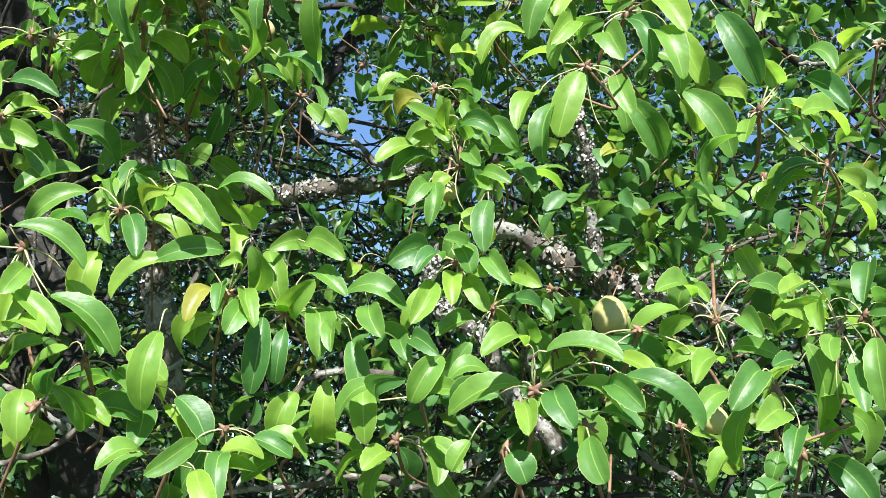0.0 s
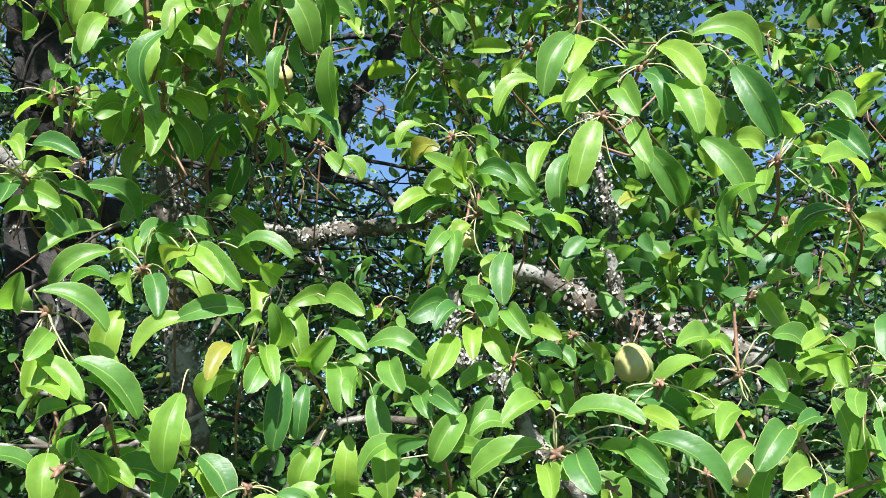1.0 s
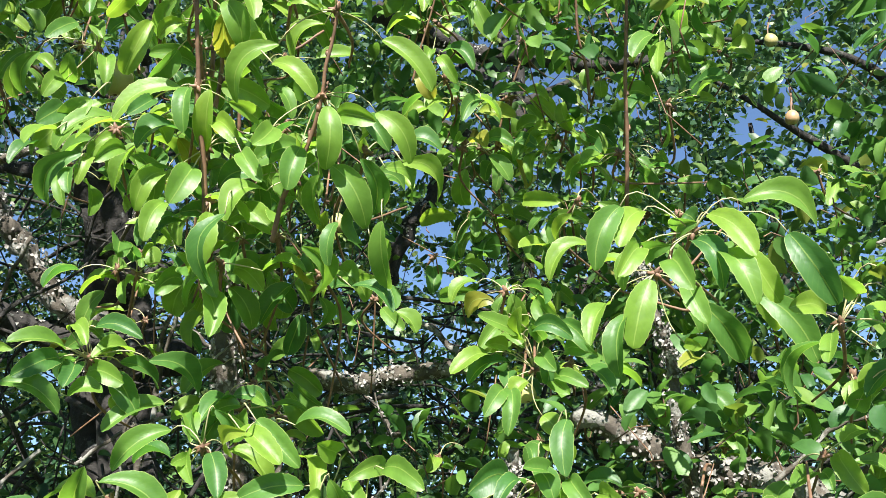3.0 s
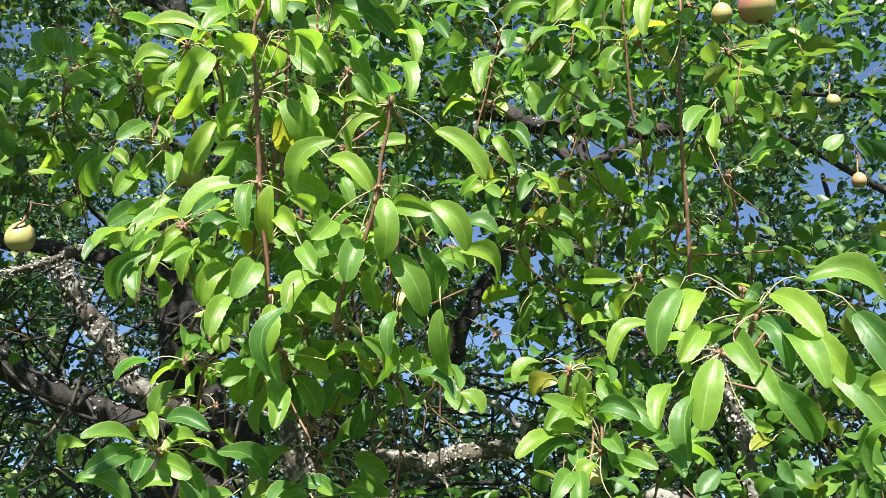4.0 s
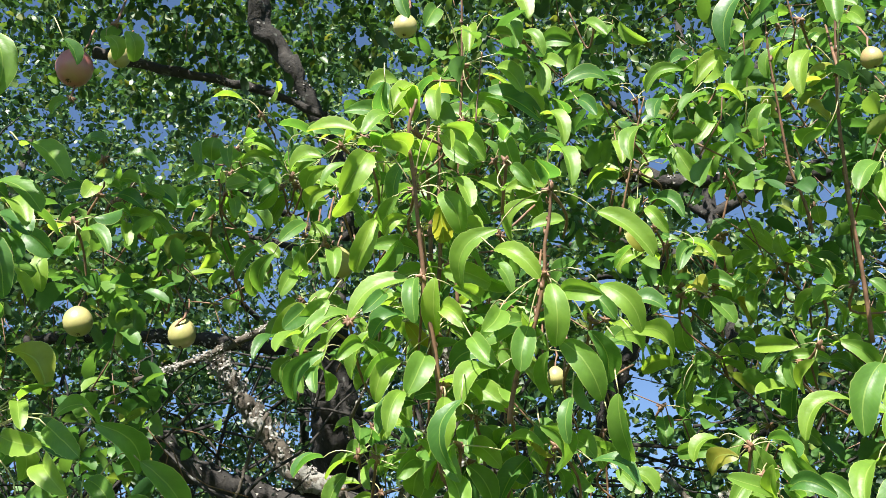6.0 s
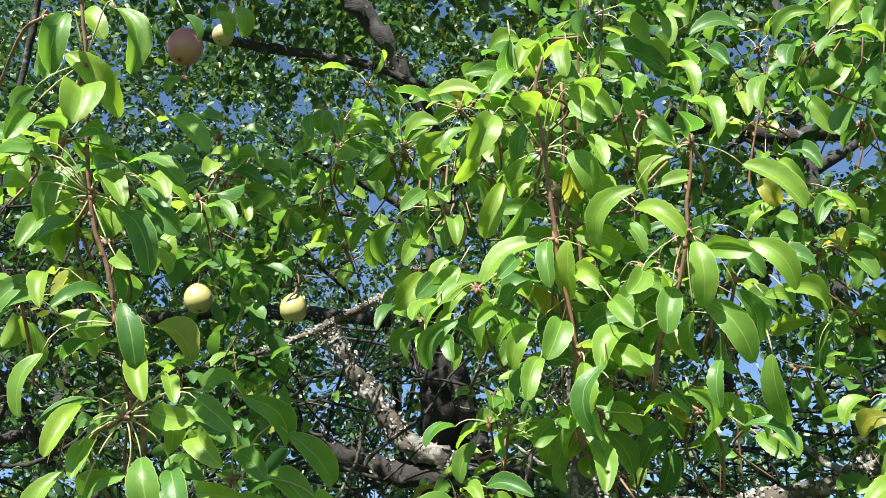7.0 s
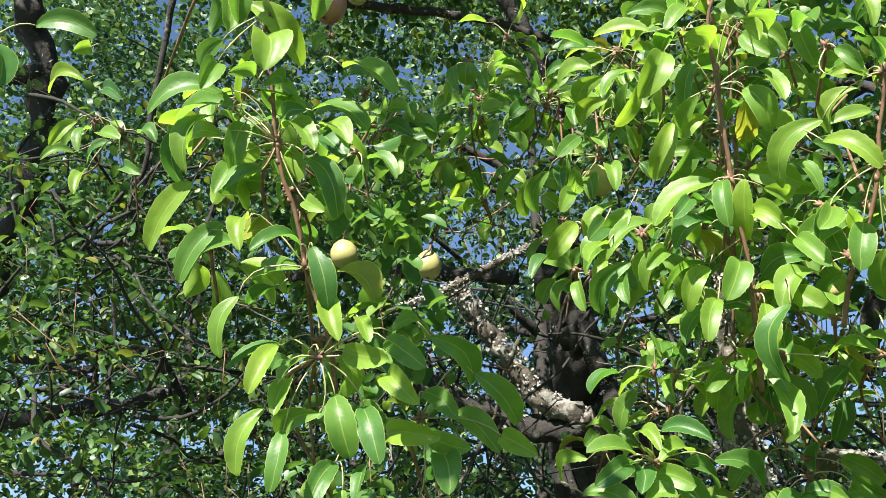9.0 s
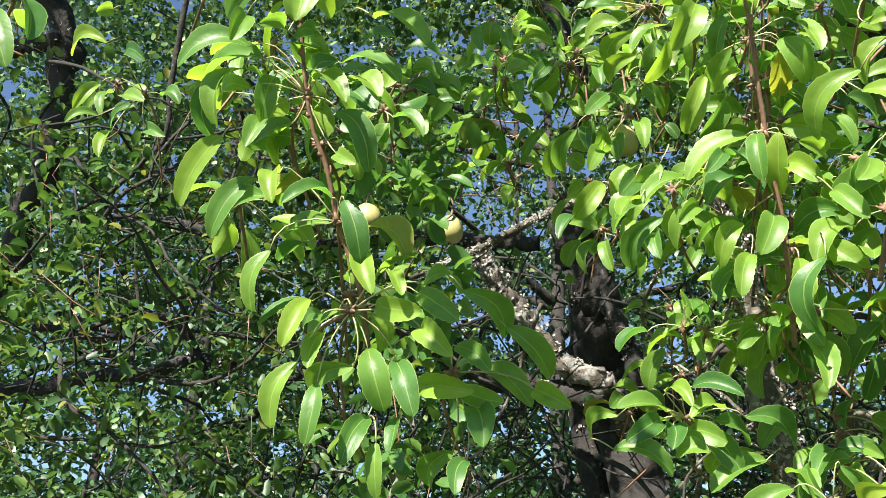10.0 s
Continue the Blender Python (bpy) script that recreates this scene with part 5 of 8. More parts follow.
leaf(spur, (-0.459, 0.948, 2.331), (-0.507, 0.905, 2.290), (0.34, -0.82, 0.46), 0.030)
leaf(spur, (-0.518, 0.921, 2.340), (-0.528, 0.885, 2.297), (0.89, -0.44, 0.16), 0.032)
leaf(spur, (-0.504, 0.889, 2.288), (-0.515, 0.850, 2.248), (0.11, -0.73, 0.67), 0.023)
leaf(spur, (-0.455, 0.967, 2.297), (-0.470, 0.924, 2.260), (0.91, -0.40, 0.08), 0.024)
leaf(spur, (-0.491, 0.928, 2.276), (-0.547, 0.958, 2.229), (0.01, -0.83, -0.55), 0.032)
leaf(spur, (-0.505, 0.948, 2.267), (-0.495, 0.921, 2.217), (-0.13, -0.88, 0.45), 0.023)
leaf(spur, (-0.370, 0.982, 2.273), (-0.387, 0.959, 2.213), (0.59, -0.80, 0.13), 0.040)
leaf(spur, (-0.412, 0.993, 2.277), (-0.442, 0.983, 2.219), (0.54, -0.83, -0.14), 0.030)
leaf(spur, (-0.403, 0.984, 2.228), (-0.415, 0.960, 2.166), (0.58, -0.79, 0.19), 0.028)
leaf(spur, (-0.370, 1.019, 2.285), (-0.393, 1.080, 2.274), (-0.48, -0.32, -0.82), 0.026)
leaf(spur, (-0.397, 1.017, 2.174), (-0.401, 1.068, 2.167), (0.61, -0.05, -0.79), 0.020)
leaf(spur, (-0.327, 0.973, 2.359), (-0.308, 1.035, 2.368), (0.87, -0.21, -0.44), 0.026)
leaf(spur, (-0.350, 0.988, 2.337), (-0.307, 0.968, 2.294), (-0.34, -0.93, 0.12), 0.030)
spur = fruit_spur((-0.355, 0.909, 2.481))
leaf(spur, (-0.371, 0.923, 2.449), (-0.404, 0.918, 2.427), (0.41, -0.82, -0.40), 0.021)
leaf(spur, (-0.321, 0.920, 2.476), (-0.303, 0.948, 2.420), (0.19, -0.93, -0.33), 0.037)
leaf(spur, (-0.400, 0.854, 2.518), (-0.435, 0.849, 2.456), (0.60, -0.75, -0.28), 0.042)
leaf(spur, (-0.348, 0.867, 2.511), (-0.360, 0.811, 2.498), (0.74, -0.00, -0.67), 0.032)
leaf(spur, (-0.363, 0.849, 2.571), (-0.414, 0.859, 2.627), (0.28, -0.87, 0.40), 0.031)
leaf(spur, (-0.358, 0.836, 2.563), (-0.339, 0.863, 2.626), (0.37, -0.89, 0.28), 0.028)
leaf(spur, (-0.352, 0.802, 2.585), (-0.372, 0.860, 2.579), (-0.13, -0.14, -0.98), 0.025)
leaf(spur, (-0.351, 0.822, 2.539), (-0.375, 0.785, 2.492), (0.44, -0.81, 0.39), 0.026)
leaf(spur, (-0.413, 0.849, 2.553), (-0.484, 0.836, 2.566), (0.23, -0.92, 0.31), 0.029)
leaf(spur, (-0.306, 0.880, 2.552), (-0.286, 0.939, 2.566), (0.73, -0.09, -0.67), 0.032)
leaf(spur, (-0.301, 0.878, 2.537), (-0.285, 0.865, 2.497), (-0.05, -0.95, 0.30), 0.023)
leaf(spur, (-0.325, 0.926, 2.462), (-0.344, 0.993, 2.444), (0.16, -0.22, -0.96), 0.032)
leaf(spur, (-0.301, 0.918, 2.494), (-0.275, 0.905, 2.431), (0.49, -0.79, 0.38), 0.028)
leaf(spur, (-0.373, 0.894, 2.466), (-0.416, 0.951, 2.449), (-0.56, -0.59, -0.58), 0.029)
leaf(spur, (-0.417, 0.919, 2.456), (-0.453, 0.932, 2.388), (0.46, -0.80, -0.39), 0.034)
leaf(spur, (-0.293, 0.847, 2.584), (-0.290, 0.827, 2.520), (-0.12, -0.95, 0.29), 0.027)
spur = fruit_spur((-0.579, 1.079, 2.546))
leaf(spur, (-0.571, 1.086, 2.534), (-0.554, 1.070, 2.471), (0.35, -0.88, 0.31), 0.029)
leaf(spur, (-0.657, 1.056, 2.532), (-0.706, 1.110, 2.496), (-0.19, -0.66, -0.72), 0.032)
leaf(spur, (-0.619, 1.070, 2.536), (-0.649, 1.127, 2.526), (0.13, -0.10, -0.99), 0.031)
leaf(spur, (-0.630, 1.087, 2.498), (-0.639, 1.053, 2.451), (0.85, -0.49, 0.19), 0.029)
leaf(spur, (-0.536, 1.014, 2.599), (-0.598, 1.058, 2.596), (-0.43, -0.66, -0.62), 0.030)
leaf(spur, (-0.598, 1.046, 2.570), (-0.621, 1.010, 2.520), (0.73, -0.67, 0.15), 0.027)
leaf(spur, (-0.579, 1.066, 2.576), (-0.558, 1.053, 2.541), (0.01, -0.94, 0.34), 0.026)
spur = fruit_spur((-0.305, 0.994, 2.760))
leaf(spur, (-0.308, 1.023, 2.699), (-0.248, 1.027, 2.670), (-0.19, -0.85, -0.49), 0.030)
leaf(spur, (-0.291, 1.016, 2.711), (-0.200, 1.051, 2.659), (0.38, -0.93, 0.04), 0.044)
leaf(spur, (-0.177, 1.025, 2.677), (-0.176, 1.079, 2.682), (0.28, 0.09, -0.96), 0.024)
leaf(spur, (-0.141, 1.042, 2.675), (-0.114, 1.023, 2.622), (-0.18, -0.95, 0.25), 0.025)
leaf(spur, (-0.091, 1.072, 2.711), (-0.161, 1.035, 2.705), (0.46, -0.88, 0.05), 0.032)
leaf(spur, (-0.252, 1.001, 2.744), (-0.213, 0.996, 2.676), (0.06, -0.99, 0.11), 0.032)
leaf(spur, (-0.214, 1.013, 2.749), (-0.189, 1.009, 2.671), (0.62, -0.74, 0.25), 0.033)
leaf(spur, (-0.243, 0.968, 2.813), (-0.213, 0.966, 2.733), (0.51, -0.84, 0.20), 0.034)
leaf(spur, (-0.210, 0.925, 2.822), (-0.179, 0.924, 2.747), (0.35, -0.93, 0.15), 0.033)
leaf(spur, (-0.284, 0.962, 2.804), (-0.279, 0.945, 2.736), (0.03, -0.97, 0.25), 0.028)
leaf(spur, (-0.316, 0.911, 2.809), (-0.326, 0.884, 2.749), (0.77, -0.62, 0.15), 0.033)
leaf(spur, (-0.350, 0.902, 2.863), (-0.354, 0.891, 2.783), (-0.17, -0.98, 0.14), 0.032)
leaf(spur, (-0.261, 1.045, 2.649), (-0.249, 1.072, 2.586), (0.17, -0.92, -0.36), 0.033)
leaf(spur, (-0.199, 1.035, 2.657), (-0.167, 1.027, 2.587), (0.48, -0.82, 0.31), 0.030)
spur = fruit_spur((0.094, 1.296, 2.732))
leaf(spur, (-0.022, 1.253, 2.699), (0.008, 1.282, 2.634), (-0.04, -0.91, -0.42), 0.033)
leaf(spur, (0.048, 1.252, 2.745), (0.009, 1.237, 2.687), (0.48, -0.88, -0.09), 0.029)
leaf(spur, (0.097, 1.233, 2.848), (0.028, 1.225, 2.795), (0.25, -0.95, -0.19), 0.035)
leaf(spur, (0.112, 1.232, 2.803), (0.082, 1.204, 2.737), (0.02, -0.92, 0.38), 0.031)
leaf(spur, (0.138, 1.269, 2.756), (0.111, 1.284, 2.693), (0.09, -0.96, -0.27), 0.037)
leaf(spur, (0.017, 1.190, 2.805), (-0.050, 1.203, 2.788), (-0.13, -0.96, -0.23), 0.028)
leaf(spur, (0.152, 1.181, 2.929), (0.089, 1.198, 2.828), (-0.34, -0.94, 0.06), 0.048)
spur = fruit_spur((0.222, 1.084, 2.646))
leaf(spur, (0.213, 1.081, 2.648), (0.235, 1.086, 2.630), (0.34, -0.93, -0.14), 0.032)
leaf(spur, (0.190, 1.049, 2.665), (0.161, 1.040, 2.585), (-0.23, -0.95, 0.19), 0.034)
leaf(spur, (0.246, 1.145, 2.520), (0.204, 1.110, 2.462), (0.08, -0.88, 0.47), 0.032)
leaf(spur, (0.254, 1.161, 2.519), (0.241, 1.139, 2.452), (-0.45, -0.82, 0.36), 0.029)
leaf(spur, (0.245, 1.017, 2.734), (0.223, 0.997, 2.658), (0.14, -0.97, 0.22), 0.034)
leaf(spur, (0.248, 1.030, 2.699), (0.258, 1.012, 2.659), (-0.64, -0.75, 0.18), 0.024)
leaf(spur, (0.187, 1.102, 2.565), (0.156, 1.146, 2.574), (-0.69, -0.36, -0.62), 0.029)
spur = fruit_spur((-0.078, 1.283, 2.570))
leaf(spur, (-0.119, 1.252, 2.568), (-0.098, 1.274, 2.528), (-0.24, -0.97, -0.01), 0.034)
leaf(spur, (-0.079, 1.259, 2.607), (-0.028, 1.248, 2.559), (-0.04, -0.98, 0.20), 0.028)
leaf(spur, (-0.085, 1.254, 2.595), (-0.057, 1.255, 2.541), (-0.18, -0.98, -0.10), 0.024)
leaf(spur, (-0.024, 1.301, 2.536), (-0.053, 1.268, 2.477), (0.53, -0.82, 0.20), 0.030)
leaf(spur, (-0.091, 1.203, 2.658), (-0.066, 1.223, 2.737), (-0.14, -0.95, 0.29), 0.034)
stem = upright_shoot([(-0.714, 0.454, 2.532), (-0.722, 0.473, 2.494), (-0.725, 0.485, 2.472), (-0.734, 0.501, 2.440), (-0.745, 0.526, 2.392), (-0.754, 0.548, 2.348), (-0.758, 0.561, 2.324), (-0.760, 0.578, 2.294), (-0.758, 0.597, 2.267), (-0.759, 0.616, 2.235), (-0.762, 0.633, 2.205), (-0.759, 0.657, 2.170), (-0.759, 0.682, 2.130), (-0.767, 0.707, 2.084)], 0.0019, 0.0033)
spur = fruit_spur((-0.729, 0.493, 2.456))
leaf(spur, (-0.726, 0.453, 2.492), (-0.745, 0.467, 2.426), (0.76, -0.55, -0.34), 0.032)
leaf(spur, (-0.678, 0.474, 2.496), (-0.668, 0.503, 2.423), (0.86, -0.51, -0.09), 0.032)
leaf(spur, (-0.746, 0.480, 2.465), (-0.721, 0.547, 2.415), (0.70, -0.57, -0.43), 0.035)
leaf(spur, (-0.733, 0.493, 2.422), (-0.710, 0.480, 2.358), (0.66, -0.65, 0.37), 0.049)
leaf(spur, (-0.750, 0.503, 2.375), (-0.740, 0.459, 2.353), (0.96, 0.27, -0.11), 0.020)
leaf(spur, (-0.745, 0.515, 2.378), (-0.747, 0.548, 2.402), (0.97, 0.20, -0.17), 0.019)
leaf(spur, (-0.773, 0.473, 2.420), (-0.836, 0.499, 2.429), (-0.38, -0.70, -0.60), 0.027)
leaf(spur, (-0.793, 0.487, 2.407), (-0.783, 0.462, 2.351), (0.92, -0.27, 0.27), 0.028)
spur = fruit_spur((-0.757, 0.558, 2.330))
leaf(spur, (-0.787, 0.494, 2.367), (-0.852, 0.455, 2.339), (0.51, -0.86, 0.03), 0.032)
leaf(spur, (-0.777, 0.507, 2.355), (-0.862, 0.505, 2.364), (0.06, -0.96, 0.28), 0.034)
leaf(spur, (-0.824, 0.495, 2.344), (-0.863, 0.525, 2.291), (0.25, -0.74, -0.62), 0.029)
leaf(spur, (-0.811, 0.508, 2.355), (-0.834, 0.506, 2.284), (0.17, -0.99, -0.03), 0.030)
leaf(spur, (-0.805, 0.519, 2.333), (-0.874, 0.541, 2.343), (-0.28, -0.95, 0.10), 0.029)
leaf(spur, (-0.793, 0.541, 2.358), (-0.802, 0.539, 2.295), (0.81, -0.57, -0.10), 0.031)
leaf(spur, (-0.779, 0.562, 2.303), (-0.856, 0.581, 2.310), (-0.22, -0.96, 0.17), 0.032)
leaf(spur, (-0.809, 0.548, 2.314), (-0.806, 0.523, 2.260), (0.64, -0.69, 0.35), 0.024)
leaf(spur, (-0.847, 0.526, 2.289), (-0.924, 0.544, 2.231), (0.03, -0.94, -0.34), 0.039)
leaf(spur, (-0.838, 0.572, 2.256), (-0.888, 0.565, 2.190), (0.39, -0.90, -0.19), 0.033)
leaf(spur, (-0.812, 0.568, 2.224), (-0.906, 0.591, 2.208), (-0.26, -0.96, 0.13), 0.039)
leaf(spur, (-0.742, 0.552, 2.340), (-0.689, 0.546, 2.290), (0.42, -0.73, 0.54), 0.029)
leaf(spur, (-0.740, 0.549, 2.348), (-0.693, 0.533, 2.335), (-0.37, -0.90, -0.23), 0.021)
leaf(spur, (-0.732, 0.582, 2.314), (-0.704, 0.610, 2.244), (0.59, -0.80, -0.10), 0.032)
leaf(spur, (-0.729, 0.583, 2.260), (-0.694, 0.576, 2.233), (-0.08, -0.98, 0.16), 0.019)
leaf(spur, (-0.716, 0.565, 2.363), (-0.644, 0.577, 2.318), (0.47, -0.69, 0.55), 0.034)
leaf(spur, (-0.658, 0.545, 2.386), (-0.593, 0.551, 2.329), (0.54, -0.64, 0.55), 0.035)
spur = fruit_spur((-0.756, 0.625, 2.204))
leaf(spur, (-0.734, 0.608, 2.216), (-0.727, 0.635, 2.149), (0.65, -0.73, -0.23), 0.031)
leaf(spur, (-0.741, 0.650, 2.172), (-0.712, 0.638, 2.112), (0.50, -0.77, 0.39), 0.028)
leaf(spur, (-0.823, 0.594, 2.171), (-0.847, 0.603, 2.106), (0.13, -0.97, -0.19), 0.028)
leaf(spur, (-0.769, 0.627, 2.205), (-0.848, 0.642, 2.216), (-0.11, -0.90, 0.42), 0.032)
leaf(spur, (-0.788, 0.560, 2.241), (-0.770, 0.538, 2.189), (0.27, -0.85, 0.46), 0.024)
leaf(spur, (-0.746, 0.600, 2.218), (-0.764, 0.545, 2.191), (0.68, -0.49, 0.55), 0.025)
spur = fruit_spur((-0.759, 0.664, 2.112))
leaf(spur, (-0.789, 0.627, 2.118), (-0.797, 0.602, 2.058), (0.54, -0.80, 0.26), 0.026)
leaf(spur, (-0.779, 0.641, 2.104), (-0.825, 0.663, 2.103), (-0.43, -0.90, -0.12), 0.020)
leaf(spur, (-0.791, 0.657, 2.090), (-0.783, 0.628, 2.040), (0.53, -0.69, 0.49), 0.023)
leaf(spur, (-0.800, 0.631, 2.051), (-0.828, 0.631, 1.983), (0.30, -0.95, -0.12), 0.029)
leaf(spur, (-0.787, 0.650, 2.030), (-0.792, 0.645, 1.965), (0.32, -0.94, 0.05), 0.026)
leaf(spur, (-0.746, 0.681, 2.071), (-0.730, 0.695, 2.004), (0.54, -0.84, -0.05), 0.037)
leaf(spur, (-0.766, 0.683, 2.055), (-0.835, 0.720, 2.026), (-0.30, -0.87, -0.40), 0.034)
leaf(spur, (-0.726, 0.706, 2.062), (-0.695, 0.699, 1.995), (0.39, -0.88, 0.28), 0.032)
leaf(spur, (-0.779, 0.730, 2.012), (-0.783, 0.694, 1.953), (0.77, -0.56, 0.29), 0.029)
leaf(spur, (-0.766, 0.731, 1.982), (-0.768, 0.740, 1.924), (0.15, -0.98, -0.14), 0.024)
leaf(spur, (-0.736, 0.730, 2.007), (-0.725, 0.701, 1.961), (-0.16, -0.85, 0.51), 0.022)
leaf(spur, (-0.738, 0.680, 2.120), (-0.671, 0.673, 2.097), (-0.17, -0.97, -0.19), 0.030)
leaf(spur, (-0.711, 0.667, 2.150), (-0.681, 0.650, 2.109), (0.54, -0.56, 0.62), 0.021)
leaf(spur, (-0.689, 0.690, 2.128), (-0.635, 0.688, 2.086), (-0.01, -1.00, 0.04), 0.029)
leaf(spur, (-0.649, 0.717, 2.133), (-0.640, 0.791, 2.100), (0.76, -0.34, -0.55), 0.032)
leaf(spur, (-0.682, 0.690, 2.136), (-0.677, 0.754, 2.147), (0.78, -0.17, 0.60), 0.026)
leaf(spur, (-0.688, 0.696, 2.090), (-0.640, 0.686, 2.047), (-0.01, -0.98, 0.21), 0.031)
spur = fruit_spur((-0.691, 0.765, 2.060))
leaf(spur, (-0.681, 0.755, 2.086), (-0.630, 0.744, 2.047), (0.07, -0.94, 0.35), 0.026)
leaf(spur, (-0.624, 0.768, 2.103), (-0.606, 0.836, 2.061), (0.85, -0.42, -0.31), 0.033)
leaf(spur, (-0.725, 0.753, 2.042), (-0.650, 0.744, 2.028), (-0.16, -0.96, -0.21), 0.031)
leaf(spur, (-0.689, 0.780, 2.044), (-0.628, 0.770, 2.019), (-0.14, -0.99, 0.04), 0.027)
leaf(spur, (-0.672, 0.777, 2.022), (-0.648, 0.761, 1.971), (0.31, -0.86, 0.41), 0.037)
leaf(spur, (-0.702, 0.786, 1.978), (-0.759, 0.830, 1.951), (-0.25, -0.71, -0.65), 0.031)
leaf(spur, (-0.683, 0.785, 1.966), (-0.675, 0.749, 1.922), (0.62, -0.56, 0.55), 0.024)
leaf(spur, (-0.611, 0.808, 2.041), (-0.563, 0.799, 2.012), (-0.15, -0.99, 0.06), 0.028)
spur = fruit_spur((-0.368, 1.203, 2.015))
leaf(spur, (-0.323, 1.201, 2.017), (-0.376, 1.193, 2.031), (0.34, -0.92, 0.21), 0.027)
leaf(spur, (-0.359, 1.179, 2.013), (-0.396, 1.169, 2.001), (0.04, -0.94, 0.34), 0.031)
leaf(spur, (-0.372, 1.194, 2.020), (-0.397, 1.133, 1.980), (0.17, -0.59, 0.79), 0.031)
leaf(spur, (-0.348, 1.203, 2.030), (-0.320, 1.171, 2.009), (-0.55, -0.74, 0.39), 0.019)
leaf(spur, (-0.369, 1.203, 2.007), (-0.348, 1.172, 1.969), (-0.23, -0.81, 0.53), 0.035)
spur = fruit_spur((-0.663, 1.197, 2.500))
leaf(spur, (-0.675, 1.195, 2.509), (-0.721, 1.180, 2.446), (0.57, -0.79, -0.23), 0.042)
leaf(spur, (-0.721, 1.188, 2.454), (-0.736, 1.144, 2.397), (0.11, -0.80, 0.60), 0.029)
leaf(spur, (-0.710, 1.098, 2.556), (-0.741, 1.135, 2.510), (0.26, -0.65, -0.71), 0.028)
leaf(spur, (-0.600, 1.196, 2.525), (-0.640, 1.192, 2.445), (-0.02, -1.00, 0.06), 0.036)
spur = fruit_spur((-1.395, 0.794, 2.707))
leaf(spur, (-1.411, 0.710, 2.772), (-1.497, 0.701, 2.770), (0.11, -0.99, -0.07), 0.035)
leaf(spur, (-1.387, 0.735, 2.756), (-1.323, 0.734, 2.714), (-0.13, -0.98, -0.18), 0.031)
leaf(spur, (-1.445, 0.734, 2.709), (-1.480, 0.716, 2.657), (0.72, -0.65, -0.24), 0.026)
leaf(spur, (-1.482, 0.767, 2.672), (-1.516, 0.727, 2.645), (0.73, -0.68, 0.09), 0.024)
leaf(spur, (-1.458, 0.786, 2.639), (-1.447, 0.765, 2.571), (0.45, -0.83, 0.33), 0.029)
leaf(spur, (-1.402, 0.822, 2.641), (-1.340, 0.816, 2.607), (-0.04, -0.99, 0.10), 0.028)
leaf(spur, (-1.395, 0.696, 2.832), (-1.386, 0.661, 2.795), (0.97, 0.26, -0.02), 0.029)
leaf(spur, (-1.440, 0.779, 2.708), (-1.370, 0.780, 2.671), (0.22, -0.89, 0.39), 0.032)
spur = fruit_spur((-0.349, 1.047, 2.168))
leaf(spur, (-0.360, 1.056, 2.174), (-0.344, 1.027, 2.113), (-0.25, -0.90, 0.36), 0.028)
leaf(spur, (-0.371, 1.047, 2.132), (-0.346, 1.017, 2.059), (0.39, -0.80, 0.46), 0.033)
spur = fruit_spur((-1.009, 0.346, 2.428))
leaf(spur, (-1.014, 0.342, 2.428), (-0.968, 0.350, 2.351), (0.86, 0.05, 0.51), 0.036)
leaf(spur, (-1.040, 0.336, 2.411), (-1.005, 0.354, 2.332), (0.68, -0.72, 0.14), 0.038)
fruit_spur((-0.768, 1.290, 2.842), more=7)
fruit_spur((-0.879, 1.222, 2.858), more=7)
fruit_spur((-0.800, 1.195, 2.967), more=7)
fruit_spur((-0.973, 1.447, 2.833), more=7)
fruit_spur((-1.123, 1.423, 2.849), more=7)
fruit_spur((-0.079, 1.357, 2.901), more=7)
fruit_spur((-0.121, 1.412, 2.778), more=7)
fruit_spur((-0.073, 1.415, 2.609), more=7)
fruit_spur((-0.061, 1.370, 2.485), more=7)
fruit_spur((-0.977, 1.315, 2.834), more=7)
fruit_spur((-0.953, 1.025, 2.697), more=7)
fruit_spur((-1.107, 1.114, 2.633), more=7)
fruit_spur((-1.112, 1.247, 2.886), more=7)
fruit_spur((-0.897, 1.220, 2.843), more=7)
fruit_spur((-0.781, 1.266, 2.829), more=7)
fruit_spur((0.026, 1.476, 2.645), more=7)
fruit_spur((-0.007, 1.516, 2.564), more=7)
fruit_spur((-0.023, 1.609, 2.468), more=7)
fruit_spur((0.114, 1.461, 2.383), more=7)
fruit_spur((0.159, 1.425, 2.463), more=7)
fruit_spur((0.196, 1.334, 2.432), more=7)
fruit_spur((0.001, 1.300, 2.195), more=7)
fruit_spur((0.009, 1.324, 2.159), more=7)
fruit_spur((-0.136, 1.824, 2.459), more=7)
fruit_spur((0.301, 1.215, 2.671), more=7)
fruit_spur((0.198, 1.479, 2.397), more=7)
fruit_spur((0.122, 1.473, 2.562), more=7)
fruit_spur((0.007, 1.198, 2.746), more=7)
fruit_spur((0.280, 1.314, 2.505), more=7)
fruit_spur((0.199, 1.114, 2.781), more=7)
fruit_spur((-0.629, 1.225, 2.723), more=7)
fruit_spur((-0.759, 1.274, 2.835), more=7)
fruit_spur((-0.848, 1.186, 2.887), more=7)
fruit_spur((-0.714, 1.296, 2.733), more=7)
fruit_spur((-0.964, 1.394, 2.736), more=7)
fruit_spur((-0.572, 1.267, 2.715), more=7)
fruit_spur((-0.551, 1.165, 2.218), more=7)
fruit_spur((-0.928, 0.940, 2.644), more=7)
fruit_spur((-0.457, 1.174, 2.430), more=7)
fruit_spur((-0.380, 1.048, 1.752), more=7)
fruit_spur((-0.335, 1.108, 1.727), more=7)
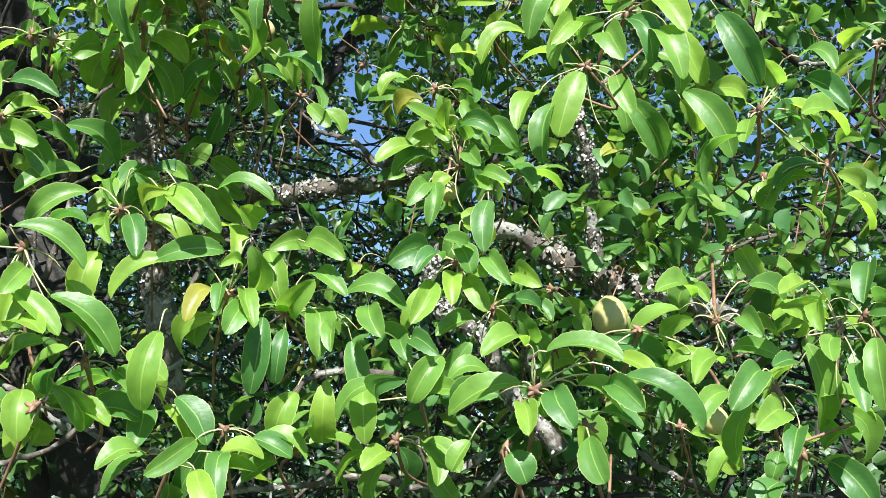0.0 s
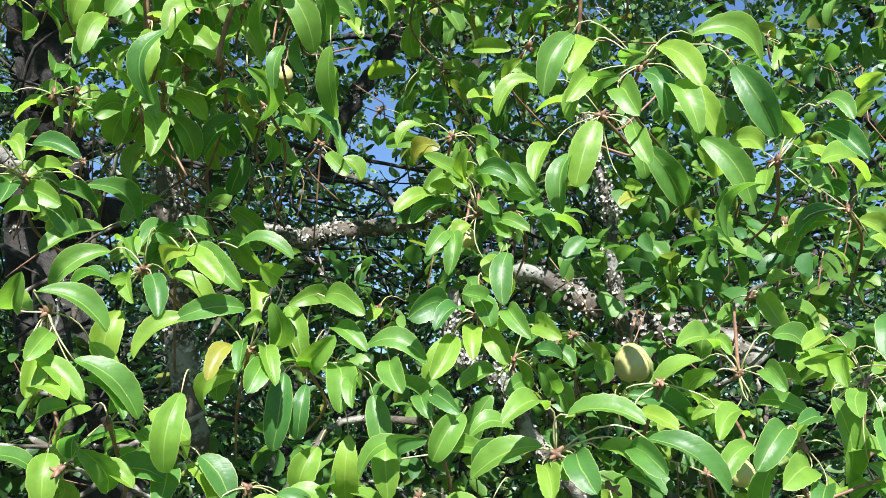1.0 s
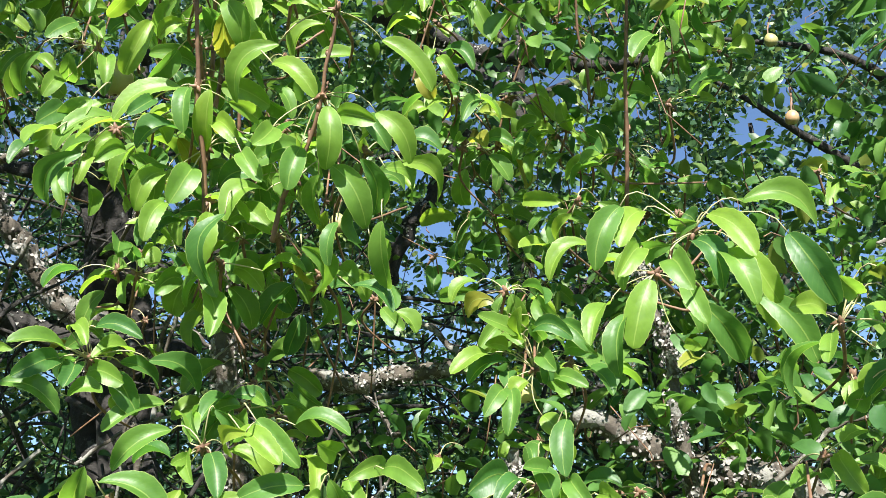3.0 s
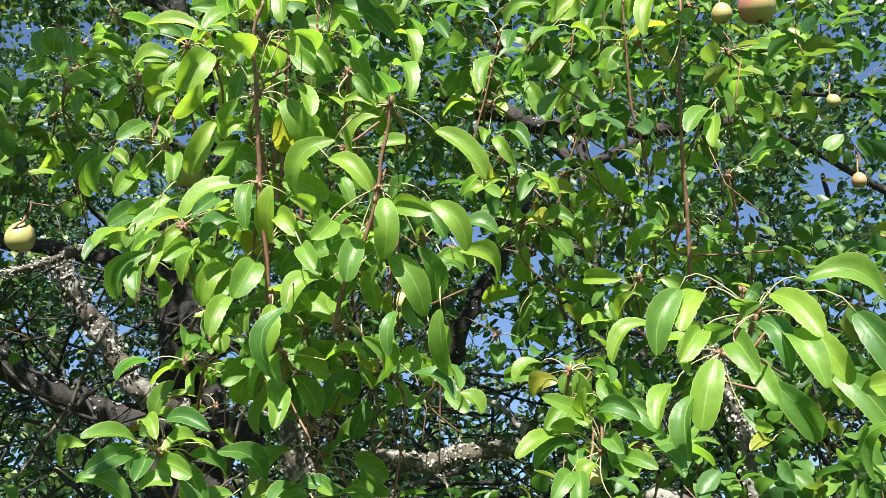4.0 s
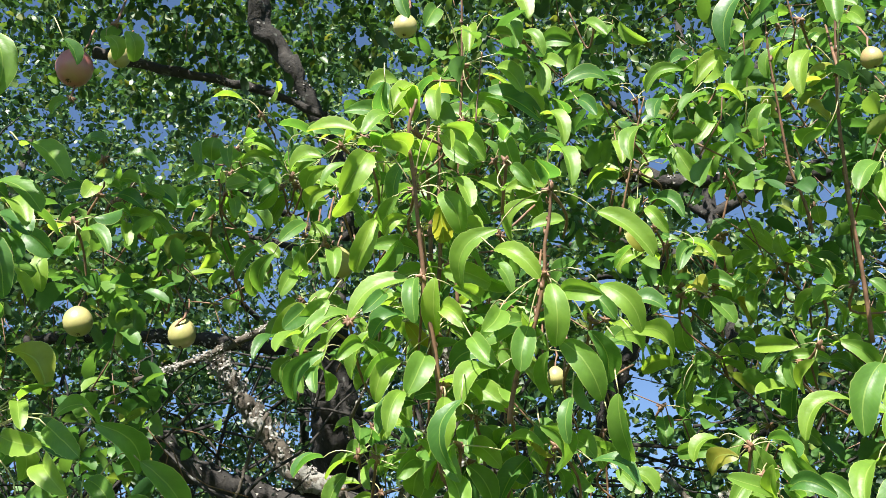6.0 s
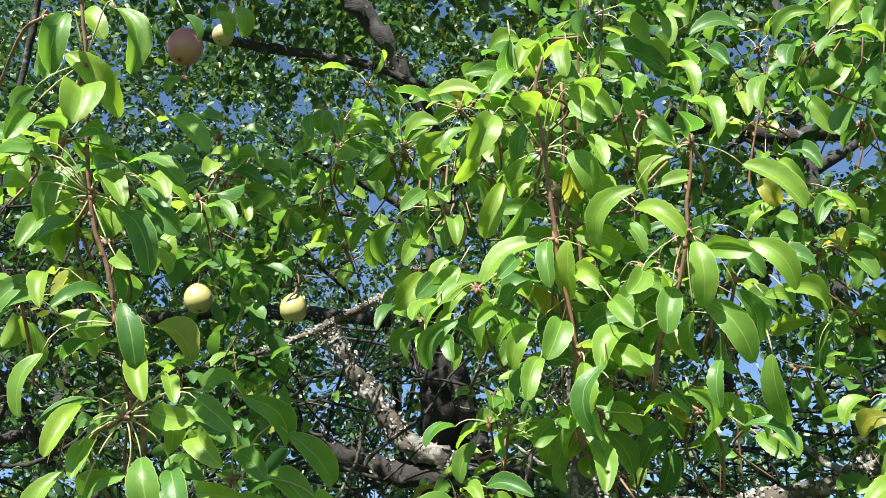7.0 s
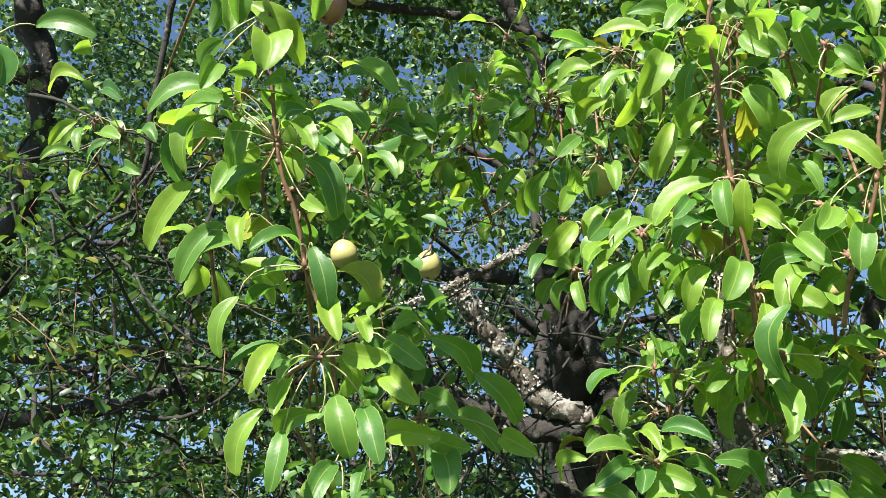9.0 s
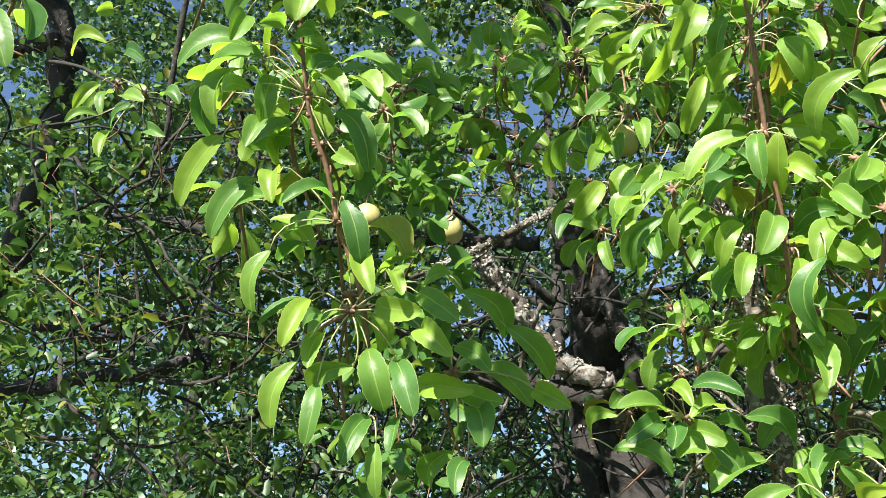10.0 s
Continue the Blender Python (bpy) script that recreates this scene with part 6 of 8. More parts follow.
fruit_spur((-0.237, 1.122, 1.682), more=7)
fruit_spur((-0.167, 1.182, 1.659), more=7)
fruit_spur((-0.286, 1.080, 1.643), more=7)
fruit_spur((-0.038, 1.130, 1.670), more=7)
fruit_spur((-0.413, 1.010, 1.699), more=7)
fruit_spur((0.488, 1.055, 1.802), more=7)
fruit_spur((0.399, 1.040, 1.654), more=7)
fruit_spur((-0.343, 0.888, 2.559), more=7)
fruit_spur((-0.364, 0.953, 2.445), more=7)
fruit_spur((-0.366, 1.010, 2.316), more=7)
fruit_spur((-0.377, 1.056, 2.237), more=7)
fruit_spur((-0.403, 1.101, 2.191), more=7)
fruit_spur((-0.219, 0.996, 2.315), more=7)
fruit_spur((-0.252, 1.036, 2.273), more=7)
fruit_spur((-0.287, 1.075, 2.213), more=7)
fruit_spur((-0.330, 1.059, 2.702), more=7)
fruit_spur((-0.352, 1.101, 2.625), more=7)
fruit_spur((-0.449, 1.022, 2.372), more=7)
fruit_spur((-0.506, 1.030, 2.369), more=7)
fruit_spur((-0.330, 1.070, 2.336), more=7)
fruit_spur((-0.160, 1.033, 2.304), more=7)
fruit_spur((-0.194, 1.065, 2.275), more=7)
fruit_spur((-0.353, 1.127, 2.233), more=7)
fruit_spur((-0.438, 0.946, 2.575), more=7)
fruit_spur((-0.496, 0.964, 2.635), more=7)
fruit_spur((-0.250, 1.163, 2.189), more=7)
fruit_spur((-0.351, 1.038, 2.434), more=7)
fruit_spur((-0.284, 1.066, 2.616), more=7)
fruit_spur((-0.820, 0.557, 2.423), more=7)
fruit_spur((-0.840, 0.579, 2.371), more=7)
fruit_spur((-0.904, 0.614, 2.262), more=7)
fruit_spur((-0.787, 0.620, 2.309), more=7)
fruit_spur((-0.793, 0.702, 2.152), more=7)
fruit_spur((-0.764, 0.599, 2.382), more=7)
stem = upright_shoot([(-0.358, 0.977, 2.657), (-0.373, 1.008, 2.586), (-0.381, 1.035, 2.530), (-0.390, 1.061, 2.473), (-0.404, 1.092, 2.402), (-0.418, 1.131, 2.317)], 0.0025, 0.0045)
stem = upright_shoot([(-0.338, 0.967, 2.629), (-0.351, 0.997, 2.560), (-0.363, 1.021, 2.505), (-0.369, 1.044, 2.456), (-0.388, 1.071, 2.387), (-0.412, 1.107, 2.297)], 0.002, 0.004)
spur = fruit_spur((-0.922, 0.573, 2.456))
leaf(spur, (-0.924, 0.567, 2.434), (-0.989, 0.598, 2.419), (-0.32, -0.86, -0.40), 0.029)
spur = fruit_spur((-1.533, 0.825, 2.795))
leaf(spur, (-1.539, 0.825, 2.778), (-1.528, 0.804, 2.709), (0.22, -0.93, 0.31), 0.029)
spur = fruit_spur((-0.951, 1.003, 2.670))
leaf(spur, (-0.948, 1.025, 2.655), (-0.894, 1.052, 2.646), (0.45, -0.89, 0.03), 0.023)
leaf(spur, (-0.947, 0.997, 2.680), (-0.881, 0.998, 2.639), (0.19, -0.94, 0.30), 0.031)
leaf(spur, (-0.944, 1.031, 2.646), (-0.920, 1.016, 2.584), (0.80, -0.44, 0.41), 0.028)
spur = fruit_spur((-0.839, 1.105, 2.854))
leaf(spur, (-0.851, 1.121, 2.817), (-0.836, 1.102, 2.852), (0.61, -0.72, -0.31), 0.049)
leaf(spur, (-0.859, 1.099, 2.851), (-0.845, 1.085, 2.778), (-0.15, -0.98, 0.15), 0.030)
leaf(spur, (-0.821, 1.127, 2.835), (-0.800, 1.109, 2.776), (0.19, -0.92, 0.35), 0.027)
spur = fruit_spur((-0.839, 1.157, 2.762))
leaf(spur, (-0.801, 1.143, 2.813), (-0.746, 1.171, 2.810), (0.33, -0.81, -0.48), 0.026)
leaf(spur, (-0.789, 1.155, 2.770), (-0.823, 1.137, 2.758), (0.07, -1.00, 0.01), 0.033)
leaf(spur, (-0.832, 1.156, 2.768), (-0.821, 1.204, 2.814), (0.61, -0.62, 0.50), 0.027)
leaf(spur, (-0.836, 1.174, 2.755), (-0.809, 1.157, 2.697), (0.29, -0.88, 0.39), 0.026)
spur = fruit_spur((-0.694, 1.151, 2.755))
leaf(spur, (-0.658, 1.113, 2.814), (-0.611, 1.141, 2.824), (0.70, -0.67, -0.26), 0.024)
leaf(spur, (-0.641, 1.151, 2.786), (-0.692, 1.131, 2.783), (0.37, -0.88, -0.30), 0.024)
leaf(spur, (-0.639, 1.144, 2.773), (-0.672, 1.120, 2.764), (0.46, -0.84, -0.30), 0.021)
leaf(spur, (-0.695, 1.136, 2.783), (-0.634, 1.185, 2.804), (0.49, -0.78, 0.40), 0.032)
leaf(spur, (-0.715, 1.151, 2.745), (-0.755, 1.166, 2.783), (0.11, -0.88, 0.46), 0.023)
leaf(spur, (-0.665, 1.186, 2.742), (-0.653, 1.163, 2.681), (0.28, -0.88, 0.39), 0.028)
spur = fruit_spur((-0.725, 1.268, 2.700))
leaf(spur, (-0.719, 1.273, 2.713), (-0.690, 1.283, 2.704), (0.55, -0.78, -0.29), 0.037)
leaf(spur, (-0.770, 1.277, 2.665), (-0.735, 1.297, 2.649), (0.45, -0.86, -0.24), 0.054)
leaf(spur, (-0.802, 1.239, 2.679), (-0.848, 1.234, 2.616), (0.61, -0.77, -0.20), 0.022)
leaf(spur, (-0.726, 1.259, 2.722), (-0.751, 1.252, 2.705), (0.54, -0.72, -0.43), 0.039)
leaf(spur, (-0.742, 1.241, 2.724), (-0.713, 1.223, 2.672), (-0.12, -0.96, 0.27), 0.029)
leaf(spur, (-0.730, 1.274, 2.676), (-0.721, 1.247, 2.616), (0.39, -0.82, 0.42), 0.029)
leaf(spur, (-0.700, 1.306, 2.665), (-0.680, 1.289, 2.602), (0.13, -0.95, 0.29), 0.038)
spur = fruit_spur((-0.593, 1.272, 2.846))
leaf(spur, (-0.576, 1.256, 2.833), (-0.600, 1.255, 2.804), (0.48, -0.76, -0.43), 0.040)
leaf(spur, (-0.605, 1.264, 2.827), (-0.598, 1.298, 2.881), (0.23, -0.83, 0.50), 0.026)
leaf(spur, (-0.597, 1.260, 2.841), (-0.583, 1.242, 2.790), (0.05, -0.94, 0.35), 0.025)
leaf(spur, (-0.572, 1.296, 2.848), (-0.575, 1.272, 2.769), (0.15, -0.95, 0.28), 0.033)
spur = fruit_spur((-0.426, 1.070, 2.719))
leaf(spur, (-0.384, 1.081, 2.741), (-0.363, 1.103, 2.710), (0.12, -0.94, -0.31), 0.044)
leaf(spur, (-0.424, 1.084, 2.718), (-0.404, 1.106, 2.686), (0.33, -0.90, -0.29), 0.039)
leaf(spur, (-0.428, 1.080, 2.704), (-0.439, 1.136, 2.683), (0.09, -0.34, -0.94), 0.026)
spur = fruit_spur((-0.511, 1.343, 2.816))
leaf(spur, (-0.517, 1.345, 2.807), (-0.522, 1.309, 2.748), (0.57, -0.72, 0.39), 0.032)
spur = fruit_spur((-0.280, 1.053, 2.474))
leaf(spur, (-0.271, 1.059, 2.458), (-0.251, 1.141, 2.453), (0.97, -0.24, -0.01), 0.034)
spur = fruit_spur((-0.447, 1.450, 2.702))
leaf(spur, (-0.419, 1.444, 2.713), (-0.401, 1.464, 2.681), (0.38, -0.91, 0.17), 0.034)
leaf(spur, (-0.452, 1.452, 2.690), (-0.460, 1.415, 2.630), (0.49, -0.77, 0.41), 0.031)
spur = fruit_spur((-0.533, 1.341, 2.514))
leaf(spur, (-0.504, 1.371, 2.528), (-0.485, 1.350, 2.469), (-0.02, -0.94, 0.33), 0.030)
leaf(spur, (-0.556, 1.312, 2.514), (-0.515, 1.385, 2.549), (0.55, -0.59, 0.60), 0.036)
leaf(spur, (-0.527, 1.364, 2.475), (-0.534, 1.331, 2.409), (0.24, -0.88, 0.41), 0.030)
spur = fruit_spur((-0.619, 1.190, 2.447))
leaf(spur, (-0.586, 1.187, 2.459), (-0.628, 1.176, 2.414), (0.44, -0.89, -0.08), 0.026)
leaf(spur, (-0.612, 1.182, 2.479), (-0.572, 1.199, 2.456), (0.24, -0.96, 0.16), 0.031)
leaf(spur, (-0.624, 1.188, 2.427), (-0.635, 1.169, 2.366), (0.31, -0.92, 0.23), 0.026)
spur = fruit_spur((-0.272, 1.036, 2.350))
leaf(spur, (-0.241, 1.021, 2.337), (-0.214, 1.027, 2.316), (0.36, -0.87, -0.33), 0.029)
leaf(spur, (-0.299, 1.046, 2.333), (-0.301, 1.054, 2.285), (0.06, -0.98, -0.20), 0.042)
leaf(spur, (-0.269, 1.044, 2.330), (-0.257, 1.067, 2.274), (0.06, -0.93, -0.37), 0.028)
spur = fruit_spur((-0.442, 1.514, 2.525))
leaf(spur, (-0.428, 1.532, 2.525), (-0.393, 1.612, 2.540), (0.90, -0.42, 0.16), 0.036)
spur = fruit_spur((-0.809, 0.486, 2.551))
leaf(spur, (-0.810, 0.493, 2.532), (-0.790, 0.492, 2.454), (0.85, -0.48, 0.22), 0.032)
spur = fruit_spur((-0.972, 1.059, 2.750))
leaf(spur, (-0.951, 1.059, 2.739), (-0.891, 1.055, 2.703), (0.09, -0.97, 0.25), 0.028)
spur = fruit_spur((-0.882, 0.854, 2.526))
leaf(spur, (-0.920, 0.806, 2.492), (-0.888, 0.836, 2.461), (0.22, -0.86, -0.47), 0.041)
leaf(spur, (-0.933, 0.857, 2.486), (-0.935, 0.874, 2.430), (0.39, -0.81, -0.43), 0.031)
leaf(spur, (-0.870, 0.851, 2.498), (-0.880, 0.859, 2.471), (0.13, -0.90, -0.41), 0.033)
leaf(spur, (-0.865, 0.858, 2.510), (-0.813, 0.863, 2.462), (0.53, -0.68, 0.50), 0.028)
spur = fruit_spur((-0.382, 0.894, 2.616))
leaf(spur, (-0.362, 0.869, 2.643), (-0.402, 0.854, 2.621), (0.73, -0.69, 0.02), 0.032)
leaf(spur, (-0.348, 0.880, 2.639), (-0.384, 0.886, 2.601), (0.60, -0.63, -0.50), 0.044)
leaf(spur, (-0.396, 0.887, 2.602), (-0.453, 0.917, 2.604), (-0.47, -0.88, -0.11), 0.026)
spur = fruit_spur((-0.598, 1.255, 2.892))
leaf(spur, (-0.643, 1.230, 2.898), (-0.610, 1.244, 2.886), (0.31, -0.81, -0.50), 0.032)
leaf(spur, (-0.620, 1.238, 2.864), (-0.668, 1.219, 2.841), (0.73, -0.64, -0.25), 0.032)
leaf(spur, (-0.622, 1.230, 2.885), (-0.694, 1.169, 2.873), (0.59, -0.75, 0.29), 0.038)
spur = fruit_spur((-0.743, 1.302, 2.583))
leaf(spur, (-0.759, 1.244, 2.611), (-0.737, 1.263, 2.593), (0.11, -0.89, -0.44), 0.037)
leaf(spur, (-0.757, 1.306, 2.581), (-0.769, 1.258, 2.538), (0.93, -0.35, 0.12), 0.042)
spur = fruit_spur((-0.682, 1.209, 2.428))
leaf(spur, (-0.678, 1.205, 2.406), (-0.663, 1.188, 2.342), (-0.23, -0.95, 0.20), 0.028)
spur = fruit_spur((-0.545, 1.298, 2.420))
leaf(spur, (-0.512, 1.334, 2.386), (-0.537, 1.333, 2.325), (-0.19, -0.96, 0.22), 0.043)
leaf(spur, (-0.555, 1.295, 2.403), (-0.574, 1.265, 2.345), (0.61, -0.76, 0.21), 0.028)
spur = fruit_spur((-0.565, 1.530, 2.389))
leaf(spur, (-0.569, 1.534, 2.378), (-0.594, 1.589, 2.367), (-0.47, -0.38, -0.80), 0.025)
spur = fruit_spur((-0.546, 1.587, 2.314))
leaf(spur, (-0.549, 1.609, 2.303), (-0.536, 1.595, 2.250), (0.14, -0.95, 0.27), 0.038)
spur = fruit_spur((-0.722, 1.534, 2.224))
leaf(spur, (-0.718, 1.532, 2.212), (-0.753, 1.515, 2.239), (0.62, -0.78, 0.06), 0.036)
leaf(spur, (-0.730, 1.539, 2.221), (-0.760, 1.568, 2.215), (-0.45, -0.58, -0.67), 0.037)
spur = fruit_spur((-0.409, 1.692, 2.282))
leaf(spur, (-0.406, 1.703, 2.274), (-0.387, 1.674, 2.232), (-0.17, -0.84, 0.51), 0.023)
spur = fruit_spur((-0.280, 1.250, 2.202))
leaf(spur, (-0.277, 1.209, 2.249), (-0.267, 1.212, 2.207), (0.23, -0.95, -0.21), 0.037)
leaf(spur, (-0.264, 1.259, 2.202), (-0.222, 1.325, 2.215), (0.55, -0.48, 0.68), 0.032)
spur = fruit_spur((-0.355, 1.584, 2.511))
leaf(spur, (-0.354, 1.592, 2.495), (-0.359, 1.669, 2.473), (-0.26, -0.28, -0.92), 0.032)
spur = fruit_spur((-0.669, 1.472, 2.379))
leaf(spur, (-0.651, 1.456, 2.381), (-0.635, 1.461, 2.345), (-0.03, -0.99, 0.12), 0.038)
leaf(spur, (-0.670, 1.477, 2.373), (-0.659, 1.458, 2.344), (0.16, -0.81, 0.56), 0.023)
spur = fruit_spur((-0.666, 1.228, 2.424))
leaf(spur, (-0.659, 1.227, 2.402), (-0.627, 1.199, 2.327), (0.88, -0.16, 0.44), 0.035)
spur = fruit_spur((-0.803, 1.582, 2.225))
leaf(spur, (-0.810, 1.554, 2.255), (-0.815, 1.512, 2.218), (0.87, -0.39, 0.32), 0.035)
leaf(spur, (-0.778, 1.584, 2.177), (-0.718, 1.541, 2.156), (-0.52, -0.83, 0.21), 0.031)
spur = fruit_spur((-0.682, 1.543, 2.273))
leaf(spur, (-0.620, 1.555, 2.312), (-0.639, 1.546, 2.326), (0.22, -0.98, -0.02), 0.031)
leaf(spur, (-0.697, 1.535, 2.266), (-0.731, 1.504, 2.244), (0.70, -0.71, -0.10), 0.021)
spur = fruit_spur((-0.215, 1.519, 2.538))
leaf(spur, (-0.204, 1.520, 2.526), (-0.167, 1.486, 2.470), (0.18, -0.78, 0.60), 0.030)
spur = fruit_spur((-0.237, 1.481, 2.309))
leaf(spur, (-0.229, 1.490, 2.296), (-0.196, 1.457, 2.233), (0.58, -0.56, 0.59), 0.031)
spur = fruit_spur((-0.038, 1.632, 2.181))
leaf(spur, (-0.047, 1.590, 2.224), (-0.006, 1.589, 2.197), (-0.15, -0.99, 0.09), 0.040)
leaf(spur, (-0.071, 1.622, 2.181), (-0.093, 1.582, 2.152), (0.77, -0.60, 0.23), 0.025)
leaf(spur, (-0.014, 1.636, 2.162), (-0.013, 1.600, 2.118), (0.04, -0.77, 0.64), 0.038)
spur = fruit_spur((-0.040, 1.519, 2.568))
leaf(spur, (-0.015, 1.520, 2.532), (-0.018, 1.530, 2.478), (0.26, -0.95, 0.17), 0.028)
leaf(spur, (0.000, 1.502, 2.570), (0.021, 1.505, 2.540), (0.38, -0.92, 0.06), 0.030)
leaf(spur, (-0.052, 1.524, 2.564), (-0.080, 1.484, 2.517), (0.17, -0.80, 0.58), 0.027)
spur = fruit_spur((-0.485, 1.653, 2.033))
leaf(spur, (-0.498, 1.666, 2.029), (-0.508, 1.622, 1.998), (0.78, -0.47, 0.41), 0.037)
spur = fruit_spur((-0.152, 1.674, 2.016))
leaf(spur, (-0.160, 1.677, 2.019), (-0.170, 1.639, 1.984), (0.50, -0.65, 0.57), 0.029)
leaf(spur, (-0.144, 1.681, 2.003), (-0.120, 1.652, 1.991), (-0.75, -0.66, 0.09), 0.025)
spur = fruit_spur((0.114, 1.210, 2.292))
leaf(spur, (0.106, 1.216, 2.276), (0.087, 1.274, 2.252), (-0.91, -0.38, -0.15), 0.026)
spur = fruit_spur((0.507, 1.610, 2.345))
leaf(spur, (0.515, 1.620, 2.320), (0.542, 1.571, 2.314), (-0.81, -0.40, -0.42), 0.046)
leaf(spur, (0.502, 1.590, 2.363), (0.469, 1.554, 2.325), (0.49, -0.80, 0.34), 0.025)
spur = fruit_spur((0.535, 1.452, 2.427))
leaf(spur, (0.502, 1.449, 2.435), (0.566, 1.503, 2.440), (0.64, -0.74, -0.20), 0.034)
leaf(spur, (0.559, 1.456, 2.415), (0.532, 1.421, 2.350), (-0.02, -0.88, 0.48), 0.033)
leaf(spur, (0.580, 1.463, 2.412), (0.648, 1.490, 2.425), (0.28, -0.89, 0.37), 0.030)
spur = fruit_spur((0.596, 1.159, 2.189))
leaf(spur, (0.580, 1.159, 2.179), (0.557, 1.213, 2.171), (-0.92, -0.40, 0.01), 0.023)
spur = fruit_spur((0.087, 1.303, 2.078))
leaf(spur, (0.102, 1.306, 2.067), (0.143, 1.270, 2.020), (0.06, -0.76, 0.65), 0.029)
spur = fruit_spur((0.120, 1.717, 1.914))
leaf(spur, (0.169, 1.701, 1.948), (0.205, 1.658, 1.924), (-0.41, -0.68, 0.61), 0.025)
leaf(spur, (0.090, 1.725, 1.916), (0.140, 1.782, 1.908), (0.68, -0.52, 0.51), 0.030)
leaf(spur, (0.147, 1.739, 1.859), (0.184, 1.699, 1.823), (-0.55, -0.78, 0.30), 0.032)
spur = fruit_spur((0.172, 1.359, 1.900))
leaf(spur, (0.139, 1.342, 1.881), (0.167, 1.327, 1.847), (0.09, -0.87, 0.49), 0.026)
leaf(spur, (0.207, 1.366, 1.862), (0.219, 1.362, 1.829), (-0.24, -0.97, 0.09), 0.031)
leaf(spur, (0.186, 1.371, 1.888), (0.229, 1.434, 1.859), (0.74, -0.63, -0.25), 0.033)
spur = fruit_spur((0.246, 1.500, 1.823))
leaf(spur, (0.221, 1.499, 1.806), (0.162, 1.449, 1.789), (0.56, -0.76, 0.32), 0.031)
leaf(spur, (0.269, 1.514, 1.830), (0.305, 1.475, 1.802), (-0.65, -0.74, 0.20), 0.025)
spur = fruit_spur((0.375, 1.748, 1.852))
leaf(spur, (0.342, 1.752, 1.780), (0.371, 1.729, 1.736), (-0.50, -0.85, 0.14), 0.053)
leaf(spur, (0.386, 1.738, 1.855), (0.411, 1.686, 1.858), (-0.89, -0.42, 0.18), 0.023)
spur = fruit_spur((0.465, 1.701, 2.026))
leaf(spur, (0.459, 1.714, 1.982), (0.438, 1.723, 1.923), (0.17, -0.99, 0.00), 0.048)
leaf(spur, (0.439, 1.713, 1.959), (0.478, 1.701, 1.951), (-0.38, -0.92, -0.03), 0.025)
leaf(spur, (0.467, 1.715, 2.008), (0.429, 1.680, 1.960), (0.22, -0.87, 0.44), 0.032)
leaf(spur, (0.505, 1.724, 1.951), (0.521, 1.681, 1.922), (-0.59, -0.59, 0.55), 0.022)
leaf(spur, (0.413, 1.673, 2.086), (0.372, 1.638, 2.046), (0.41, -0.85, 0.34), 0.031)
spur = fruit_spur((0.431, 1.774, 1.772))
leaf(spur, (0.436, 1.770, 1.764), (0.468, 1.823, 1.747), (0.49, -0.52, -0.70), 0.031)
spur = fruit_spur((0.633, 1.670, 1.981))
leaf(spur, (0.581, 1.669, 1.930), (0.629, 1.651, 1.892), (-0.43, -0.85, 0.30), 0.036)
leaf(spur, (0.617, 1.644, 1.976), (0.590, 1.644, 1.929), (-0.45, -0.88, 0.13), 0.042)
leaf(spur, (0.634, 1.669, 2.012), (0.657, 1.661, 1.987), (-0.08, -0.98, 0.16), 0.028)
leaf(spur, (0.599, 1.664, 1.995), (0.653, 1.638, 1.968), (-0.62, -0.78, -0.08), 0.025)
leaf(spur, (0.631, 1.666, 1.963), (0.643, 1.622, 1.944), (-0.91, -0.34, 0.23), 0.030)
leaf(spur, (0.589, 1.651, 1.982), (0.622, 1.618, 1.944), (-0.64, -0.76, 0.11), 0.024)
leaf(spur, (0.619, 1.665, 2.026), (0.599, 1.641, 1.969), (-0.17, -0.88, 0.44), 0.031)
leaf(spur, (0.641, 1.675, 1.934), (0.652, 1.630, 1.916), (-0.91, -0.34, 0.24), 0.041)
leaf(spur, (0.709, 1.641, 1.947), (0.724, 1.595, 1.928), (-0.91, -0.37, 0.16), 0.026)
spur = fruit_spur((0.367, 1.685, 2.064))
leaf(spur, (0.358, 1.680, 2.063), (0.399, 1.673, 2.039), (-0.52, -0.85, 0.01), 0.033)
leaf(spur, (0.393, 1.670, 2.102), (0.370, 1.715, 2.115), (-0.90, -0.43, -0.10), 0.031)
leaf(spur, (0.329, 1.691, 2.038), (0.296, 1.651, 2.019), (0.72, -0.67, 0.16), 0.025)
leaf(spur, (0.368, 1.702, 2.040), (0.383, 1.663, 1.999), (-0.57, -0.69, 0.45), 0.032)
spur = fruit_spur((0.365, 1.701, 2.012))
leaf(spur, (0.395, 1.701, 2.024), (0.426, 1.692, 2.014), (0.03, -0.89, 0.45), 0.031)
leaf(spur, (0.362, 1.709, 2.017), (0.394, 1.700, 1.962), (-0.30, -0.93, 0.23), 0.042)
leaf(spur, (0.337, 1.714, 1.967), (0.355, 1.712, 1.915), (0.05, -0.91, 0.41), 0.047)
leaf(spur, (0.359, 1.701, 1.997), (0.333, 1.662, 1.948), (0.17, -0.81, 0.56), 0.027)
spur = fruit_spur((0.192, 1.661, 2.117))
leaf(spur, (0.184, 1.663, 2.110), (0.159, 1.624, 2.079), (0.57, -0.71, 0.41), 0.025)
spur = fruit_spur((0.343, 1.342, 1.700))
leaf(spur, (0.357, 1.339, 1.691), (0.416, 1.395, 1.667), (0.72, -0.61, 0.34), 0.034)
spur = fruit_spur((-0.234, 1.124, 2.899))
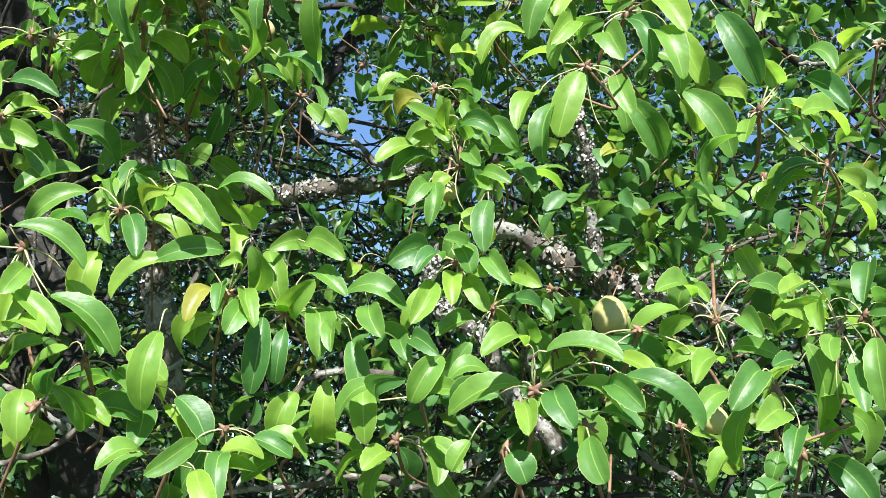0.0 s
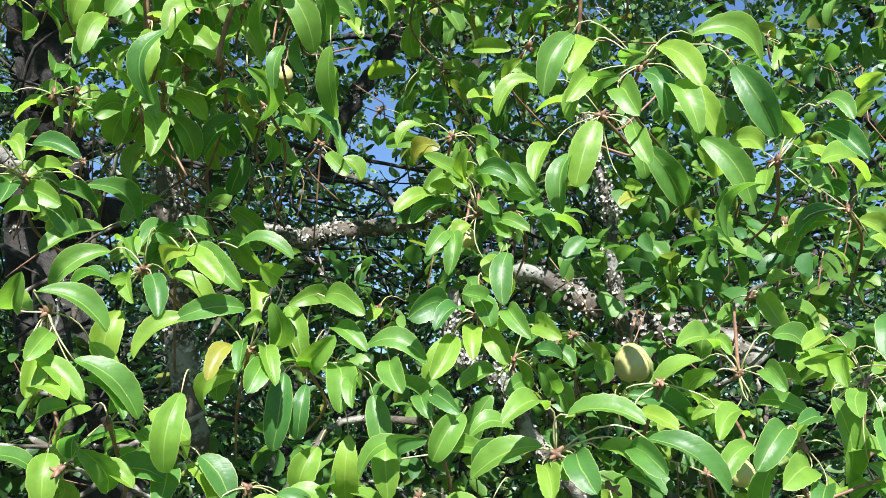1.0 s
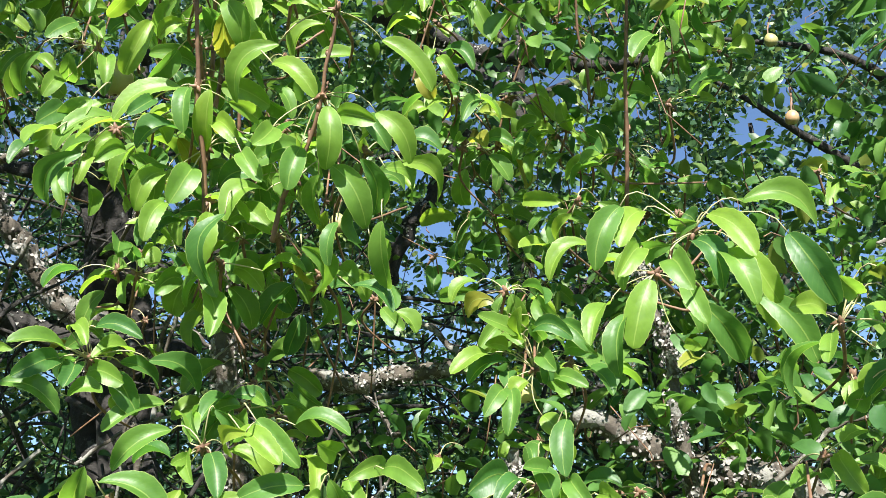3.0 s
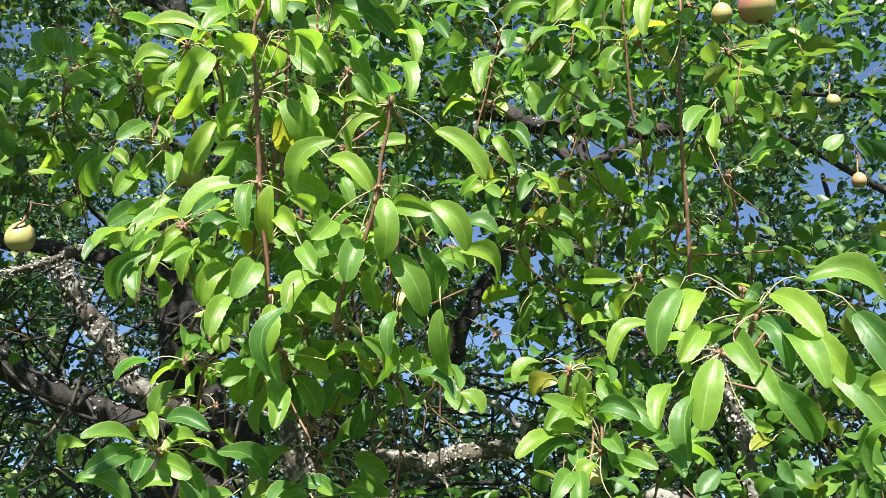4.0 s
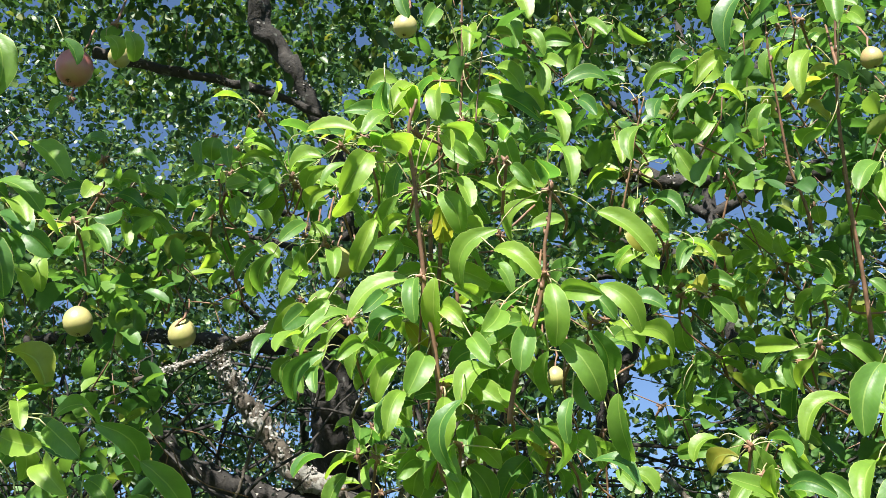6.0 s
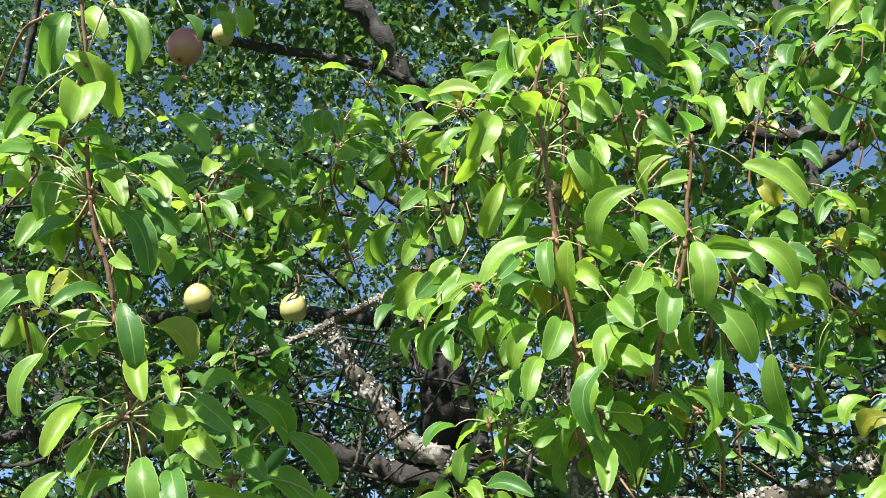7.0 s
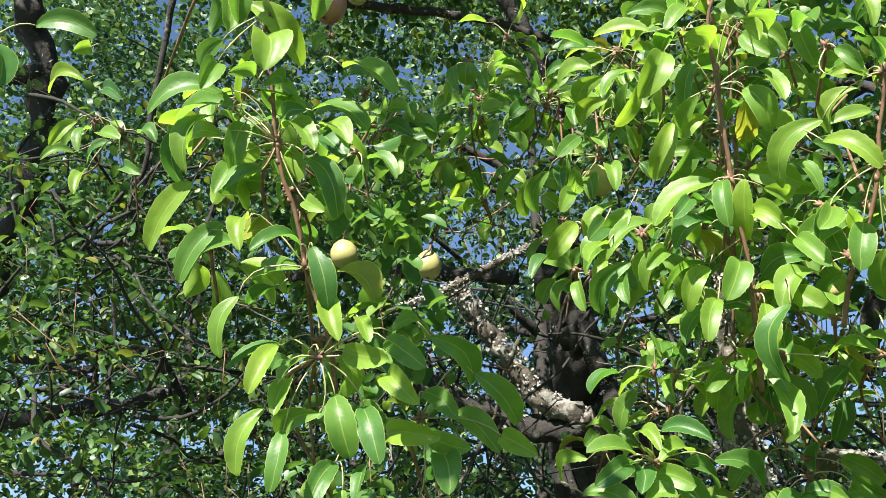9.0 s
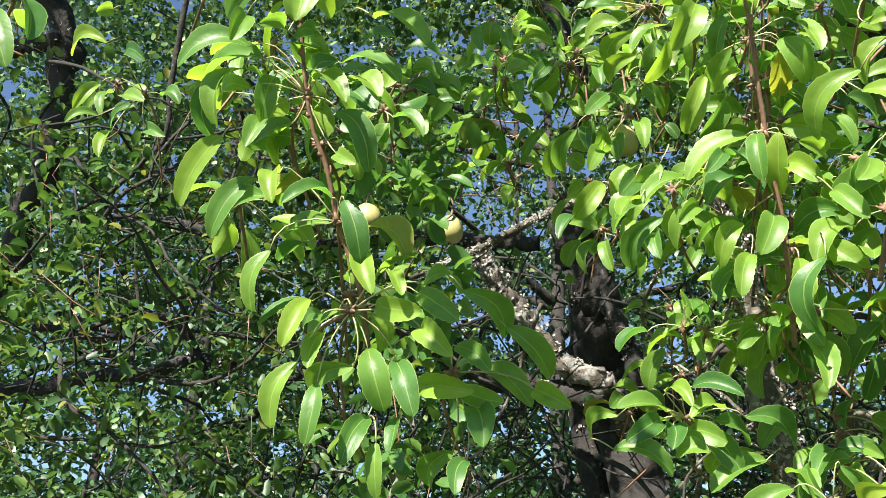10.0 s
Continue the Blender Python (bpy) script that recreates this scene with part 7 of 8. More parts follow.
leaf(spur, (-0.234, 1.113, 2.911), (-0.200, 1.122, 2.854), (0.45, -0.88, 0.14), 0.027)
leaf(spur, (-0.210, 1.143, 2.862), (-0.168, 1.122, 2.818), (-0.26, -0.95, 0.19), 0.026)
spur = fruit_spur((-0.258, 1.038, 2.733))
leaf(spur, (-0.244, 1.046, 2.720), (-0.202, 1.047, 2.662), (0.34, -0.91, 0.24), 0.029)
spur = fruit_spur((-0.116, 1.214, 2.989))
leaf(spur, (-0.137, 1.202, 2.979), (-0.097, 1.187, 2.924), (0.04, -0.96, 0.28), 0.028)
leaf(spur, (-0.088, 1.221, 2.972), (-0.104, 1.196, 2.927), (0.03, -0.88, 0.47), 0.021)
spur = fruit_spur((-0.094, 1.330, 2.720))
leaf(spur, (-0.105, 1.340, 2.668), (-0.111, 1.318, 2.626), (0.37, -0.84, 0.40), 0.024)
leaf(spur, (-0.071, 1.311, 2.739), (-0.032, 1.300, 2.679), (0.37, -0.84, 0.39), 0.029)
spur = fruit_spur((-0.109, 1.323, 2.821))
leaf(spur, (-0.067, 1.343, 2.811), (-0.048, 1.350, 2.796), (-0.12, -0.93, -0.36), 0.030)
leaf(spur, (-0.075, 1.337, 2.823), (-0.048, 1.398, 2.826), (0.73, -0.31, -0.61), 0.027)
leaf(spur, (-0.129, 1.327, 2.798), (-0.118, 1.315, 2.735), (0.17, -0.96, 0.21), 0.026)
spur = fruit_spur((0.051, 1.313, 2.916))
leaf(spur, (0.093, 1.316, 2.885), (0.096, 1.335, 2.845), (0.39, -0.85, -0.36), 0.036)
leaf(spur, (0.037, 1.308, 2.916), (-0.002, 1.255, 2.883), (0.66, -0.68, 0.32), 0.029)
spur = fruit_spur((0.191, 1.303, 2.943))
leaf(spur, (0.190, 1.292, 2.963), (0.134, 1.262, 2.920), (0.64, -0.67, -0.37), 0.035)
leaf(spur, (0.190, 1.322, 2.920), (0.164, 1.379, 2.908), (-0.54, -0.41, -0.73), 0.026)
leaf(spur, (0.183, 1.322, 2.936), (0.226, 1.297, 2.899), (-0.35, -0.92, 0.20), 0.025)
spur = fruit_spur((0.283, 1.385, 2.918))
leaf(spur, (0.290, 1.368, 2.927), (0.311, 1.349, 2.869), (-0.04, -0.95, 0.30), 0.025)
leaf(spur, (0.282, 1.403, 2.890), (0.277, 1.430, 2.893), (-0.45, 0.02, -0.89), 0.025)
spur = fruit_spur((0.364, 1.259, 2.906))
leaf(spur, (0.361, 1.246, 2.913), (0.442, 1.297, 2.906), (0.53, -0.85, -0.06), 0.039)
leaf(spur, (0.378, 1.262, 2.868), (0.337, 1.219, 2.818), (0.17, -0.82, 0.55), 0.031)
spur = fruit_spur((0.135, 1.439, 2.758))
leaf(spur, (0.178, 1.478, 2.693), (0.167, 1.486, 2.657), (-0.23, -0.97, 0.06), 0.034)
leaf(spur, (0.143, 1.457, 2.726), (0.115, 1.475, 2.685), (-0.08, -1.00, 0.03), 0.031)
leaf(spur, (0.187, 1.460, 2.734), (0.163, 1.426, 2.686), (0.54, -0.79, 0.29), 0.036)
leaf(spur, (0.096, 1.439, 2.730), (0.090, 1.418, 2.663), (-0.71, -0.65, 0.26), 0.028)
leaf(spur, (0.126, 1.431, 2.782), (0.168, 1.489, 2.797), (0.82, -0.53, -0.21), 0.029)
spur = fruit_spur((0.053, 1.429, 2.733))
leaf(spur, (0.044, 1.423, 2.721), (0.019, 1.473, 2.726), (-0.86, -0.41, -0.29), 0.022)
spur = fruit_spur((0.171, 1.259, 2.751))
leaf(spur, (0.185, 1.266, 2.739), (0.218, 1.251, 2.682), (0.13, -0.94, 0.33), 0.027)
spur = fruit_spur((0.339, 1.479, 2.797))
leaf(spur, (0.393, 1.496, 2.769), (0.427, 1.498, 2.723), (0.08, -0.91, -0.41), 0.039)
leaf(spur, (0.373, 1.448, 2.805), (0.335, 1.443, 2.797), (0.28, -0.96, -0.10), 0.032)
leaf(spur, (0.365, 1.463, 2.817), (0.382, 1.433, 2.777), (-0.78, -0.61, 0.12), 0.027)
leaf(spur, (0.333, 1.501, 2.761), (0.359, 1.478, 2.713), (-0.63, -0.78, 0.03), 0.025)
spur = fruit_spur((-0.382, 1.388, 2.582))
leaf(spur, (-0.392, 1.394, 2.582), (-0.405, 1.363, 2.557), (0.92, -0.40, 0.04), 0.036)
spur = fruit_spur((-0.069, 1.496, 2.567))
leaf(spur, (-0.071, 1.499, 2.580), (-0.087, 1.468, 2.545), (0.66, -0.69, 0.30), 0.021)
leaf(spur, (-0.087, 1.507, 2.546), (-0.116, 1.461, 2.507), (0.29, -0.72, 0.63), 0.027)
spur = fruit_spur((0.103, 1.490, 2.564))
leaf(spur, (0.119, 1.453, 2.610), (0.130, 1.462, 2.554), (-0.39, -0.92, 0.05), 0.030)
leaf(spur, (0.066, 1.470, 2.578), (0.099, 1.444, 2.540), (-0.48, -0.86, 0.17), 0.023)
leaf(spur, (0.151, 1.492, 2.566), (0.182, 1.464, 2.528), (-0.64, -0.77, 0.03), 0.030)
leaf(spur, (0.075, 1.503, 2.535), (0.050, 1.479, 2.467), (-0.49, -0.75, 0.45), 0.031)
leaf(spur, (0.124, 1.511, 2.535), (0.086, 1.480, 2.482), (-0.21, -0.77, 0.61), 0.029)
spur = fruit_spur((0.235, 1.585, 2.577))
leaf(spur, (0.231, 1.595, 2.578), (0.194, 1.593, 2.554), (-0.09, -1.00, -0.02), 0.053)
leaf(spur, (0.282, 1.570, 2.542), (0.294, 1.571, 2.505), (0.28, -0.96, -0.04), 0.034)
leaf(spur, (0.241, 1.570, 2.576), (0.219, 1.534, 2.527), (0.36, -0.82, 0.45), 0.031)
leaf(spur, (0.298, 1.592, 2.563), (0.308, 1.568, 2.514), (-0.42, -0.85, 0.32), 0.027)
leaf(spur, (0.159, 1.571, 2.546), (0.146, 1.630, 2.541), (-0.83, -0.22, -0.52), 0.024)
spur = fruit_spur((-0.063, 1.560, 2.448))
leaf(spur, (-0.072, 1.555, 2.440), (-0.040, 1.552, 2.429), (-0.00, -1.00, 0.10), 0.036)
leaf(spur, (-0.054, 1.573, 2.422), (-0.064, 1.574, 2.396), (0.26, -0.93, -0.25), 0.033)
leaf(spur, (-0.055, 1.549, 2.449), (-0.057, 1.527, 2.386), (0.10, -0.94, 0.32), 0.027)
leaf(spur, (-0.026, 1.568, 2.452), (0.008, 1.639, 2.452), (0.89, -0.43, 0.13), 0.032)
leaf(spur, (-0.097, 1.575, 2.399), (-0.101, 1.641, 2.367), (-0.45, -0.41, -0.79), 0.029)
spur = fruit_spur((0.099, 1.452, 2.369))
leaf(spur, (0.076, 1.428, 2.367), (0.127, 1.430, 2.366), (0.12, -0.98, -0.15), 0.020)
leaf(spur, (0.096, 1.448, 2.381), (0.084, 1.425, 2.315), (-0.73, -0.59, 0.34), 0.029)
leaf(spur, (0.113, 1.445, 2.377), (0.143, 1.411, 2.348), (-0.72, -0.69, 0.06), 0.022)
leaf(spur, (0.075, 1.467, 2.327), (0.022, 1.402, 2.307), (0.44, -0.57, 0.70), 0.035)
spur = fruit_spur((0.035, 1.669, 2.343))
leaf(spur, (0.039, 1.649, 2.393), (0.080, 1.654, 2.389), (-0.40, -0.92, 0.04), 0.020)
leaf(spur, (-0.010, 1.675, 2.301), (-0.003, 1.677, 2.261), (-0.20, -0.92, 0.34), 0.046)
leaf(spur, (0.003, 1.663, 2.316), (0.015, 1.638, 2.264), (-0.17, -0.90, 0.40), 0.029)
leaf(spur, (0.014, 1.658, 2.345), (0.010, 1.689, 2.339), (-0.16, -0.20, -0.97), 0.021)
leaf(spur, (0.087, 1.679, 2.336), (0.076, 1.649, 2.301), (0.30, -0.76, 0.57), 0.021)
spur = fruit_spur((-0.999, 1.006, 2.782))
leaf(spur, (-0.980, 0.994, 2.803), (-1.052, 0.991, 2.808), (0.05, -0.99, 0.16), 0.029)
leaf(spur, (-1.025, 1.018, 2.755), (-0.955, 1.001, 2.720), (-0.00, -0.90, 0.43), 0.032)
spur = fruit_spur((-0.508, 1.238, 2.524))
leaf(spur, (-0.515, 1.231, 2.504), (-0.566, 1.274, 2.485), (-0.14, -0.54, -0.83), 0.029)
spur = fruit_spur((-0.747, 1.331, 2.489))
leaf(spur, (-0.747, 1.324, 2.478), (-0.779, 1.361, 2.474), (-0.20, -0.27, -0.94), 0.038)
spur = fruit_spur((0.277, 1.700, 2.257))
leaf(spur, (0.314, 1.692, 2.260), (0.334, 1.760, 2.246), (0.20, -0.25, -0.95), 0.029)
leaf(spur, (0.257, 1.710, 2.239), (0.290, 1.670, 2.219), (-0.77, -0.64, -0.02), 0.023)
spur = fruit_spur((0.475, 1.673, 2.253))
leaf(spur, (0.494, 1.677, 2.260), (0.529, 1.626, 2.261), (-0.76, -0.54, -0.37), 0.041)
spur = fruit_spur((0.100, 1.697, 2.196))
leaf(spur, (0.095, 1.689, 2.182), (0.080, 1.652, 2.138), (0.30, -0.78, 0.56), 0.027)
spur = fruit_spur((-0.220, 1.399, 2.231))
leaf(spur, (-0.207, 1.399, 2.216), (-0.168, 1.382, 2.170), (-0.22, -0.96, 0.15), 0.028)
spur = fruit_spur((-0.140, 1.561, 2.368))
leaf(spur, (-0.143, 1.578, 2.354), (-0.142, 1.553, 2.291), (0.16, -0.92, 0.35), 0.036)
spur = fruit_spur((0.268, 1.604, 2.440))
leaf(spur, (0.229, 1.571, 2.476), (0.236, 1.579, 2.448), (-0.43, -0.90, -0.10), 0.037)
leaf(spur, (0.283, 1.606, 2.444), (0.317, 1.562, 2.431), (-0.78, -0.52, -0.34), 0.023)
spur = fruit_spur((0.523, 1.635, 2.498))
leaf(spur, (0.516, 1.634, 2.486), (0.489, 1.597, 2.438), (0.23, -0.83, 0.51), 0.032)
spur = fruit_spur((0.057, 1.901, 2.320), 0)
leaf(spur, (0.057, 1.878, 2.324), (0.097, 1.881, 2.328), (-0.41, -0.91, 0.06), 0.031)
spur = fruit_spur((0.118, 1.673, 2.080), 0)
leaf(spur, (0.112, 1.654, 2.075), (0.069, 1.654, 2.041), (0.31, -0.90, 0.32), 0.030)
spur = fruit_spur((0.036, 1.337, 1.976), 0)
leaf(spur, (0.040, 1.318, 1.971), (0.018, 1.320, 1.939), (0.11, -0.99, -0.02), 0.034)
spur = fruit_spur((0.018, 1.640, 2.024), 0)
leaf(spur, (-0.002, 1.620, 2.022), (-0.034, 1.618, 1.993), (-0.20, -0.87, 0.45), 0.034)
spur = fruit_spur((0.437, 1.189, 2.010), 0)
leaf(spur, (0.431, 1.171, 2.001), (0.436, 1.169, 1.962), (-0.45, -0.88, 0.15), 0.034)
leaf(spur, (0.427, 1.117, 1.966), (0.467, 1.104, 1.984), (-0.61, -0.75, 0.27), 0.034)
spur = fruit_spur((-0.036, 1.508, 2.657), 0)
leaf(spur, (-0.050, 1.485, 2.654), (-0.093, 1.480, 2.647), (-0.37, -0.91, 0.20), 0.028)
leaf(spur, (0.006, 1.464, 2.650), (0.059, 1.465, 2.653), (0.12, -0.99, 0.11), 0.025)
spur = fruit_spur((0.014, 1.462, 2.633), 0)
leaf(spur, (0.046, 1.444, 2.625), (0.094, 1.442, 2.608), (-0.41, -0.90, 0.16), 0.025)
spur = fruit_spur((0.422, 1.512, 2.732), 0)
leaf(spur, (0.436, 1.491, 2.721), (0.477, 1.489, 2.694), (0.11, -0.96, -0.27), 0.050)
leaf(spur, (0.395, 1.512, 2.708), (0.408, 1.521, 2.673), (-0.54, -0.81, -0.23), 0.035)
spur = fruit_spur((0.334, 1.568, 2.648), 0)
leaf(spur, (0.353, 1.544, 2.642), (0.411, 1.543, 2.637), (0.29, -0.95, -0.11), 0.023)
spur = fruit_spur((0.414, 1.455, 2.841), 0)
leaf(spur, (0.437, 1.431, 2.833), (0.485, 1.420, 2.835), (-0.44, -0.86, -0.25), 0.050)
spur = fruit_spur((0.191, 1.507, 2.682), 0)
leaf(spur, (0.195, 1.489, 2.672), (0.194, 1.498, 2.640), (0.07, -1.00, 0.06), 0.031)
spur = fruit_spur((-0.100, 1.737, 2.640), 0)
leaf(spur, (-0.093, 1.715, 2.640), (-0.067, 1.717, 2.641), (0.12, -0.97, -0.21), 0.031)
leaf(spur, (-0.143, 1.712, 2.624), (-0.109, 1.708, 2.650), (0.25, -0.96, 0.15), 0.022)
spur = fruit_spur((0.341, 1.585, 2.502), 0)
leaf(spur, (0.336, 1.567, 2.495), (0.343, 1.570, 2.461), (0.05, -0.98, -0.22), 0.054)
spur = fruit_spur((0.238, 1.117, 2.216), 0)
leaf(spur, (0.242, 1.097, 2.211), (0.254, 1.097, 2.199), (-0.53, -0.85, 0.03), 0.033)
spur = fruit_spur((-0.651, 1.491, 2.782), 0)
leaf(spur, (-0.646, 1.474, 2.774), (-0.628, 1.490, 2.743), (0.36, -0.89, -0.27), 0.025)
spur = fruit_spur((-0.408, 1.104, 2.495), 0)
leaf(spur, (-0.400, 1.088, 2.486), (-0.369, 1.111, 2.462), (0.39, -0.88, -0.27), 0.029)
spur = fruit_spur((-0.384, 1.287, 2.889), 0)
leaf(spur, (-0.383, 1.272, 2.876), (-0.377, 1.289, 2.841), (0.12, -0.91, -0.39), 0.034)
spur = fruit_spur((-0.315, 1.091, 2.684), 0)
leaf(spur, (-0.316, 1.073, 2.673), (-0.306, 1.088, 2.653), (-0.14, -0.94, -0.31), 0.030)
spur = fruit_spur((-0.429, 1.238, 2.554), 0)
leaf(spur, (-0.423, 1.221, 2.543), (-0.429, 1.229, 2.516), (-0.29, -0.95, 0.06), 0.034)
spur = fruit_spur((-0.216, 0.875, 2.466), 0)
leaf(spur, (-0.206, 0.862, 2.451), (-0.184, 0.870, 2.416), (-0.32, -0.92, -0.24), 0.020)
leaf(spur, (-0.218, 0.869, 2.421), (-0.180, 0.879, 2.413), (-0.30, -0.94, -0.15), 0.016)
spur = fruit_spur((-0.323, 1.252, 2.645), 0)
leaf(spur, (-0.312, 1.232, 2.641), (-0.275, 1.237, 2.641), (-0.17, -0.98, 0.04), 0.023)
spur = fruit_spur((-0.360, 1.015, 2.239), 0)
leaf(spur, (-0.353, 1.003, 2.219), (-0.365, 1.008, 2.146), (0.53, -0.84, 0.13), 0.032)
spur = fruit_spur((-0.742, 1.699, 2.417), 0)
leaf(spur, (-0.733, 1.681, 2.412), (-0.764, 1.676, 2.382), (0.41, -0.89, -0.21), 0.028)
spur = fruit_spur((-0.431, 1.248, 2.251), 0)
leaf(spur, (-0.430, 1.230, 2.242), (-0.429, 1.239, 2.206), (-0.21, -0.97, 0.11), 0.034)
spur = fruit_spur((-0.562, 1.633, 2.110), 0)
leaf(spur, (-0.571, 1.610, 2.111), (-0.628, 1.572, 2.092), (0.28, -0.92, 0.27), 0.045)
spur = fruit_spur((-1.025, 0.923, 2.867), 0)
leaf(spur, (-1.016, 0.910, 2.854), (-1.045, 0.909, 2.827), (0.28, -0.91, -0.30), 0.024)
spur = fruit_spur((-0.891, 1.298, 3.023), 0)
leaf(spur, (-0.879, 1.286, 3.011), (-0.865, 1.309, 2.976), (0.63, -0.65, -0.43), 0.025)
leaf(spur, (-0.855, 1.307, 2.963), (-0.825, 1.326, 2.949), (0.28, -0.94, -0.20), 0.025)
spur = fruit_spur((-0.945, 1.354, 2.902), 0)
leaf(spur, (-0.940, 1.338, 2.891), (-0.953, 1.344, 2.855), (0.43, -0.90, 0.04), 0.025)
spur = fruit_spur((-0.987, 1.432, 2.750), 0)
leaf(spur, (-0.984, 1.411, 2.745), (-1.019, 1.398, 2.727), (0.14, -0.92, -0.37), 0.031)
leaf(spur, (-0.961, 1.413, 2.680), (-0.973, 1.411, 2.650), (0.14, -0.95, -0.28), 0.034)
spur = fruit_spur((-0.899, 1.112, 2.578), 0)
leaf(spur, (-0.891, 1.098, 2.566), (-0.903, 1.109, 2.529), (0.34, -0.89, -0.32), 0.018)
leaf(spur, (-1.007, 1.205, 2.599), (-0.994, 1.215, 2.578), (0.45, -0.87, 0.22), 0.033)
leaf(spur, (-0.921, 1.159, 2.691), (-0.892, 1.184, 2.671), (0.65, -0.76, -0.01), 0.019)
spur = fruit_spur((-1.107, 1.301, 2.774), 0)
leaf(spur, (-1.083, 1.295, 2.766), (-1.080, 1.307, 2.738), (0.54, -0.82, 0.17), 0.034)
leaf(spur, (-1.092, 1.273, 2.810), (-1.105, 1.283, 2.771), (0.78, -0.59, -0.19), 0.028)
spur = fruit_spur((0.161, 1.577, 1.928), 0)
leaf(spur, (0.169, 1.556, 1.929), (0.210, 1.545, 1.917), (-0.26, -0.91, 0.32), 0.025)
spur = fruit_spur((0.205, 1.917, 1.958), 0)
leaf(spur, (0.214, 1.895, 1.962), (0.256, 1.887, 1.952), (0.06, -0.89, 0.44), 0.027)
spur = fruit_spur((0.155, 0.906, 1.669), 0)
leaf(spur, (0.154, 0.886, 1.661), (0.164, 0.869, 1.620), (-0.50, -0.86, 0.08), 0.031)
spur = fruit_spur((0.079, 0.913, 1.650), 0)
leaf(spur, (0.083, 0.893, 1.647), (0.097, 0.890, 1.620), (-0.00, -0.83, 0.56), 0.034)
leaf(spur, (0.048, 1.059, 1.666), (0.027, 1.057, 1.633), (-0.32, -0.81, 0.49), 0.027)
spur = fruit_spur((0.464, 1.322, 1.659), 0)
leaf(spur, (0.470, 1.298, 1.656), (0.482, 1.279, 1.626), (-0.21, -0.83, 0.52), 0.032)
leaf(spur, (0.457, 1.280, 1.663), (0.441, 1.276, 1.626), (-0.31, -0.87, 0.38), 0.031)


spur = fruit_spur((-0.880, 0.850, 2.930), 0)
leaf(spur, (-0.857, 0.854, 2.907), (-0.859, 0.885, 2.865), (0.4, -0.8, 0.3), 0.034)
leaf(spur, (-0.908, 0.861, 2.922), (-0.903, 0.889, 2.888), (0.5, -0.8, 0.1), 0.034)
leaf(spur, (-0.758, 0.647, 2.669), (-0.750, 0.673, 2.641), (0.6, -0.6, 0.4), 0.024)


# a close curtain of leaves that hangs below the middle shoots, in their shade
curtain = np.random.default_rng(88)
for k in range(9):
    hub = np.array((-0.365, 1.29, 2.42 - 0.042 * k)) + curtain.normal(size=3) * (0.032, 0.04, 0.02)
    spur = fruit_spur(tuple(np.round(hub, 3)), 0)
    for j in range(4):
        side = curtain.uniform(-0.06, 0.06)
        base = hub + (side, curtain.uniform(-0.03, 0.03), curtain.uniform(-0.035, 0.03))
        tip = base + (side * 0.6 + curtain.normal() * 0.018, curtain.uniform(-0.035, 0.035), -curtain.uniform(0.03, 0.065))
        leaf(spur, base, tip, (curtain.uniform(-0.9, 0.9), -0.8, curtain.uniform(-0.6, 0.3)), curtain.uniform(0.028, 0.045))


# ---- pears ----
def pear_skin():
    """Yellow-green skin, a red blush on one side, brown pores; the blush differs from pear to pear."""
    mat, nt, bsdf = material("pear_skin", 0.42)
    tex = nt.nodes.new("ShaderNodeTexCoord").outputs["Object"]
    split = nt.nodes.new("ShaderNodeSeparateXYZ")
    nt.links.new(tex, split.inputs[0])
    cloud = node(nt, "ShaderNodeTexNoise", Scale=28.0, Detail=4.0)
    nt.links.new(tex, cloud.inputs["Vector"])
    pores = node(nt, "ShaderNodeTexVoronoi", Scale=420.0)
    nt.links.new(tex, pores.inputs["Vector"])
    red = nt.nodes.new("ShaderNodeAttribute")
    red.attribute_type, red.attribute_name = "OBJECT", "blush"
    base = ramp(nt, cloud.outputs["Fac"], [(0.3, (0.27, 0.27, 0.09)), (0.7, (0.4, 0.34, 0.15))]).outputs[0]
    side = maths(nt, "MULTIPLY", maths(nt, "SUBTRACT", split.outputs[2], maths(nt, "MULTIPLY", split.outputs[0], 0.6)), 9.0)
    amount = maths(nt, "ADD", maths(nt, "ADD", side, cloud.outputs["Fac"]), maths(nt, "SUBTRACT", maths(nt, "MULTIPLY", red.outputs["Fac"], 1.6), 1.1))
    amount = ramp(nt, amount, [(0.15, (0, 0, 0)), (0.75, (1, 1, 1))]).outputs[0]
    colour = mix(nt, amount, base, (0.36, 0.135, 0.12))
    spot = ramp(nt, pores.outputs["Distance"], [(0.12, (1, 1, 1)), (0.2, (0, 0, 0))]).outputs[0]
    colour = mix(nt, maths(nt, "MULTIPLY", spot, 0.35), colour, (0.16, 0.11, 0.04))
    nt.links.new(colour, bsdf.inputs["Base Color"])
    bump = node(nt, "ShaderNodeBump", Strength=0.25, Distance=0.001)
    nt.links.new(cloud.outputs["Fac"], bump.inputs["Height"])
    nt.links.new(bump.outputs[0], bsdf.inputs["Normal"])
    return mat


skin_mat = pear_skin()
calyx_mat = plain_material("dry_calyx", (0.05, 0.035, 0.02), (0.12, 0.08, 0.04), 0.9, 200.0)


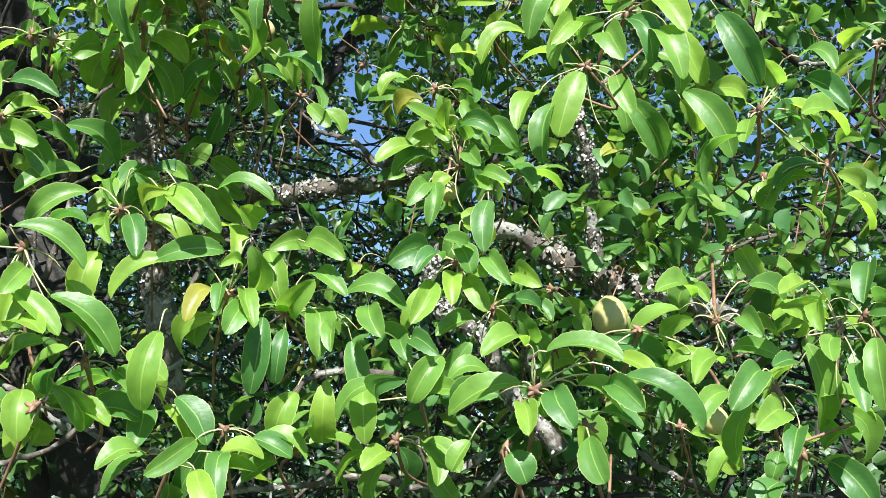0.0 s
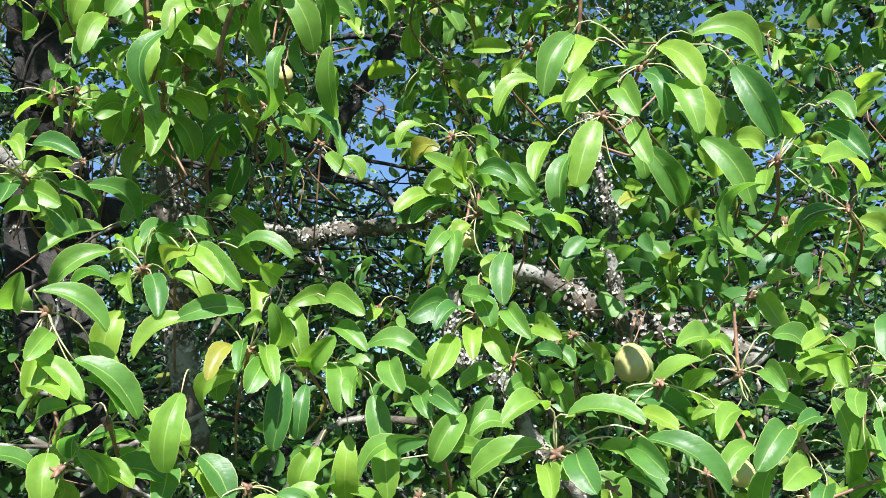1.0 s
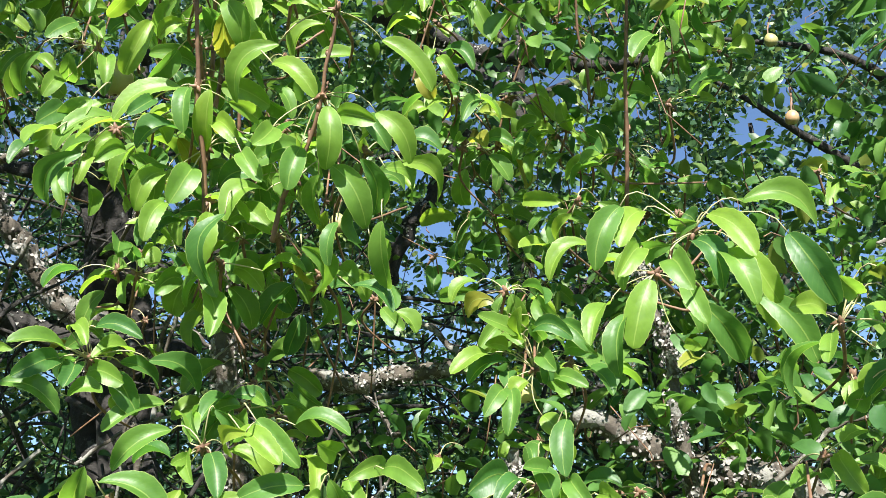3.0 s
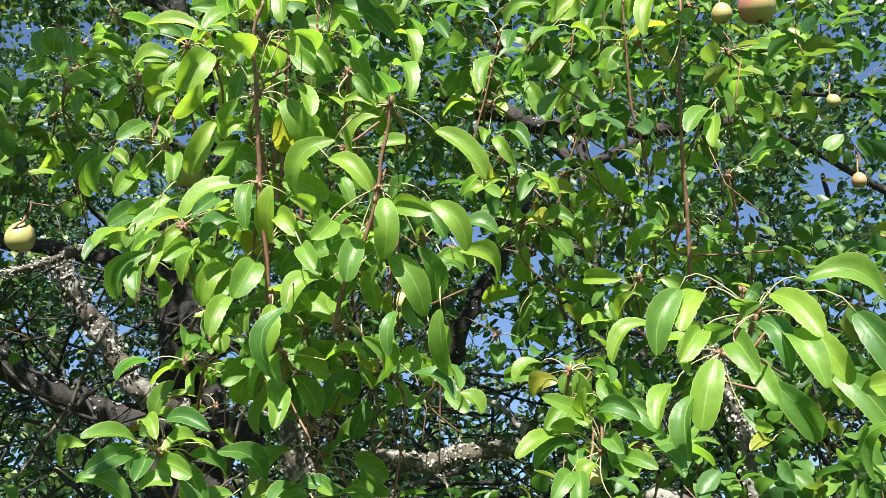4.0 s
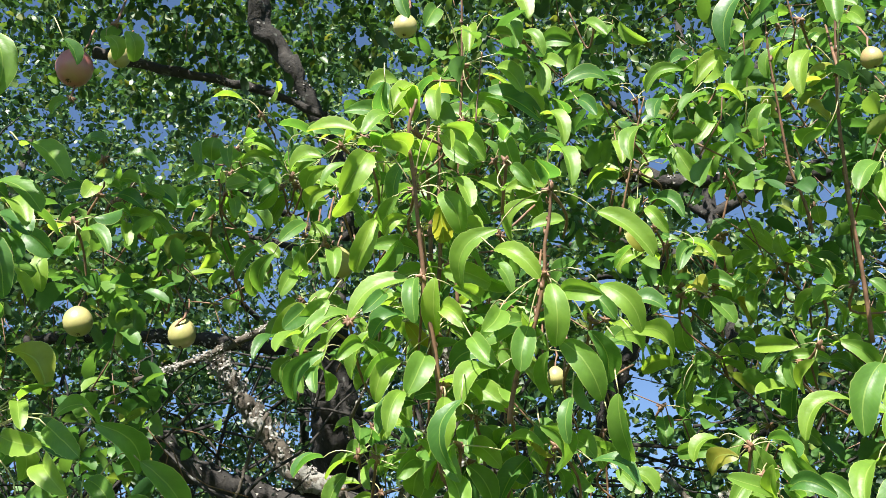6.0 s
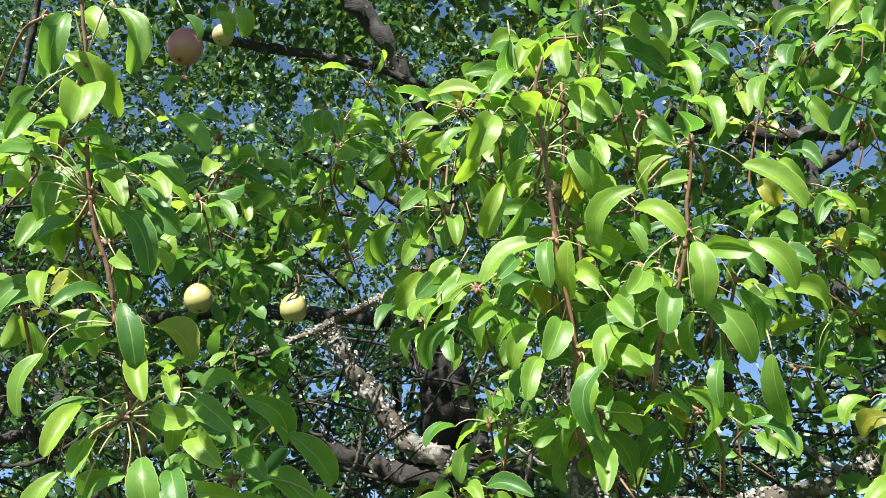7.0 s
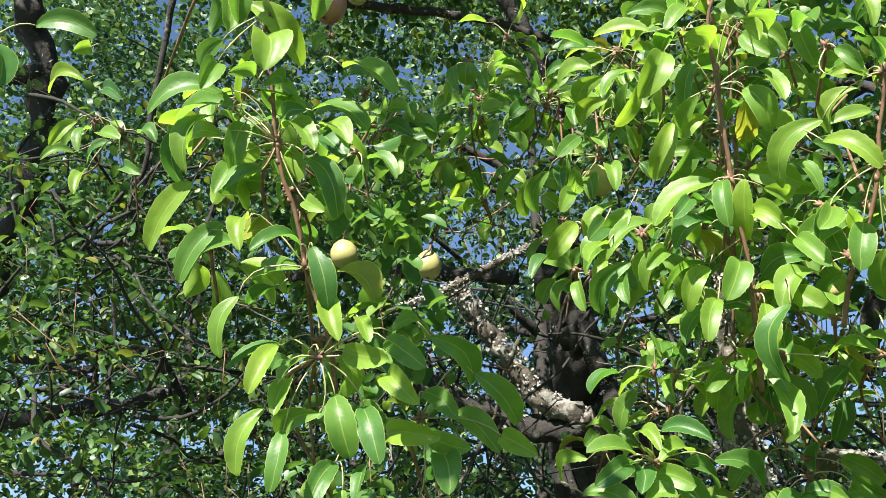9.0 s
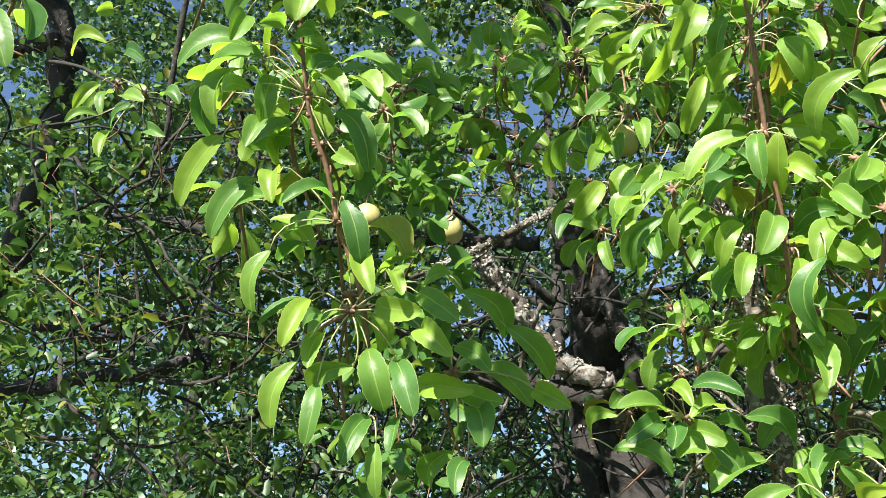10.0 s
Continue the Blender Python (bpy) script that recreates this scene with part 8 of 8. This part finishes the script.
def pear(at, radius, blush):
    """A hanging pear: body, stalk and dry calyx at its lower end."""
    at = Vector(at)
    rng = np.random.default_rng(int(abs(at.x * 811 + at.z * 3571)))
    look_of = "reddish" if blush > 0.5 else "yellow-green"
    thing = empty("pear", at, look_of + " pear hanging among the leaves", "pear", "pears on the tree")
    heights = np.array((-0.9, -0.95, -0.88, -0.7, -0.4, 0.0, 0.38, 0.68, 0.9, 1.06, 1.17, 1.2, 1.16))
    widths = np.array((0.02, 0.18, 0.45, 0.75, 0.94, 1.0, 0.94, 0.79, 0.6, 0.42, 0.26, 0.12, 0.01))
    ang = np.linspace(0, 2 * np.pi, 20, endpoint=False)
    lump = 1 + 0.03 * np.sin(ang * 2 + rng.uniform(0, 6)) + 0.02 * np.sin(ang * 3 + rng.uniform(0, 6))
    ring = np.stack([np.cos(ang)[None] * (widths[:, None] * lump[None]), np.sin(ang)[None] * (widths[:, None] * lump[None]), np.repeat(heights[:, None], 20, axis=1)], axis=-1)
    tilt = Euler((rng.normal() * 0.16, rng.normal() * 0.16, rng.uniform(0, 6.28))).to_matrix()
    verts = (ring.reshape(-1, 3) * radius) @ np.asarray(tilt).T
    g = np.arange(len(heights) * 20).reshape(len(heights), 20)
    nxt = np.roll(g, -1, axis=1)
    faces = np.stack([g[:-1], nxt[:-1], nxt[1:], g[1:]], axis=-1).reshape(-1, 4)
    body = part("body", mesh_of("body", verts, faces), skin_mat, thing, at)
    body["blush"] = float(blush)
    top = tilt @ Vector((0, 0, 1.16 * radius))
    line = [top - Vector((0, 0, 0.004)), top + Vector((0.002, 0.001, 0.012)), top + Vector((0.006, 0.004, 0.026))]
    v, f = tube(smooth_line(line, 4), (0.0022, 0.0016, 0.0026), 6)
    part("stalk", mesh_of("stalk", v, f), twig_mat, thing, at, "brown woody stalk")
    low = tilt @ Vector((0, 0, -0.9 * radius))
    base = np.tile(np.asarray(low), (5, 1))
    a5 = np.linspace(0, 2 * np.pi, 5, endpoint=False)
    tips = base + np.stack([np.cos(a5), np.sin(a5), -0.7 * np.ones(5)], axis=1) * radius * 0.16
    v, f, uv = blades(base, tips, np.tile((0, 0, 1.0), (5, 1)), radius * 0.12, 0.2, 0.1, 4, 3)
    part("calyx", mesh_of("calyx", v, f, uv), calyx_mat, thing, at, "dry brown calyx")
    end = np.asarray(at + line[-1])
    root = end + unit((end - VIEW_FROM)[None])[0] * 0.15 + (rng.normal() * 0.015, 0, 0.03)
    twig = smooth_line([root, (root + end) / 2 + (0, 0, 0.012), end], 4)
    v, f = tube(twig, (0.0026, 0.002), 6)
    part("bearing_twig", mesh_of("bearing_twig", v - root, f), twig_mat, pear_tree, root)
    return thing


for place, thick, red, sunny in PEARS:
    pear(place, thick, red)

# a dry twig lies across the largest pear by the limb
branch("dry_twig", [(-1.262, 1.640, 2.822), (-1.256, 1.628, 2.797), (-1.268, 1.624, 2.783), (-1.282, 1.628, 2.774)], 0.0035, 0.002, twig_mat, pear_tree, "dry brown twig", sides=6, knots=0.15, seed=71)
